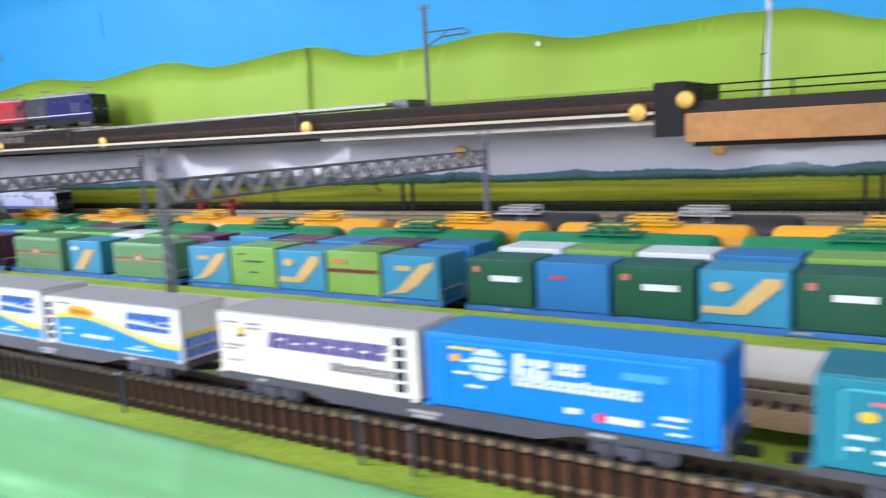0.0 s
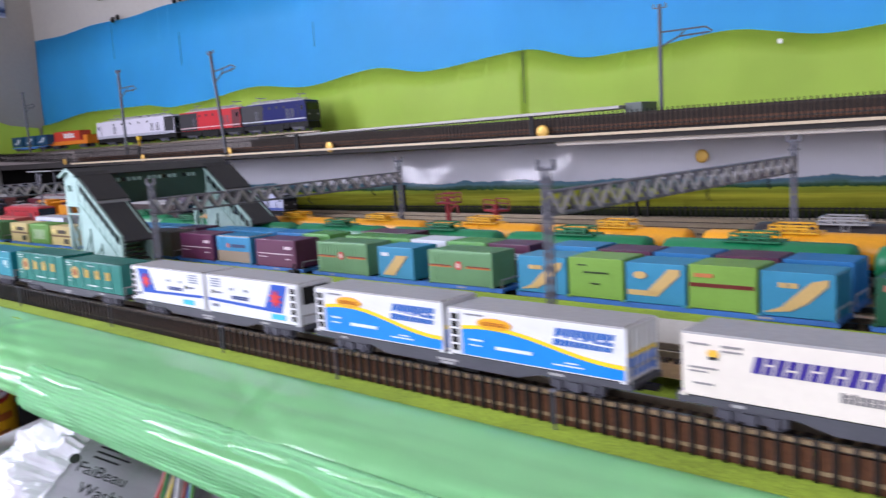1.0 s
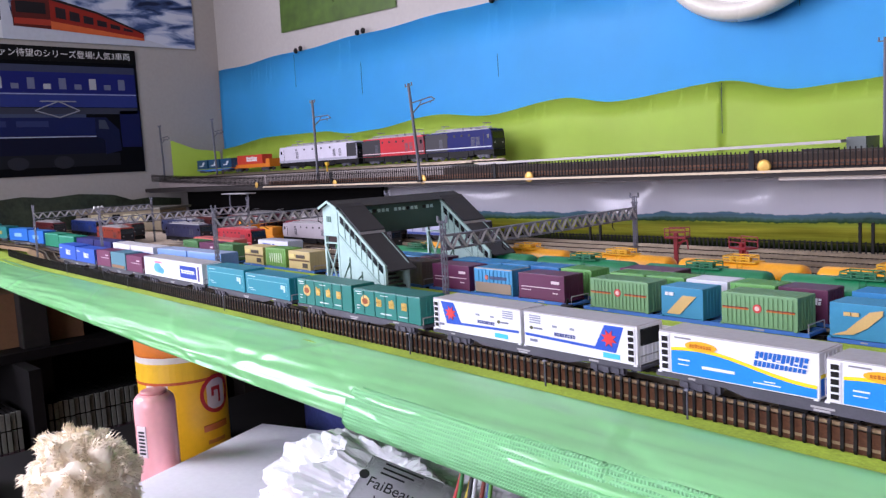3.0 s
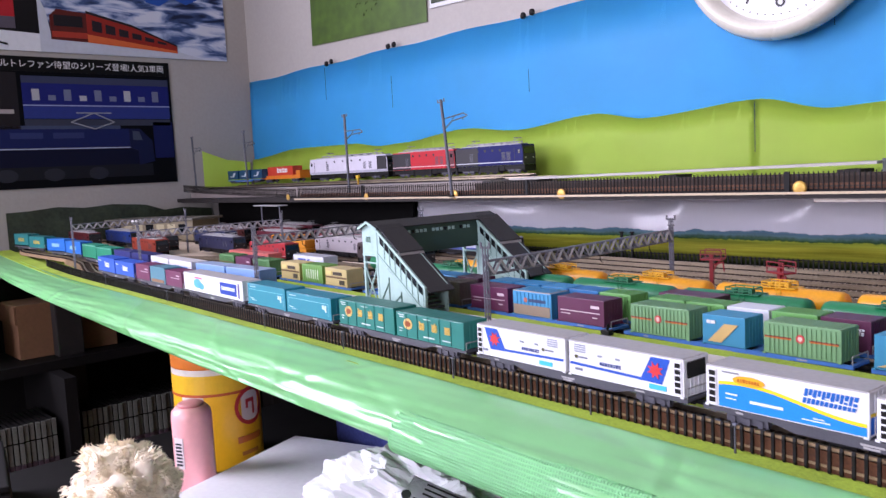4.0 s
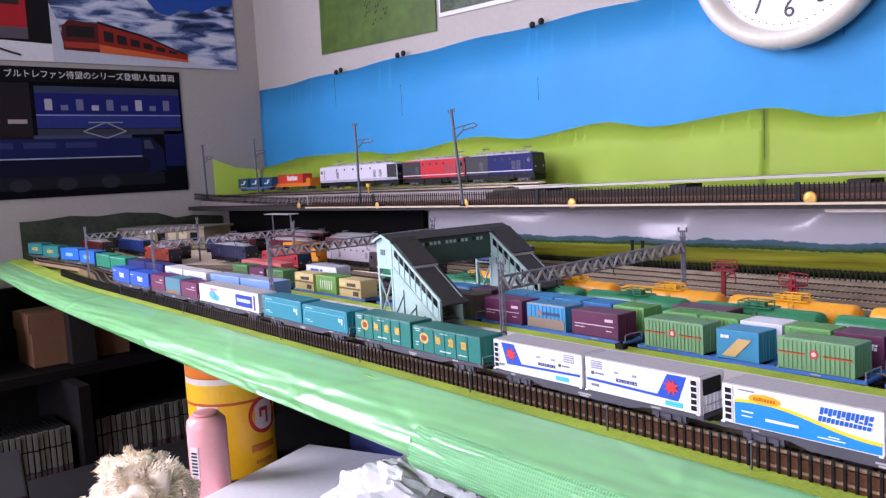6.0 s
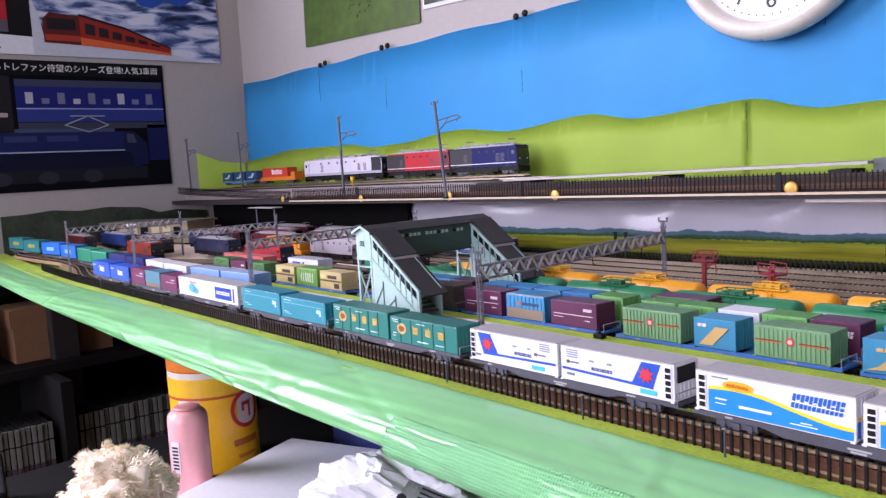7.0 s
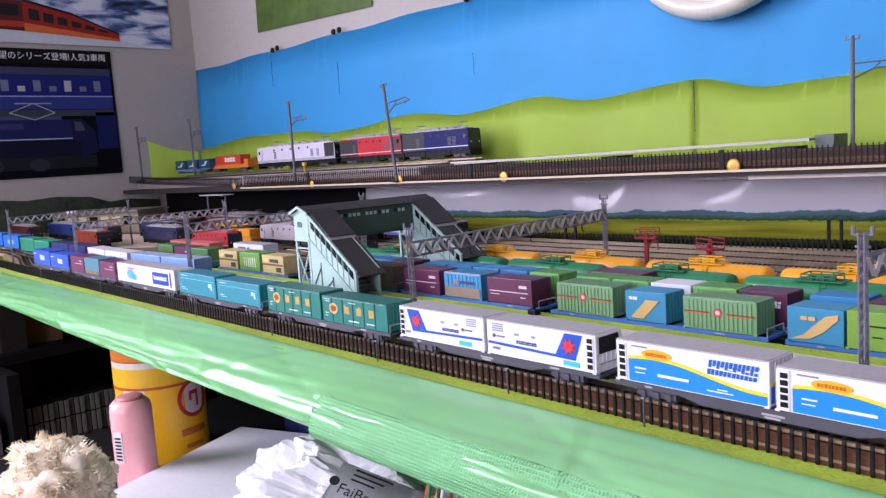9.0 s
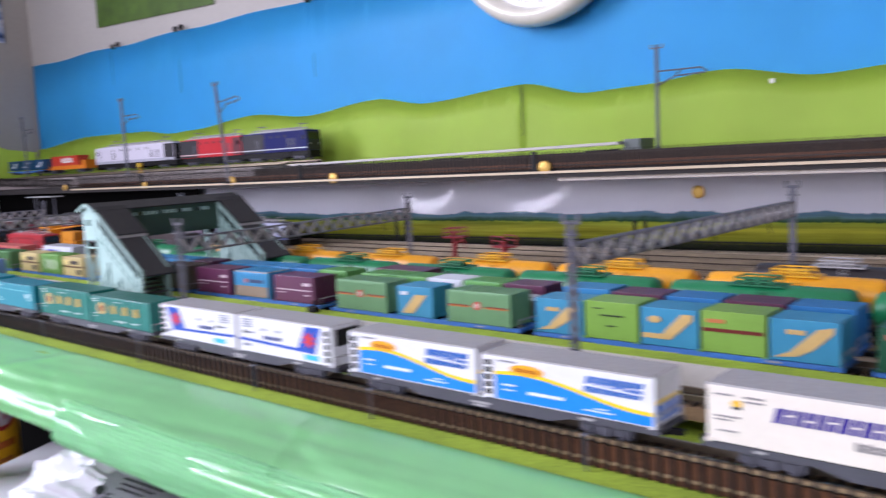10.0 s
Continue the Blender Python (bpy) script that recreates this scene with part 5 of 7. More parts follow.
# ---- tank wagons ----
def tank_wagon(material, label, gear):
    ob = thing("tank_wagon", label, "wagon", "tank wagons")
    part("tank", lathe([(0.0002, -0.0415), (0.0045, -0.0412), (0.0070, -0.0398), (0.0078, -0.0375), (0.0080, 0.0), (0.0078, 0.0375), (0.0070, 0.0398), (0.0045, 0.0412), (0.0002, 0.0415)], 24), material, ob, smooth=True).matrix_basis = pose(0, 0, 0.0140, 0, 90, 0)
    part("frame", boxes((-0.043, 0.043, -0.006, 0.006, 0.0042, 0.0062), (-0.043, -0.041, -0.0075, 0.0075, 0.004, 0.0068), (0.041, 0.043, -0.0075, 0.0075, 0.004, 0.0068)), BLACK, ob)
    part("saddle", boxes((-0.028, -0.024, -0.0065, 0.0065, 0.006, 0.0085), (0.024, 0.028, -0.0065, 0.0065, 0.006, 0.0085)), BLACK, ob)
    part("manhole", lathe([(0.003, 0.0205), (0.003, 0.0236), (0.0022, 0.0242), (0.0001, 0.0243)], 14), gear, ob, smooth=True)
    part("catwalk", boxes((-0.0125, 0.0125, -0.0056, -0.0030, 0.0214, 0.0221), (-0.0125, 0.0125, 0.0030, 0.0056, 0.0214, 0.0221), (-0.0125, -0.0095, -0.0030, 0.0030, 0.0214, 0.0221), (0.0095, 0.0125, -0.0030, 0.0030, 0.0214, 0.0221), (-0.0065, -0.0038, -0.0022, 0.0022, 0.0218, 0.0244), (0.0040, 0.0062, -0.0020, 0.0020, 0.0218, 0.0238)), gear, ob)
    rails = []
    for y in (-0.0055, 0.0055):
        rails += [((-0.0085, y, 0.0250), (0.0085, y, 0.0250), 0.0004), ((-0.0085, y, 0.0236), (0.0085, y, 0.0236), 0.0004)]
        rails += [((x, y, 0.0218), (x, y, 0.0250), 0.0004) for x in (-0.0085, -0.003, 0.003, 0.0085)]
    rails += [((x, -0.0055, 0.0250), (x, 0.0055, 0.0250), 0.0004) for x in (-0.0085, 0.0085)]
    part("railing", rods(*rails, seg=5), gear, ob)
    part("ladder", rods(((0.0020, -0.0082, 0.0045), (0.0020, -0.0078, 0.0218), 0.0003), ((0.0050, -0.0082, 0.0045), (0.0050, -0.0078, 0.0218), 0.0003), *[((0.0020, -0.0083, 0.006 + 0.0022 * k), (0.0050, -0.0083, 0.006 + 0.0022 * k), 0.00022) for k in range(7)], seg=4), gear, ob)
    part("strap", boxes((-0.0262, -0.0256, -0.0081, 0.0081, 0.0125, 0.0145), (0.0256, 0.0262, -0.0081, 0.0081, 0.0125, 0.0145)), gear, ob)
    for s in (-1, 1):
        bogie_parts(ob, s * 0.030)
        part("coupler", boxes((s * 0.0445 - 0.002, s * 0.0445 + 0.002, -0.001, 0.001, 0.0034, 0.005)), BLACK, ob)
    return ob


green_tank = tank_wagon(TANK_GREEN, "green tank wagon with railed catwalk on top", paint(26, 112, 72))
yellow_tank = tank_wagon(TANK_YELLOW, "yellow tank wagon with railed catwalk on top", paint(236, 176, 20))
TP = 0.0885
green_tank.matrix_basis, yellow_tank.matrix_basis = on_row(-0.362, R5, RAIL_TOP), on_row(-0.355, R6, RAIL_TOP)
for k in (-5, -4, -3, -2, -1, 1, 2, 3):
    copy_thing(green_tank, on_row(-0.362 - k * TP, R5, RAIL_TOP))
for k in (-4, -3, -2, -1, 1, 2, 3):
    copy_thing(yellow_tank, on_row(-0.355 - k * TP, R6, RAIL_TOP))
tricolour = copy_thing(green_tank, on_row(-0.735, R6 - 0.012, RAIL_TOP))
dark_tank = tank_wagon(paint(40, 36, 40), "black tank wagon with pale dome gear", PALEGREY)
dark_tank.matrix_basis = on_row(-0.165, R7, RAIL_TOP)
for x in (-0.075, 0.03, 0.12):
    copy_thing(dark_tank, on_row(x, R7, RAIL_TOP))

# ---- loading cranes ----
RED = paint(142, 34, 40)
for x, y, ang in ((-0.447, 0.478, 10), (-0.372, 0.432, -25)):
    cr = thing("loading_crane", "dark red filling crane beside the tanks", "crane", "loading cranes", pose(x, y, 0.690, 0, 0, ang))
    part("mast", boxes((-0.0014, 0.0014, -0.0014, 0.0014, 0, 0.034)), RED, cr)
    part("platform", boxes((-0.007, 0.009, -0.005, 0.005, 0.030, 0.0312)), RED, cr)
    part("railing", rods(*[((px, py, 0.031), (px, py, 0.0375), 0.0004) for px in (-0.0068, 0.0088) for py in (-0.0048, 0.0048)], *[((-0.0068, py, z), (0.0088, py, z), 0.0004) for py in (-0.0048, 0.0048) for z in (0.0345, 0.0375)], seg=5), RED, cr)
    part("arm", rods(((0.001, 0, 0.026), (0.010, -0.004, 0.029), 0.0007), ((0.010, -0.004, 0.029), (0.011, -0.005, 0.022), 0.0006), ((0, 0, 0.02), (0.007, -0.003, 0.03), 0.0005)), RED, cr)
    part("base", boxes((-0.004, 0.004, -0.004, 0.004, 0, 0.002)), RED, cr)


# ---- footbridge ----
# darker bridge green, puts recess shade into braces, mullions and stringer lines
BRIDGE_LINE = mat("green_shadow_line", srgb(84, 116, 104), 0.6, var=0.12, scale=120)


def footbridge():
    fb = thing("footbridge", "pale green covered footbridge with dark roof", "bridge", m=pose(-0.600, 0.2745, 0.6905, 0, 0, TURN - 2))
    FL, EV, AP = 0.0490, 0.0672, 0.0716
    D = 0.098

    def stair(y0, y1, name, reach=0.066, foot=0.0120):
        top0, top1 = EV, foot + 0.0185
        line = lambda u: top0 + (top1 - top0) * (u - 0.0095) / (reach - 0.0095)
        under = lambda u: line(u) - 0.0185
        wall = [(0.008, 0.010), (reach, 0.010), (reach, top1), (0.0095, top0), (-0.0105, top0), (-0.0105, FL), (0.008, FL - 0.002)]
        st = part(name, prisms("y", y0, y0 + 0.0009, wall), BRIDGE, fb)
        part("far_wall", prisms("y", y1 - 0.0009, y1, wall), BRIDGE, st)
        for k in range(8):
            u0 = 0.0128 + 0.00655 * k
            u1 = u0 + 0.0042
            part("window", prisms("y", y0 - 0.0004, y0 + 0.0001, [(u0, line(u0) - 0.0078), (u1, line(u1) - 0.0078), (u1, line(u1) - 0.0030), (u0, line(u0) - 0.0030)]), WINDOW, st)
            part("window_mullion", prisms("y", y0 - 0.0003, y0 + 0.0001, [(u1 + 0.0009, line(u1 + 0.0009) - 0.0165), (u1 + 0.0014, line(u1 + 0.0014) - 0.0165), (u1 + 0.0014, line(u1 + 0.0014) - 0.003), (u1 + 0.0009, line(u1 + 0.0009) - 0.003)]), BRIDGE_LINE, st)
        part("stringer", prisms("y", y0 - 0.0008, y0 + 0.0001, [(0.0095, under(0.0095)), (reach, under(reach)), (reach, under(reach) + 0.0014), (0.0095, under(0.0095) + 0.0014)]), BRIDGE, st)
        part("stringer_line", prisms("y", y0 - 0.0005, y0 + 0.0001, [(0.0095, under(0.0095) - 0.0006), (reach - 0.002, under(reach - 0.002) - 0.0006), (reach - 0.002, under(reach - 0.002)), (0.0095, under(0.0095))]), BRIDGE_LINE, st)
        part("top_rail", prisms("y", y0 - 0.0009, y0 + 0.0001, [(0.0095, top0 - 0.0016), (reach + 0.0005, top1 - 0.0016), (reach + 0.0005, top1 + 0.0002), (0.0095, top0 + 0.0002)]), BRIDGE, st)
        part("end_post", boxes((reach - 0.0010, reach + 0.0008, y0 - 0.0008, y0 + 0.0012, 0.0, top1), bevel=0.0002), BRIDGE, st)
        for (u, v), (p, q) in (((0.0105, 0.0145), (0.0225, 0.0300)), ((0.0225, 0.0130), (0.0225, 0.0335)), ((0.0260, 0.0145), (0.0375, 0.0225)), ((0.0375, 0.0130), (0.0375, 0.0245)), ((0.0405, 0.0135), (0.0480, 0.0175))):
            part("brace", rods(((u, y0 - 0.0001, v), (p, y0 - 0.0001, q), 0.0006), seg=4), BRIDGE_LINE, st)
        # sloping roof in two lengths, the lower one a step down
        for ua, ub, drop in ((0.0085, 0.036, 0.0), (0.0345, reach + 0.0045, 0.0024)):
            part("stair_roof", prisms("y", y0 + 0.0004, y1 + 0.0022, [(ua, line(ua) + 0.0012 - drop), (ub, line(ub) + 0.0012 - drop), (ub, line(ub) + 0.0022 - drop), (ua, line(ua) + 0.0022 - drop)]), BRIDGE_ROOF, st, "dark sloping roof length")
        part("roof_step", boxes((0.0352, 0.0364, y0 + 0.0003, y1 + 0.0023, line(0.0358) - 0.0012, line(0.0358) + 0.0012)), PALEGREY, st)
        for k in range(14):
            part("step", boxes((0.012 + 0.0036 * k, 0.0156 + 0.0036 * k, y0 + 0.001, y1 - 0.001, FL - 0.0024 * (k + 1) - 0.0012, FL - 0.0024 * (k + 1))), GREY, st)
        for x, y in ((-0.0095, y0 + 0.0008), (0.0080, y0 + 0.0008), (-0.0095, y1 - 0.0008), (0.0080, y1 - 0.0008)):
            part("leg", boxes((x - 0.0011, x + 0.0011, y - 0.0012, y + 0.0010, 0, FL), bevel=0.0002), BRIDGE, st)
        for y in (y0, y1):
            part("cross_brace", rods(((-0.0095, y, 0.010), (0.008, y, 0.041), 0.0007), ((0.008, y, 0.010), (-0.0095, y, 0.041), 0.0007), ((-0.0095, y, 0.0425), (0.008, y, 0.0425), 0.0007), ((-0.0095, y, 0.009), (0.008, y, 0.009), 0.0007), seg=5), BRIDGE, st)
        return st

    stair(0.0, 0.019, "near_stairs")
    stair(D - 0.006, D + 0.013, "far_stairs", 0.064)
    deck = part("deck", boxes((-0.0105, 0.0095, 0.0005, D + 0.012, FL - 0.002, FL)), BRIDGE_SHADED, fb)
    for x in (-0.0105, 0.0085):
        part("side_wall", boxes((x, x + 0.001, 0.019 if x > 0 else 0.0005, D - 0.006 if x > 0 else D + 0.012, FL - 0.001, EV)), BRIDGE_SHADED, deck)
    for k in range(17):
        y = 0.0225 + 0.0037 * k
        if k not in (6, 13):
            part("window", boxes((0.0093, 0.0098, y, y + 0.0024, FL + 0.0128, FL + 0.0152)), BRIDGE if k % 4 != 2 else WINDOW, deck)
    for s in (-1, 1):
        part("roof", prisms("y", -0.0022, D + 0.015, [(0, AP), (0, AP + 0.0009), (s * 0.0122, EV + 0.0006), (s * 0.0122, EV - 0.0002)]), BRIDGE_ROOF, deck)
    part("gable", prisms("y", -0.0004, 0.0004, [(-0.0105, FL), (0.0095, FL), (0.0095, EV), (0, AP - 0.0004), (-0.0105, EV)]), BRIDGE, fb)
    for x in (-0.0052, -0.0020):
        part("gable_window", boxes((x, x + 0.0026, -0.0008, -0.0003, FL + 0.0085, FL + 0.0125)), BRIDGE_LINE, fb)
    part("gable_sill", boxes((-0.0105, 0.0095, -0.0010, -0.0003, FL - 0.0014, FL)), BRIDGE, fb)
    for s in (-1, 1):
        part("barge_board", prisms("y", -0.0030, -0.0023, [(0, AP - 0.0006), (s * 0.0128, EV - 0.0010), (s * 0.0128, EV + 0.0008), (0, AP + 0.0012)]), BRIDGE, fb)
    return fb


footbridge()


# ---- catenary gantries over the yard ----
def gantry(x, ya, yb, xb, top, label, lamp=False, w=0.0010):
    d = math.atan2(yb - ya, xb - x)
    span = math.hypot(yb - ya, xb - x)
    g = thing("catenary_gantry", label, "gantry", "gantries", Matrix.Translation((x, ya, 0.684)) @ Matrix.Rotation(d, 4, "Z"))
    H = top - 0.684
    for u in (0.0, span):
        post = part("post", rods(*[((u + a, b, 0), (u + a, b, H), 0.42 * w) for a in (-w, w) for b in (-w, w)], *[((u - w, w, 0.004 + 0.0042 * k), (u + w, w, 0.0075 + 0.0042 * k), 0.0004) for k in range(int(H / 0.0042) - 1)],
                               *[((u + w, -w, 0.004 + 0.0042 * k), (u + w, w, 0.0075 + 0.0042 * k), 0.0004) for k in range(int(H / 0.0042) - 1)], seg=5), STEEL, g)
        part("insulator", rods(((u, -0.0035, H - 0.001), (u, 0.0035, H - 0.001), 0.0005), ((u, -0.0032, H - 0.001), (u, -0.0032, H + 0.0022), 0.0007), ((u, 0.0032, H - 0.001), (u, 0.0032, H + 0.0022), 0.0007), ((u, -0.0026, H - 0.005), (u, 0.0026, H - 0.005), 0.0005)), STEEL, post)
    zb, zt = H - 0.016, H - 0.0085
    chords = [((0, y, z), (span, y, z), 0.00055) for y in (-0.0013, 0.0013) for z in (zb, zt)]
    n = max(4, int(span / 0.0056))
    for y in (-0.0013, 0.0013):
        part("lattice_side", rods(*[((span * k / n, y, zb if k % 2 else zt), (span * (k + 1) / n, y, zt if k % 2 else zb), 0.0009) for k in range(n)], seg=4), PALEGREY if y < 0 else STEEL, g)
    part("beam", rods(*chords, seg=5), STEEL, g)
    for u in (0.25, 0.55, 0.85):
        part("hanger", rods(((span * u, 0, zb), (span * u, 0, zb - 0.004), 0.0004), ((span * u, 0, zb - 0.004), (span * u + 0.004, 0.001, zb - 0.006), 0.0004), seg=4), BLACK, g)
    if lamp:
        part("floodlight", rods(*[((u, -0.002, H + 0.002), (u, 0.0015, H + 0.004), 0.0016) for u in (-0.004, 0.0, 0.004)], seg=8), PALEGREY, g)
    return g


GL = "grey lattice gantry spanning the yard tracks"
gantry(-0.443, 0.235, 0.432, -0.452, 0.7548, GL)
gantry(-0.212, 0.2335, 0.430, -0.190, 0.757, GL)
gantry(-0.735, 0.2555, 0.447, -0.745, 0.759, GL, False, 0.0011)
gantry(-1.03, 0.2750, 0.455, -1.025, 0.754, GL, True, 0.0009)
gantry(-1.28, 0.2840, 0.450, -1.29, 0.757, GL, False, 0.0008)
gantry(0.06, 0.2130, 0.418, 0.075, 0.757, GL)


# ---- catenary masts on the shelf ----
MASTG = mat("mast_grey", srgb(84, 86, 94), 0.5, var=0.12, scale=150)


def mast(x, y, base, top, lean=0.0, arm=1):
    m = thing("catenary_mast", "slim grey mast with cantilever arm on shelf", "mast", "shelf masts", pose(x, y, base, 0, lean, 0))
    H = top - base
    part("pole", rods(((0, 0, 0), (0, 0, H), 0.0018), seg=8), MASTG, m)
    part("cross_arm", rods(((-0.006, 0, H - 0.003), (0.006, 0, H - 0.003), 0.0006), ((-0.0055, 0, H - 0.003), (-0.0055, 0, H + 0.0005), 0.0008), ((0.0055, 0, H - 0.003), (0.0055, 0, H + 0.0005), 0.0008)), STEEL, m)
    if arm:
        part("cantilever", rods(((0, 0, H - 0.0235), (0.042, -0.006, H - 0.0240), 0.0008), ((0, 0, H - 0.036), (0.018, -0.003, H - 0.0290), 0.0008), ((0.018, -0.003, H - 0.0290), (0.046, -0.006, H - 0.0285), 0.0008), ((0.042, -0.006, H - 0.0240), (0.048, -0.006, H - 0.0280), 0.0007), ((0.018, -0.003, H - 0.0290), (0.024, -0.004, H - 0.0240), 0.0006), ((0.040, -0.006, H - 0.0285), (0.040, -0.006, H - 0.0312), 0.0006)), MASTG, m)
    part("foot", boxes((-0.003, 0.003, -0.003, 0.003, 0, 0.002)), BLACK, m)
    return m


mast(-0.846, 0.5835, 0.7642, 0.881, -6.0)
mast(-1.076, 0.598, 0.7668, 0.881, -0.5)
mast(-0.372, 0.690, 0.7668, 0.870, 0.3)
mast(-1.478, 0.660, 0.7816, 0.886, -2.0)
mast(-1.588, 0.612, 0.7816, 0.882, -2.0)
sm = thing("signal_mast", "white lattice signal mast with ladder on shelf", "mast", m=pose(-0.080, 0.640, 0.7702, 0, 2.0, 70))
for dx in (-0.0016, 0.0016):
    part("rail", rods(((dx, 0, 0), (dx, 0, 0.094), 0.0009), seg=6), WHITE, sm)
part("rungs", rods(*[((-0.0016, 0, 0.006 + 0.0052 * k), (0.0016, 0, 0.006 + 0.0052 * k), 0.0005) for k in range(17)], seg=5), PALEGREY, sm)
part("platform", boxes((-0.0055, 0.0055, -0.004, 0.004, 0.070, 0.0714), bevel=0.0003), PALEGREY, sm)
part("stay", rods(((-0.009, 0, 0), (-0.0018, 0, 0.060), 0.0005), ((-0.009, 0, 0.028), (0, 0, 0.030), 0.0005), seg=5), BLACK, sm)
part("lamp_head", boxes((-0.0028, 0.0028, -0.003, 0.001, 0.076, 0.092), bevel=0.0006), BLACK, sm)


# ---- locomotives ----
def pantograph(ob, x, z):
    part("pantograph", rods(((x - 0.007, -0.004, z), (x + 0.007, -0.004, z + 0.0012), 0.0003), ((x - 0.007, 0.004, z), (x + 0.007, 0.004, z + 0.0012), 0.0003), ((x - 0.006, 0, z + 0.0005), (x + 0.004, 0, z + 0.0040), 0.0003), ((x + 0.004, -0.006, z + 0.0042), (x + 0.004, 0.006, z + 0.0042), 0.0004),
                          *[((x + d, e, z - 0.001), (x + d, e, z + 0.0006), 0.0006) for d in (-0.006, 0.006) for e in (-0.004, 0.004)], seg=5), PALEGREY, ob)


ENGINE_DARK = mat("engine_dark_plastic", srgb(34, 32, 36), 0.55, var=0.2, scale=150)


def loco(label, L, body, lower=None, roof=None, stripe=None, group="electric locomotives", nose=0.0010, cab=None, front=None, dark=()):
    ob = thing("locomotive", label, "locomotive", group)
    h = L / 2
    z0, z1 = 0.0074, 0.0246
    bm = prisms("y", -0.0094, 0.0094, [(-h, z0), (h, z0), (h, z0 + 0.0085), (h - nose, z1 - 0.0012), (h - nose - 0.0008, z1), (-h + nose + 0.0008, z1), (-h + nose, z1 - 0.0012), (-h, z0 + 0.0085)])
    bmesh.ops.bevel(bm, geom=list(bm.edges), offset=0.0004, segments=2, affect="EDGES")
    part("body", bm, body, ob)
    part("roof_panel", boxes((-h * 0.86, h * 0.86, -0.0062, 0.0062, z1 - 0.0002, z1 + 0.0010), bevel=0.0003), roof or GREY, ob)
    for u, w in ((-0.30, 0.10), (-0.06, 0.11), (0.20, 0.09), (0.40, 0.05)):
        part("roof_box", boxes((h * (u - w), h * (u + w), -0.0042, 0.0042, z1 + 0.0008, z1 + 0.0026), bevel=0.0003), roof or GREY, ob)
    for y in (-0.0052, 0.0052):
        part("roof_bar", rods((((-h * 0.7), y, z1 + 0.0026), (h * 0.7, y, z1 + 0.0026), 0.0003), *[((h * u, y, z1 + 0.0008), (h * u, y, z1 + 0.0028), 0.0004) for u in (-0.7, -0.35, 0.0, 0.35, 0.7)], seg=4), PALEGREY, ob)
    for s in (-1, 1):
        end = part("front_face", prisms("y", -0.0090, 0.0090, [(s * (h - 0.0004), z0 + 0.0004), (s * (h + 0.0003), z0 + 0.0004), (s * (h + 0.0003), z0 + 0.0086), (s * (h - nose + 0.0002), z1 - 0.0012), (s * (h - nose - 0.0006), z1 - 0.0012)]), front or ENGINE_DARK, ob, "dark cab front")
        part("cab_window", prisms("y", -0.0078, 0.0078, [(s * (h - 0.0004), z0 + 0.0095), (s * (h + 0.0005), z0 + 0.0092), (s * (h - nose + 0.0005), z1 - 0.0026), (s * (h - nose - 0.0004), z1 - 0.0024)]), WINDOW, end)
        for y in (-0.0057, 0.0057):
            part("head_lamp", boxes((s * h - 0.0002, s * h + 0.0007, y - 0.0008, y + 0.0008, z0 + 0.0050, z0 + 0.0064)), PALEGREY, end)
        part("cab_side_window", boxes((s * (h - 0.0052) - 0.0016, s * (h - 0.0052) + 0.0016, -0.0096, -0.0090, z0 + 0.0095, z0 + 0.0130)), WINDOW, ob)
        part("cab_door", boxes((s * (h - 0.0098) - 0.0012, s * (h - 0.0098) + 0.0012, -0.0096, -0.0091, z0 + 0.0008, z0 + 0.0128)), cab or body, ob)
        part("cab_door_gap", boxes((s * (h - 0.0115) - 0.00025, s * (h - 0.0115) + 0.00025, -0.00955, -0.0091, z0 + 0.0008, z0 + 0.0140)), ENGINE_DARK, ob)
        pantograph(ob, s * h * 0.62, z1 + 0.0016)
        if cab:
            part("cab_block", boxes((s * (h - 0.0075) - 0.0072, s * (h - 0.0075) + 0.0066, -0.00952, 0.00952, z0 + 0.0005, z1 - 0.0014)), cab, ob)
    # near-black blocks over the given stretches of the body
    for a, b in dark:
        part("dark_end_block", boxes((h * a, h * b, -0.00965, 0.00965, z0 + 0.0003, z1 - 0.0009), bevel=0.0004), ENGINE_DARK, ob, "dark block over one end of the body")
    if lower:
        part("lower_band", boxes((-h + 0.0012, h - 0.0012, -0.0097, -0.0093, z0 + 0.0004, z0 + 0.0026)), lower, ob)
    if stripe:
        part("stripe", boxes((-h + 0.001, h - 0.001, -0.0098, -0.0093, z0 + 0.0022, z0 + 0.0030)), stripe, ob)
    for k in range(5):
        x = -h * 0.52 + L * 0.44 * k / 4
        part("side_window", boxes((x - 0.0013, x + 0.0013, -0.0097, -0.0093, z0 + 0.0122, z0 + 0.0142)), ENGINE_DARK, ob)
    for u in (-0.50, 0.46, 0.60):
        part("louvre_panel", boxes(*[(h * u - 0.0026, h * u + 0.0026, -0.0097, -0.0093, z0 + 0.0040 + 0.0011 * k, z0 + 0.0046 + 0.0011 * k) for k in range(7)]), GREY, ob, "grey slatted louvre")
    part("underframe", boxes((-h + 0.0015, h - 0.0015, -0.0080, 0.0080, 0.0034, 0.0073), (-0.014, 0.014, -0.0088, 0.0088, 0.0016, 0.0070), (-h * 0.45, -h * 0.30, -0.0088, 0.0088, 0.0026, 0.007), (h * 0.30, h * 0.45, -0.0088, 0.0088, 0.0026, 0.007)), BLACK, ob)
    for x in (-h * 0.68, 0, h * 0.68):
        bogie_parts(ob, x)
    for s in (-1, 1):
        part("skirt", boxes((s * h - 0.0008, s * h + 0.0008, -0.0085, 0.0085, 0.0015, 0.0072)), BLACK, ob)
    return ob


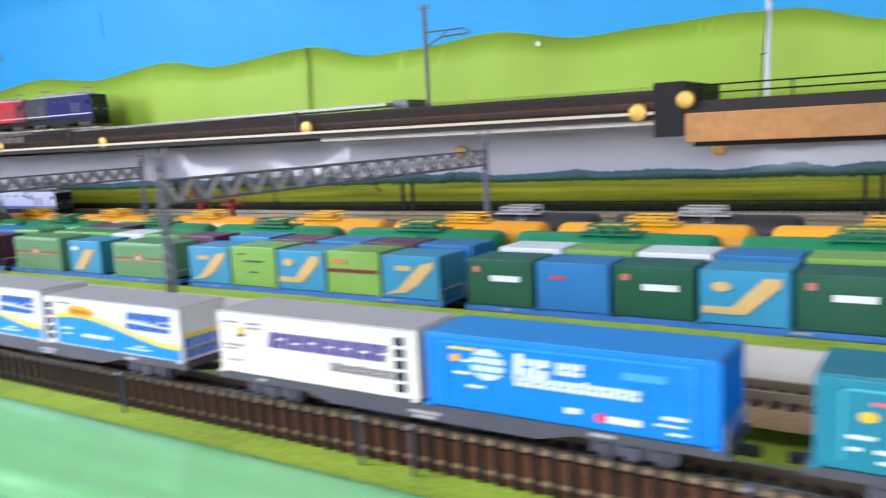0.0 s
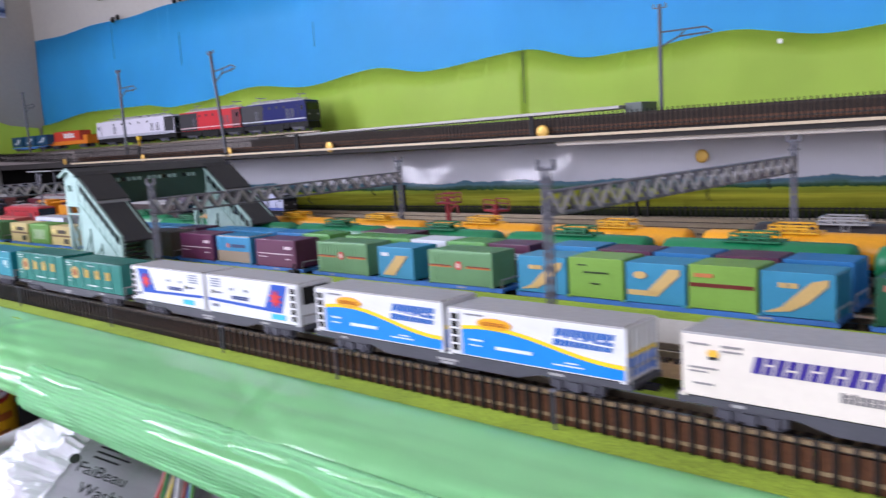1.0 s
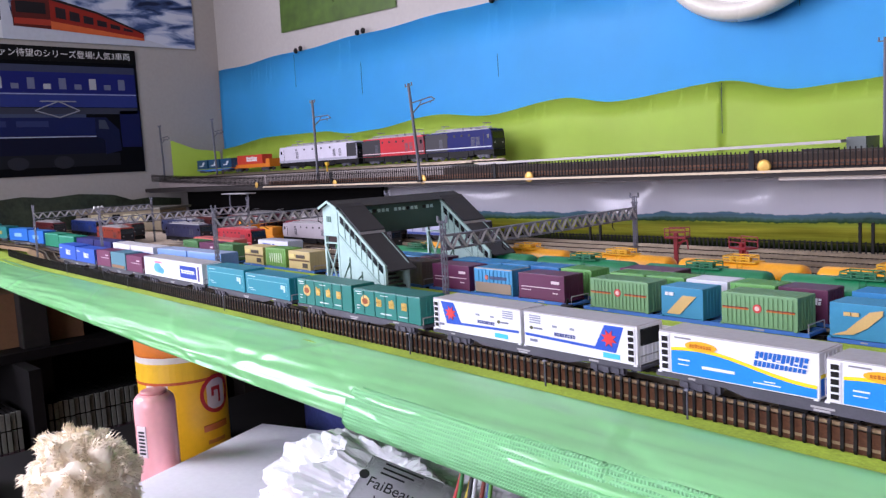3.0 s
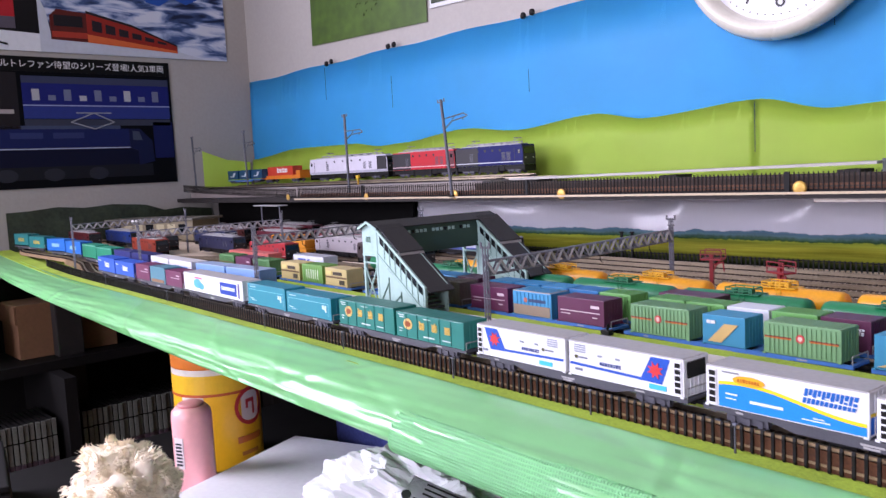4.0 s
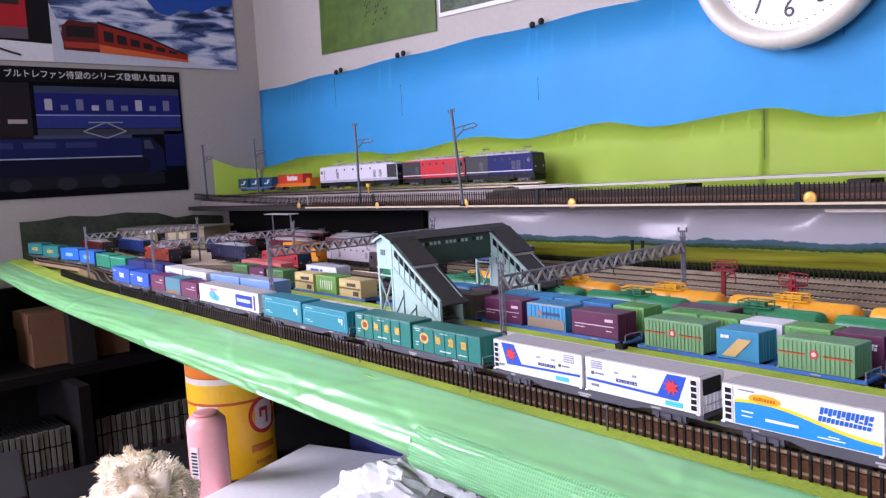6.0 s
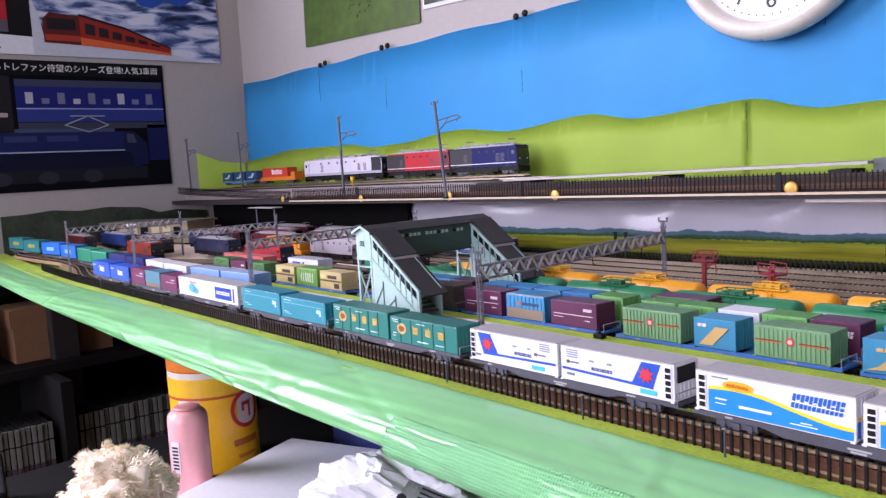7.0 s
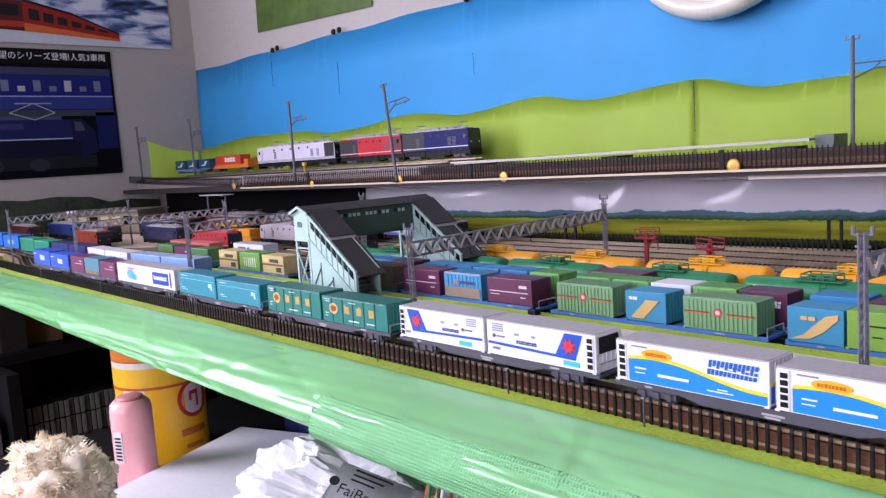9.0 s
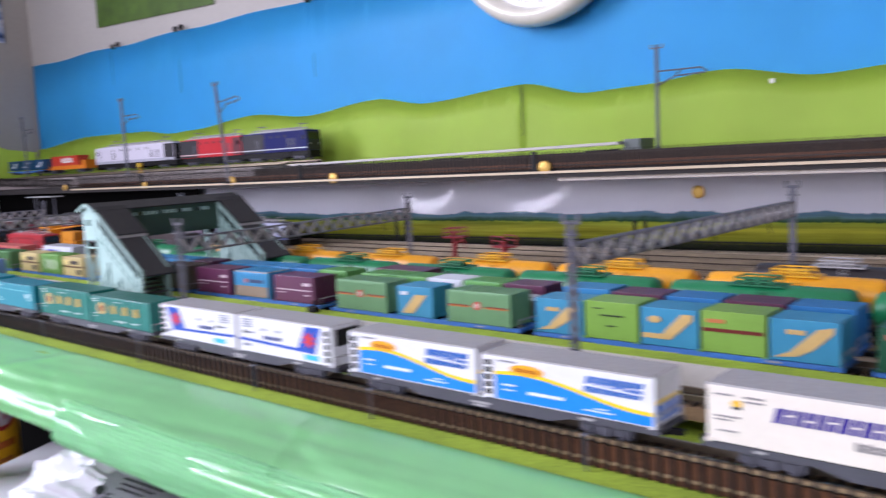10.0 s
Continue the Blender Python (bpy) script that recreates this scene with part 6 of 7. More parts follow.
SH = 0.7835
solid("shelf_track_bed", boxes((-1.60, -0.79, 0.700, 0.722, 0.7816, 0.7830)), PALEBED, "pale track bed on the upper shelf", "track", "structure")
track([(-0.83, 0.711, SH + 0.0035), (-1.1, 0.711, SH + 0.0035), (-1.6, 0.711, SH + 0.0035)], "shelf track beneath the parked locomotives", group="shelf tracks")
track([(-0.83, 0.650, SH + 0.0017), (-1.1, 0.650, SH + 0.0017), (-1.6, 0.650, SH + 0.0017)], "empty front track on the upper shelf", group="shelf tracks")
ZS = SH + 0.0045
BIG = 1.28
def shelf_thing(ob, x, s=BIG):
    ob.matrix_basis = pose(x, 0.711, ZS, 0, 0, 0)
    ob.scale = (s, s, s * 1.17)
    return ob


shelf_thing(loco("dark blue electric locomotive parked on shelf", 0.098, paint(16, 24, 92, 0.5, 0.2), roof=PALEGREY, stripe=paint(200, 204, 214), dark=((-0.995, -0.30),)), -0.898)
shelf_thing(loco("red electric locomotive with dark cab", 0.108, paint(196, 22, 34), roof=PALEGREY, stripe=paint(220, 190, 190), cab=paint(96, 26, 36), dark=((-0.995, -0.38),)), -1.032)
shelf_thing(loco("silver-white electric locomotive with grey cab end", 0.168, paint(214, 210, 222), lower=paint(176, 176, 188), roof=PALEGREY, dark=((0.76, 0.985),)), -1.222)
oc = thing("flat_wagon", "orange flat wagon parked behind the locomotives", "wagon", "shelf wagons")
part("deck", boxes((-0.056, 0.056, -0.0085, 0.0085, 0.005, 0.0095), (-0.056, -0.046, -0.0088, 0.0088, 0.0095, 0.0150), (0.046, 0.056, -0.0088, 0.0088, 0.0095, 0.0150)), paint(228, 128, 30), oc)
for s in (-0.038, 0.038):
    bogie_parts(oc, s)
shelf_thing(oc, -1.432, 1.2)
rc = plain_box("red-orange container with white letter shapes", (206, 66, 44), 0.072, [((240, 236, 236), glyphs(-0.008, 0.022, 0.0055, 0.0115, 4, 77))], 0.0150)
rc.matrix_basis = pose(-1.432, 0.711, ZS + 0.0115, 0, 0, 0)
rc.scale = (1.2, 1.2, 1.2)
for k in range(3):
    bc = plain_box("dark teal container with white angled mark", (20, 74, 112), 0.040, [((226, 232, 238), [[(-0.010, 0.0045), (0.004, 0.0045), (0.012, 0.0125), (0.004, 0.0125), (0.000, 0.0065), (-0.010, 0.0065)]])], 0.0168)
    bc.matrix_basis = pose(-1.593 + 0.046 * k, 0.700, ZS + 0.010, 0, 0, 0)
bw = copy_thing(BLUE_WAGON, pose(-1.552, 0.700, ZS + 0.002, 0, 0, 0))
solid("box_lid", prisms("y", 0.655, 0.695, [(-0.82, 0.7800), (-0.395, 0.7840), (-0.395, 0.7865), (-0.82, 0.7825)]), paint(186, 180, 174), "long pale grey board lying on shelf blocks", "board")
for bxx in (-0.79, -0.60, -0.42):
    solid("support_block", boxes((bxx - 0.01, bxx + 0.01, 0.66, 0.69, 0.7667, 0.7799)), DARKWOOD, "small dark block under the pale board", "block", group="support blocks")
solid("grey_block", boxes((-0.394, -0.378, 0.664, 0.696, 0.7668, 0.7885), bevel=0.0006), paint(96, 104, 100), "small grey-green block at the lid's end", "block")
solid("green_strip", boxes((-0.378, -0.145, 0.600, 0.640, 0.7668, 0.7715)), mat("dull_green_strip", srgb(74, 104, 72), 0.8, var=0.2, scale=40), "dull green scenery strip on the shelf", "strip", "structure")
sig = thing("signal_post", "tiny yellow trackside device on the shelf", "signal", m=pose(-1.10, 0.632, 0.7816, 0, 0, 0))
part("stem", rods(((0, 0, 0), (0, 0, 0.009), 0.0014)), paint(206, 160, 30), sig)
part("head", boxes((-0.003, 0.003, -0.002, 0.002, 0.009, 0.014), bevel=0.0005), paint(226, 186, 40), sig)

# ---- far yard: stored locomotives and coaches ----
FAR = (
    ("orange-red diesel locomotive in the far yard", (196, 74, 44), 0.10, -1.27, 0.385), ("blue electric locomotive in the far yard", (34, 70, 158), 0.13, -1.46, 0.420),
    ("dark red locomotive by the far curve", (120, 30, 38), 0.12, -1.50, 0.372), ("dark navy electric locomotive in storage", (40, 44, 84), 0.12, -1.19, 0.455), ("white coach-like locomotive with grey roof", (214, 206, 210), 0.13, -0.955, 0.505),
    ("maroon electric locomotive with silver roof", (126, 40, 58), 0.13, -1.16, 0.535), ("lilac-grey electric locomotive in storage", (150, 136, 156), 0.13, -0.94, 0.575), ("deep red locomotive beside the depot", (140, 36, 48), 0.13, -1.25, 0.590),
    ("brown-red locomotive stored in a row", (110, 44, 44), 0.13, -1.33, 0.545), ("grey and red locomotive stored in a row", (134, 90, 96), 0.13, -1.08, 0.585), ("dark brown boxy electric locomotive stored", (64, 46, 44), 0.12, -0.82, 0.470),
    ("crimson locomotive with pale roof in storage", (150, 40, 56), 0.12, -1.02, 0.548), ("slate blue locomotive in the far yard", (60, 74, 124), 0.12, -1.30, 0.500), ("rust-red locomotive near the far curve", (150, 64, 50), 0.10, -1.335, 0.428),
    ("pink-grey locomotive parked by the dark panel", (170, 130, 140), 0.13, -1.12, 0.622), ("wine-red locomotive parked by the dark panel", (112, 36, 50), 0.13, -1.27, 0.630), ("violet-grey locomotive parked beside the panorama", (120, 104, 130), 0.12, -0.875, 0.618),
)
for label, rgb, L, x, y in FAR:
    # colours scaled to 0.8: the far yard's shade is put into the paint
    lo = loco(label, L, paint(*[int(c * 0.8) for c in rgb]), roof=PALEGREY, group="stored locomotives")
    lo.matrix_basis = pose(x, y, RAIL_TOP + rise(x) * 0.6, 0, 0, TURN)
rm = loco("red switcher with white letter shapes", 0.095, paint(178, 40, 48), roof=paint(190, 90, 96), stripe=paint(236, 226, 226), group="stored locomotives")
rm.matrix_basis = pose(-1.005, 0.430, RAIL_TOP, 0, 0, TURN)
tn = plain_box("salmon pink flat-topped rail car", (206, 106, 98), 0.105, [], 0.0150)
tn.matrix_basis = pose(-0.985, 0.392, RAIL_TOP + 0.003, 0, 0, TURN)
plow = thing("track_machine", "yellow track maintenance machine with lattice boom", "machine", m=pose(-1.075, 0.500, RAIL_TOP, 0, 0, TURN))
OCH = paint(232, 150, 24)
part("chassis", boxes((-0.05, 0.05, -0.008, 0.008, 0.004, 0.009), bevel=0.0006), OCH, plow)
part("cab", boxes((-0.045, -0.018, -0.0085, 0.0085, 0.009, 0.026), bevel=0.001), OCH, plow)
part("cab_glass", boxes((-0.041, -0.022, -0.0090, -0.0084, 0.017, 0.023)), WINDOW, plow)
part("engine_hood", boxes((0.012, 0.046, -0.0075, 0.0075, 0.009, 0.020), bevel=0.001), OCH, plow)
part("boom", rods(((-0.016, -0.004, 0.022), (0.045, -0.004, 0.027), 0.0009), ((-0.016, 0.004, 0.022), (0.045, 0.004, 0.027), 0.0009), *[((-0.012 + 0.012 * k, -0.004, 0.0225 + 0.001 * k), (-0.006 + 0.012 * k, 0.004, 0.023 + 0.001 * k), 0.0006) for k in range(5)]), OCH, plow)
for s in (-0.034, 0.034):
    bogie_parts(plow, s)

# a second parked train far back, half behind the footbridge
back = loco("pale grey and blue electric locomotive far back", 0.13, paint(176, 180, 204), lower=paint(70, 90, 160), roof=GREY, stripe=paint(70, 90, 160), group="stored locomotives")
back.matrix_basis = on_row(-0.80, 0.530, RAIL_TOP)

station = thing("station_building", "beige station building with dark openings", "building", m=pose(-1.525, 0.515, 0.700, 0, 0, 20))
BEIGE_WALL = paint(150, 138, 112)
part("wall", boxes((-0.10, 0.10, -0.03, 0.03, 0, 0.034)), BEIGE_WALL, station)
part("roof", boxes((-0.106, 0.106, -0.036, 0.036, 0.034, 0.038), bevel=0.0008), paint(120, 116, 104), station)
for k in range(7):
    part("window", boxes((-0.088 + 0.026 * k, -0.070 + 0.026 * k, -0.0306, -0.0298, 0.014, 0.028)), paint(206, 196, 160) if k % 3 else WINDOW, station)
canopy = thing("platform_canopy", "pale platform roof on slim posts", "canopy", m=pose(-1.235, 0.562, 0.695, 0, 0, TURN))
part("roof", boxes((-0.040, 0.040, -0.009, 0.009, 0.060, 0.0615), bevel=0.0006), PALEGREY, canopy)
for x in (-0.03, 0.03):
    part("post", rods(((x, 0, 0), (x, 0, 0.060), 0.0010)), STEEL, canopy)
for x in (-0.645, -0.632):
    tp = thing("timber_post", "small dark post by the panorama", "post", "timber posts", pose(x, 0.640, 0.690, 0, 0, 0))
    part("shaft", boxes((-0.0011, 0.0011, -0.0011, 0.0011, 0, 0.031)), BLACK, tp)
    part("cap", boxes((-0.0016, 0.0016, -0.0016, 0.0016, 0.031, 0.0325)), BLACK, tp)
for x in (-0.375, -0.365, -0.02, -0.01):
    tp = thing("timber_post", "small dark post by the panorama", "post", "timber posts", pose(x, 0.642, 0.690, 0, 0, 0))
    part("shaft", boxes((-0.0011, 0.0011, -0.0011, 0.0011, 0, 0.028)), BLACK, tp)
sw_motor = thing("point_motor", "little dark point motor on the grass", "motor", m=on_row(-0.402, 0.2625, 0.7010))
part("housing", boxes((-0.003, 0.003, -0.0022, 0.0022, 0, 0.003), bevel=0.0004), BLACK, sw_motor)
part("lever", rods(((0, 0, 0.003), (0.0008, 0, 0.0062), 0.0007)), BLACK, sw_motor)

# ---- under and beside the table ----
# added enclosure that keeps the space under the table dark
under = thing("open_cabinet", "near-black added enclosure for the shade under the table", "cabinet")
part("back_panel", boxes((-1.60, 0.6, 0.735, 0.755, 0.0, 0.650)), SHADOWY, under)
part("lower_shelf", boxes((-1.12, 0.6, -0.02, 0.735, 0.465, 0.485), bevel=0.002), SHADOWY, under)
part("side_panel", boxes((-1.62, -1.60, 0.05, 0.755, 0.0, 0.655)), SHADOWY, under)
navy = solid("navy_cloth", boxes((-0.90, -0.45, 0.43, 0.46, 0.486, 0.62), bevel=0.012), mat("navy_cloth", srgb(70, 80, 150), 0.9, var=0.25, scale=30, bump=0.001), "folded navy cloth under the table", "cloth")

can = thing("canister", "tall yellow canister with orange top", "canister", m=pose(-0.970, 0.325, 0.4852, 0, 0, 42))
can.scale = (0.98, 0.98, 1.0)
YEL = mat("yellow_label", srgb(246, 186, 20), 0.35, var=0.05, scale=20)
part("barrel", lathe([(0.045, 0), (0.0475, 0.003), (0.0475, 0.100), (0.0470, 0.107)], 48), YEL, can, smooth=True)
part("white_band", lathe([(0.0478, 0.1065), (0.0478, 0.113)], 48), paint(238, 226, 214), can)
part("yellow_collar", lathe([(0.0480, 0.0865), (0.0480, 0.1065)], 48), paint(250, 196, 24), can)
part("lid", lathe([(0.0475, 0.113), (0.0480, 0.115), (0.0480, 0.140), (0.045, 0.144), (0.0001, 0.145)], 48), paint(240, 132, 40), can, "orange lid", smooth=True)
part("red_band", lathe([(0.0481, 0.0835), (0.0481, 0.0865)], 48), paint(206, 90, 40), can)
def on_barrel(a0, a1, z0, z1, material, name, r=0.0482, n=8):
    bm = bmesh.new()
    prev = None
    for k in range(n + 1):
        a = radians(a0 + (a1 - a0) * k / n)
        col = [bm.verts.new((rr * math.cos(a), rr * math.sin(a), z)) for rr, z in ((r - 0.0008, z0), (r, z0), (r, z1), (r - 0.0008, z1))]
        if prev:
            for j in range(4):
                bm.faces.new((prev[j], prev[(j + 1) % 4], col[(j + 1) % 4], col[j]))
        prev = col
    return part(name, bm, material, can)


on_barrel(-118, -86, 0.030, 0.0835, paint(240, 228, 214), "white_label")
on_barrel(-96, -84, 0.046, 0.072, paint(70, 64, 60), "barcode", 0.0486)
ring = bmesh.new()
for r0, r1 in ((0.80, 1.0),):
    loops = []
    for q, rad in ((r0, 0.0487), (r1, 0.0487), (r1, 0.0478), (r0, 0.0478)):
        loops.append([ring.verts.new((rad * math.cos(radians(-22 + 25 * q * math.cos(k * math.tau / 40))), rad * math.sin(radians(-22 + 25 * q * math.cos(k * math.tau / 40))), 0.067 + 0.021 * q * math.sin(k * math.tau / 40))) for k in range(40)])
    for j in range(4):
        for k in range(40):
            ring.faces.new((loops[j][k], loops[j][(k + 1) % 40], loops[(j + 1) % 4][(k + 1) % 40], loops[(j + 1) % 4][k]))
part("red_ring", ring, paint(206, 50, 40), can)
on_barrel(-37, -7, 0.051, 0.083, paint(244, 226, 214), "badge", 0.0484)
on_barrel(-30, -16, 0.071, 0.075, paint(206, 50, 40), "badge_glyph", 0.0489)
on_barrel(-20, -16, 0.057, 0.073, paint(206, 50, 40), "badge_glyph", 0.0489)
on_barrel(-31, -27, 0.065, 0.075, paint(206, 50, 40), "badge_glyph", 0.0489)
on_barrel(-45, -5, 0.028, 0.035, paint(214, 110, 40), "orange_bar", 0.0485)
on_barrel(-40, -12, 0.014, 0.018, paint(214, 130, 60), "orange_bar", 0.0485)

pink = thing("plastic_bottle", "translucent pink plastic bottle with barcode", "bottle", m=pose(-0.874, 0.2505, 0.4852, 0, 0, 0))
PINK = mat("pink_plastic", srgb(250, 178, 178), 0.3, var=0.05, scale=20, coat=0.2)
part("body", lathe([(0.017, 0), (0.0192, 0.003), (0.0192, 0.087), (0.0183, 0.093), (0.0150, 0.0968), (0.0110, 0.0975)], 40), PINK, pink, smooth=True)
part("cap", lathe([(0.0125, 0.0975), (0.0125, 0.0996), (0.011, 0.1004), (0.0001, 0.1006)], 24), paint(226, 150, 150), pink, smooth=True)
tagk = part("label", boxes((-0.0050, 0.0050, -0.0197, -0.0180, 0.040, 0.070)), paint(240, 226, 226), pink)
tagk.matrix_basis = pose(0, 0, 0, 0, 0, 22)
for k in range(7):
    part("barcode_bar", boxes((-0.0036, 0.0036, -0.0200, -0.0196, 0.043 + 0.0034 * k, 0.0448 + 0.0034 * k)), INK, tagk)

WOOL = mat("cream_wool", srgb(255, 243, 220), 0.95, var=0.08, scale=60)
duster = thing("wool_duster", "cream fluffy wool duster lying on the shelf", "duster", m=pose(-0.763, 0.143, 0.560, 0, 0, 0))
rw = random.Random(12)
fl = bmesh.new()
tufts = []
for k in range(420):
    v = Vector((rw.gauss(0, 1), rw.gauss(0, 1), rw.gauss(0, 1))).normalized()
    tufts.append((v, Vector((rw.uniform(-1, 1), rw.uniform(-1, 1), rw.uniform(-1, 1))) * 0.48))
for k in range(14000):
    c, lean = tufts[k % 420]
    v = (c + Vector((rw.gauss(0, 1), rw.gauss(0, 1), rw.gauss(0, 1))) * 0.055).normalized()
    r0 = 0.034 + 0.013 * noise.noise(c * 3.1) + 0.005 * noise.noise(c * 8)
    p = Vector((v.x * r0 * 1.25, v.y * r0, v.z * r0 * 0.95))
    d = (v + lean + Vector((rw.uniform(-1, 1), rw.uniform(-1, 1), rw.uniform(-1, 1))) * 0.25).normalized()
    ln = rw.uniform(0.0034, 0.0060)
    bend = p + d * ln * 0.6
    tip = bend + (d + Vector((0, 0, -0.5)) + lean).normalized() * ln * 0.5
    side = v.cross(Vector((rw.random(), rw.random(), rw.random()))).normalized() * 0.0005
    vs = [fl.verts.new(q) for q in (p - side, p + side, bend + side, bend - side, tip)]
    fl.faces.new((vs[0], vs[1], vs[2], vs[3])), fl.faces.new((vs[3], vs[2], vs[4]))
part("fleece", fl, WOOL, duster)
core = bmesh.new()
bmesh.ops.create_icosphere(core, subdivisions=4, radius=1.0)
for v in core.verts:
    r0 = 0.034 + 0.013 * noise.noise(v.co * 3.1) + 0.005 * noise.noise(v.co * 8)
    v.co = Vector((v.co.x * r0 * 1.25, v.co.y * r0, v.co.z * r0 * 0.95))
part("core", core, WOOL, duster, smooth=True)
part("handle", rods(((-0.03, 0.01, 0.005), (-0.058, 0.025, 0.018), 0.003)), paint(150, 120, 70), duster)
part("teal_tip", boxes((0.026, 0.040, -0.034, -0.022, -0.046, -0.010), bevel=0.002), paint(30, 104, 120), duster)

boards = thing("foam_board_stack", "stack of white foam boards under the table", "boards", m=pose(-0.70, 0.235, 0.4852, 0, 0, 20))
FOAM = mat("white_foam", srgb(236, 234, 238), 0.6, var=0.05, scale=20)
for k in range(4):
    part("board", boxes((-0.145 + 0.006 * k, 0.25 - 0.003 * k, -0.16 + 0.012 * k, 0.19, 0.0085 * k, 0.0085 * k + 0.0080), bevel=0.0008), FOAM, boards)

bag = thing("plastic_bag", "crumpled white shopping bag with dark print", "bag", m=pose(-0.506, 0.248, 0.5195, 0, 0, 12))
BAGM = mat("bag_film", srgb(214, 212, 218), 0.35, var=0.05, scale=20, bump=0.0018, fine=90)
bg = bmesh.new()
bmesh.ops.create_icosphere(bg, subdivisions=6, radius=1.0)
for v in bg.verts:
    c = v.co.copy()
    n1 = noise.noise(c * 1.5 + Vector((3, 1, 2)))
    n2 = abs(noise.noise(c * 2.6 + Vector((7, 5, 1)))) + 0.34 * abs(noise.noise(c * 6.0 + Vector((2, 9, 4)))) + 0.16 * abs(noise.noise(c * 13.0 + Vector((1, 4, 8))))
    r = 1.0 + 0.25 * n1 - 0.34 * n2
    v.co = Vector((c.x * 0.105 * r, c.y * 0.062 * r, max(0.0, c.z * 0.062 * r + 0.045)))
part("film", bg, BAGM, bag)
PRINT = paint(46, 44, 50)
face = part("printed_face", paper_sheet(-0.045, 0.050, lambda x: 0.040, lambda x: -0.045, 0.0, 20, 0.006), BAGM, bag, "flat printed side of the bag", smooth=True)
face.matrix_basis = pose(0.046, -0.060, 0.078, -54, 0, 42) @ pose(0, 0, 0, 0, 32, 0) @ Matrix.Scale(0.72, 4)
for txt, size, x, z in (("FaiBeau", 0.0125, -0.036, 0.010), ("Washi", 0.0125, -0.026, -0.004), ("al Audio", 0.0135, -0.036, -0.019)):
    lettering(txt, size, pose(x, -0.0085, z, 90, 0, 0), PRINT, face)
for k in range(3):
    part("text_bar", boxes((-0.030, -0.010 + 0.006 * k, -0.0088, -0.0084, 0.0235 + 0.0044 * k, 0.0250 + 0.0044 * k)), PRINT, face)
part("round_mark", lathe([(0.0040, 0), (0.0040, 0.0005)], 16), PRINT, face).matrix_basis = pose(-0.041, -0.0084, 0.018, 90, 0, 0)

def cord_of(name, pts, r, material, parent):
    """A round cord along a path, as one mesh."""
    cu = bpy.data.curves.new(name, "CURVE")
    cu.dimensions, cu.bevel_depth, cu.bevel_resolution = "3D", r, 2
    sp = cu.splines.new("POLY")
    sp.points.add(len(pts) - 1)
    for q, p in zip(sp.points, pts):
        q.co = (*p, 1)
    tmp = bpy.data.objects.new(name, cu)
    scene.collection.objects.link(tmp)
    me = bpy.data.meshes.new_from_object(tmp.evaluated_get(bpy.context.evaluated_depsgraph_get()))
    bpy.data.objects.remove(tmp)
    me.materials.clear()
    me.materials.append(material)
    ob = new(name, me)
    ob.parent = parent
    return ob


wires = thing("cable_bundle", "bundle of coloured wires beside the bag", "cables", m=pose(-0.405, 0.215, 0.575, 0, 0, 0))
for k, rgb in enumerate(((200, 40, 40), (40, 130, 60), (230, 200, 60), (30, 30, 34), (220, 220, 224), (150, 60, 40), (40, 80, 160), (90, 160, 60))):
    rr = random.Random(k)
    p = [Vector((0.003 * k - 0.012, 0.01 * rr.random(), 0.07)), Vector((0.004 * k - 0.014, -0.01, 0.03)), Vector((0.007 * k - 0.024, -0.015 - 0.02 * rr.random(), 0.0)), Vector((0.012 * k - 0.04, -0.03, -0.05))]
    c = curve_points(p, 6)
    cord_of("wire", c, 0.0011, paint(*rgb), wires)
part("tie", rods(((-0.02, -0.02, 0.012), (0.025, -0.026, 0.008), 0.0022), seg=8), paint(230, 230, 234), wires)

# left of the table: box, racks, small clutter
cb = thing("cardboard_box", "brown cardboard box standing on a shelf", "box", m=pose(-1.49, 0.31, 0.535, 0, 0, 0))
part("carton", boxes((-0.10, -0.012, -0.05, 0.10, 0.0, 0.085), bevel=0.001), CARD, cb)
part("flap", boxes((-0.10, -0.012, -0.053, -0.0505, 0.055, 0.084)), CARD, cb)
rack_shelf = thing("wall_rack", "dark wall rack with slatted magazine rows", "rack", m=pose(0, 0, 0, 0, 0, 0))
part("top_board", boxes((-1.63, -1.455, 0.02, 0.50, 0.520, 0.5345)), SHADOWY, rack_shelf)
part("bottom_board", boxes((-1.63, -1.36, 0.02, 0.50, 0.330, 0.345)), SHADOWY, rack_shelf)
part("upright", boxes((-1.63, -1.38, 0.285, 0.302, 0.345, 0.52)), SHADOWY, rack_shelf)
PALE_SPINE = mat("pale_case_spine", srgb(104, 106, 98), 0.5, var=0.25, scale=40)
case = thing("plastic_case", "clear plastic case with grey spine", "case", "stored cases", pose(-1.50, 0.312, 0.3452, 0, 0, 0))
part("spine", boxes((0.097, 0.1002, 0.0, 0.0058, 0.058, 0.088), (0.097, 0.1002, 0.0, 0.0058, 0.0905, 0.115), bevel=0.0004), PALE_SPINE, case)
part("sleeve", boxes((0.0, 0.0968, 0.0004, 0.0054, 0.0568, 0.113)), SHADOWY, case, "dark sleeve")
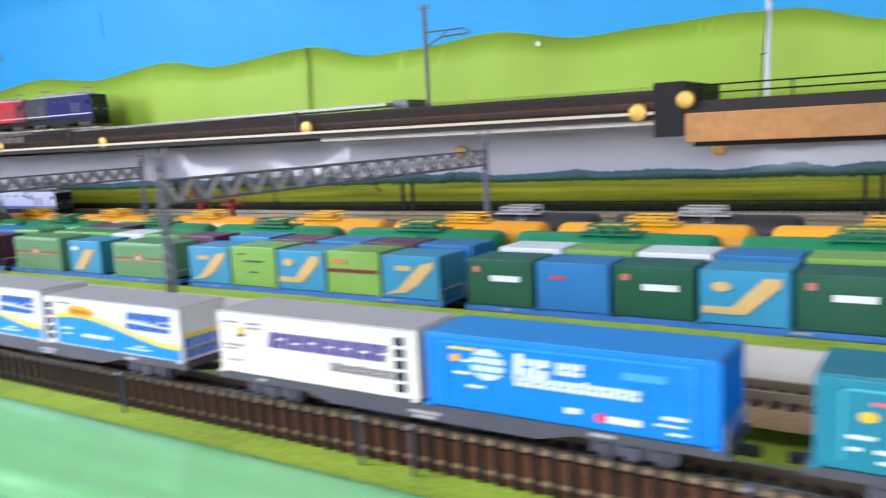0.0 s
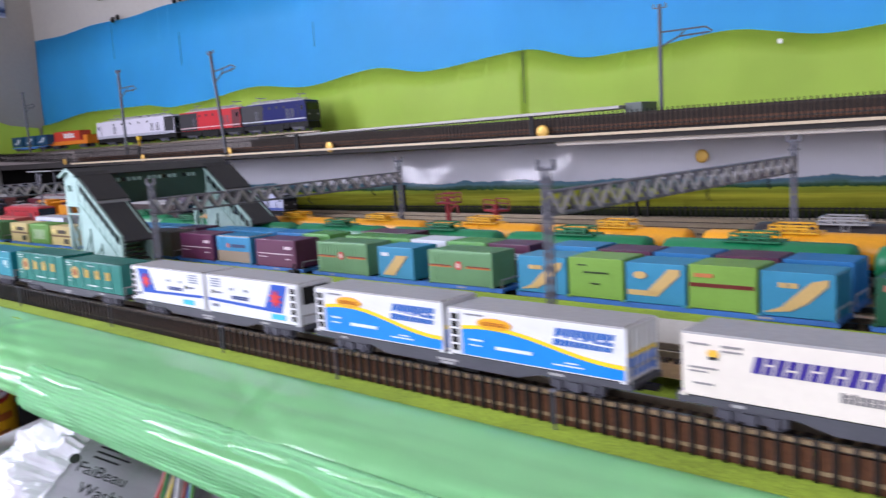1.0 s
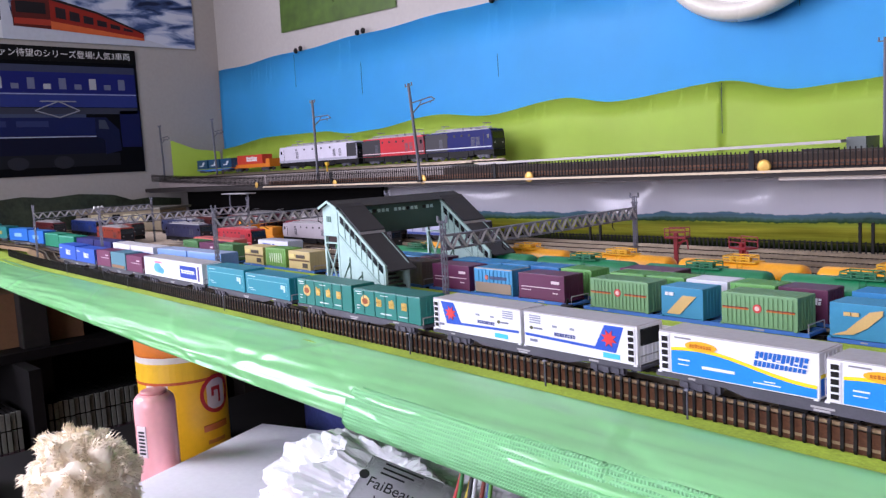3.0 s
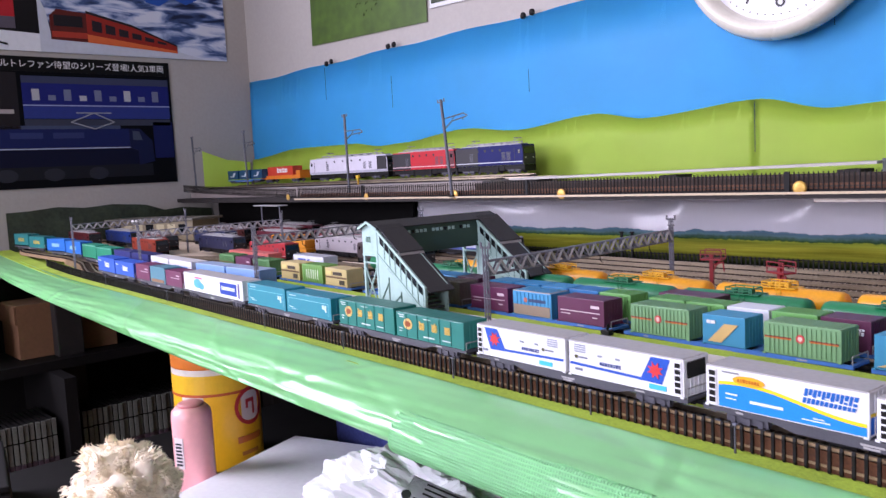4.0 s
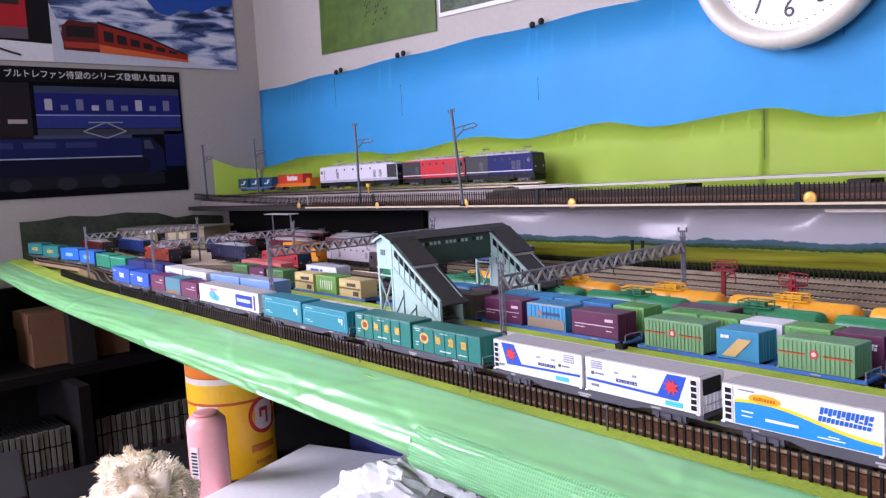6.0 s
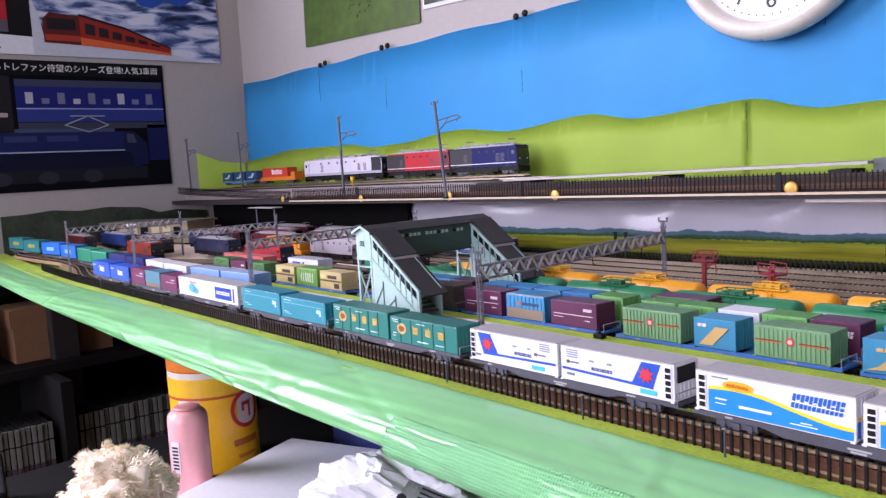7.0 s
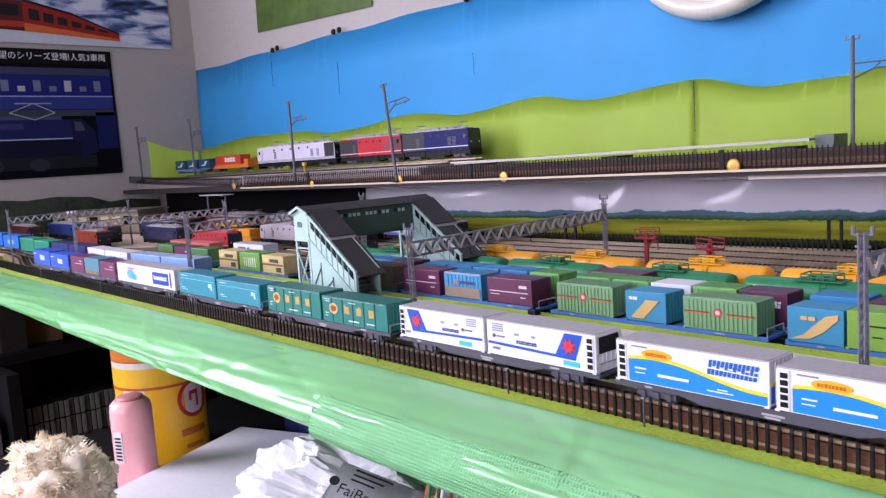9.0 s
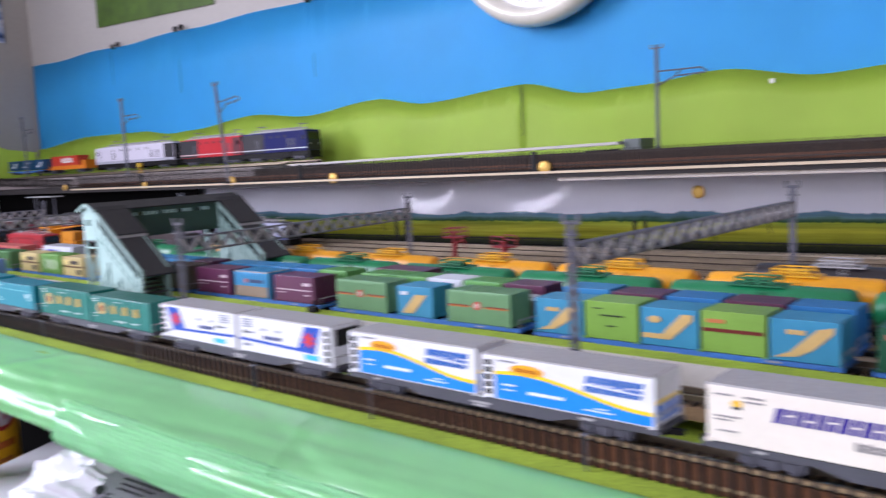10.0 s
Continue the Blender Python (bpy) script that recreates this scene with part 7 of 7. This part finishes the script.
part("base", boxes((0.0, 0.10, 0.0, 0.0058, 0.0, 0.0565), bevel=0.0006), mat("mauve_card", srgb(78, 62, 70), 0.6, var=0.2, scale=30), case)
for k in range(1, 22):
    copy_thing(case, pose(-1.50 + 0.002 * math.sin(k * 2.1), 0.312 + 0.0077 * k, 0.3452, 0, 0, 0))
for k in range(19):
    copy_thing(case, pose(-1.50 + 0.002 * math.sin(k * 1.7), 0.130 + 0.0077 * k, 0.3452, 0, 0, 0))
clearbox = thing("storage_box", "cloudy clear plastic storage box", "box", m=pose(-1.555, 0.150, 0.5352, 0, 0, 0))
CLOUD = mat("cloudy_plastic", srgb(190, 190, 190), 0.35, var=0.1, scale=30, bump=0.001)
part("tub", boxes((-0.06, 0.06, -0.07, 0.05, 0, 0.13), bevel=0.006), CLOUD, clearbox)
part("lid", boxes((-0.063, 0.063, -0.073, 0.053, 0.1302, 0.14), bevel=0.003), CLOUD, clearbox)
blk = thing("equipment_case", "black equipment case with white cable loop", "case", m=pose(-0.98, 0.06, 0.4852, 0, 0, -12))
part("shell", boxes((-0.09, 0.07, -0.05, 0.05, 0, 0.050), bevel=0.006), BLACK, blk)
part("lid_edge", boxes((-0.088, 0.068, -0.048, 0.048, 0.0505, 0.056), bevel=0.002), SHADOWY, blk)
loop = thing("white_cable", "loop of stiff white cable", "cable", m=pose(-0.93, 0.030, 0.545, 0, 0, 0))
lp = curve_points([(-0.07, 0.0, -0.01), (-0.045, 0.005, 0.03), (-0.02, 0.005, 0.05), (0.0, 0.0, 0.035), (0.012, -0.004, 0.0), (0.022, -0.01, -0.03), (0.018, -0.015, -0.05)], 8)
cord_of("cord", lp, 0.0022, paint(226, 226, 226), loop)
cap = thing("bottle_cap", "pale blue round cap on the case", "cap", m=pose(-0.955, 0.005, 0.5415, 0, 0, 0))
part("disc", lathe([(0.024, 0), (0.026, 0.004), (0.024, 0.016), (0.018, 0.020), (0.0001, 0.021)], 28), paint(120, 168, 214), cap, smooth=True)
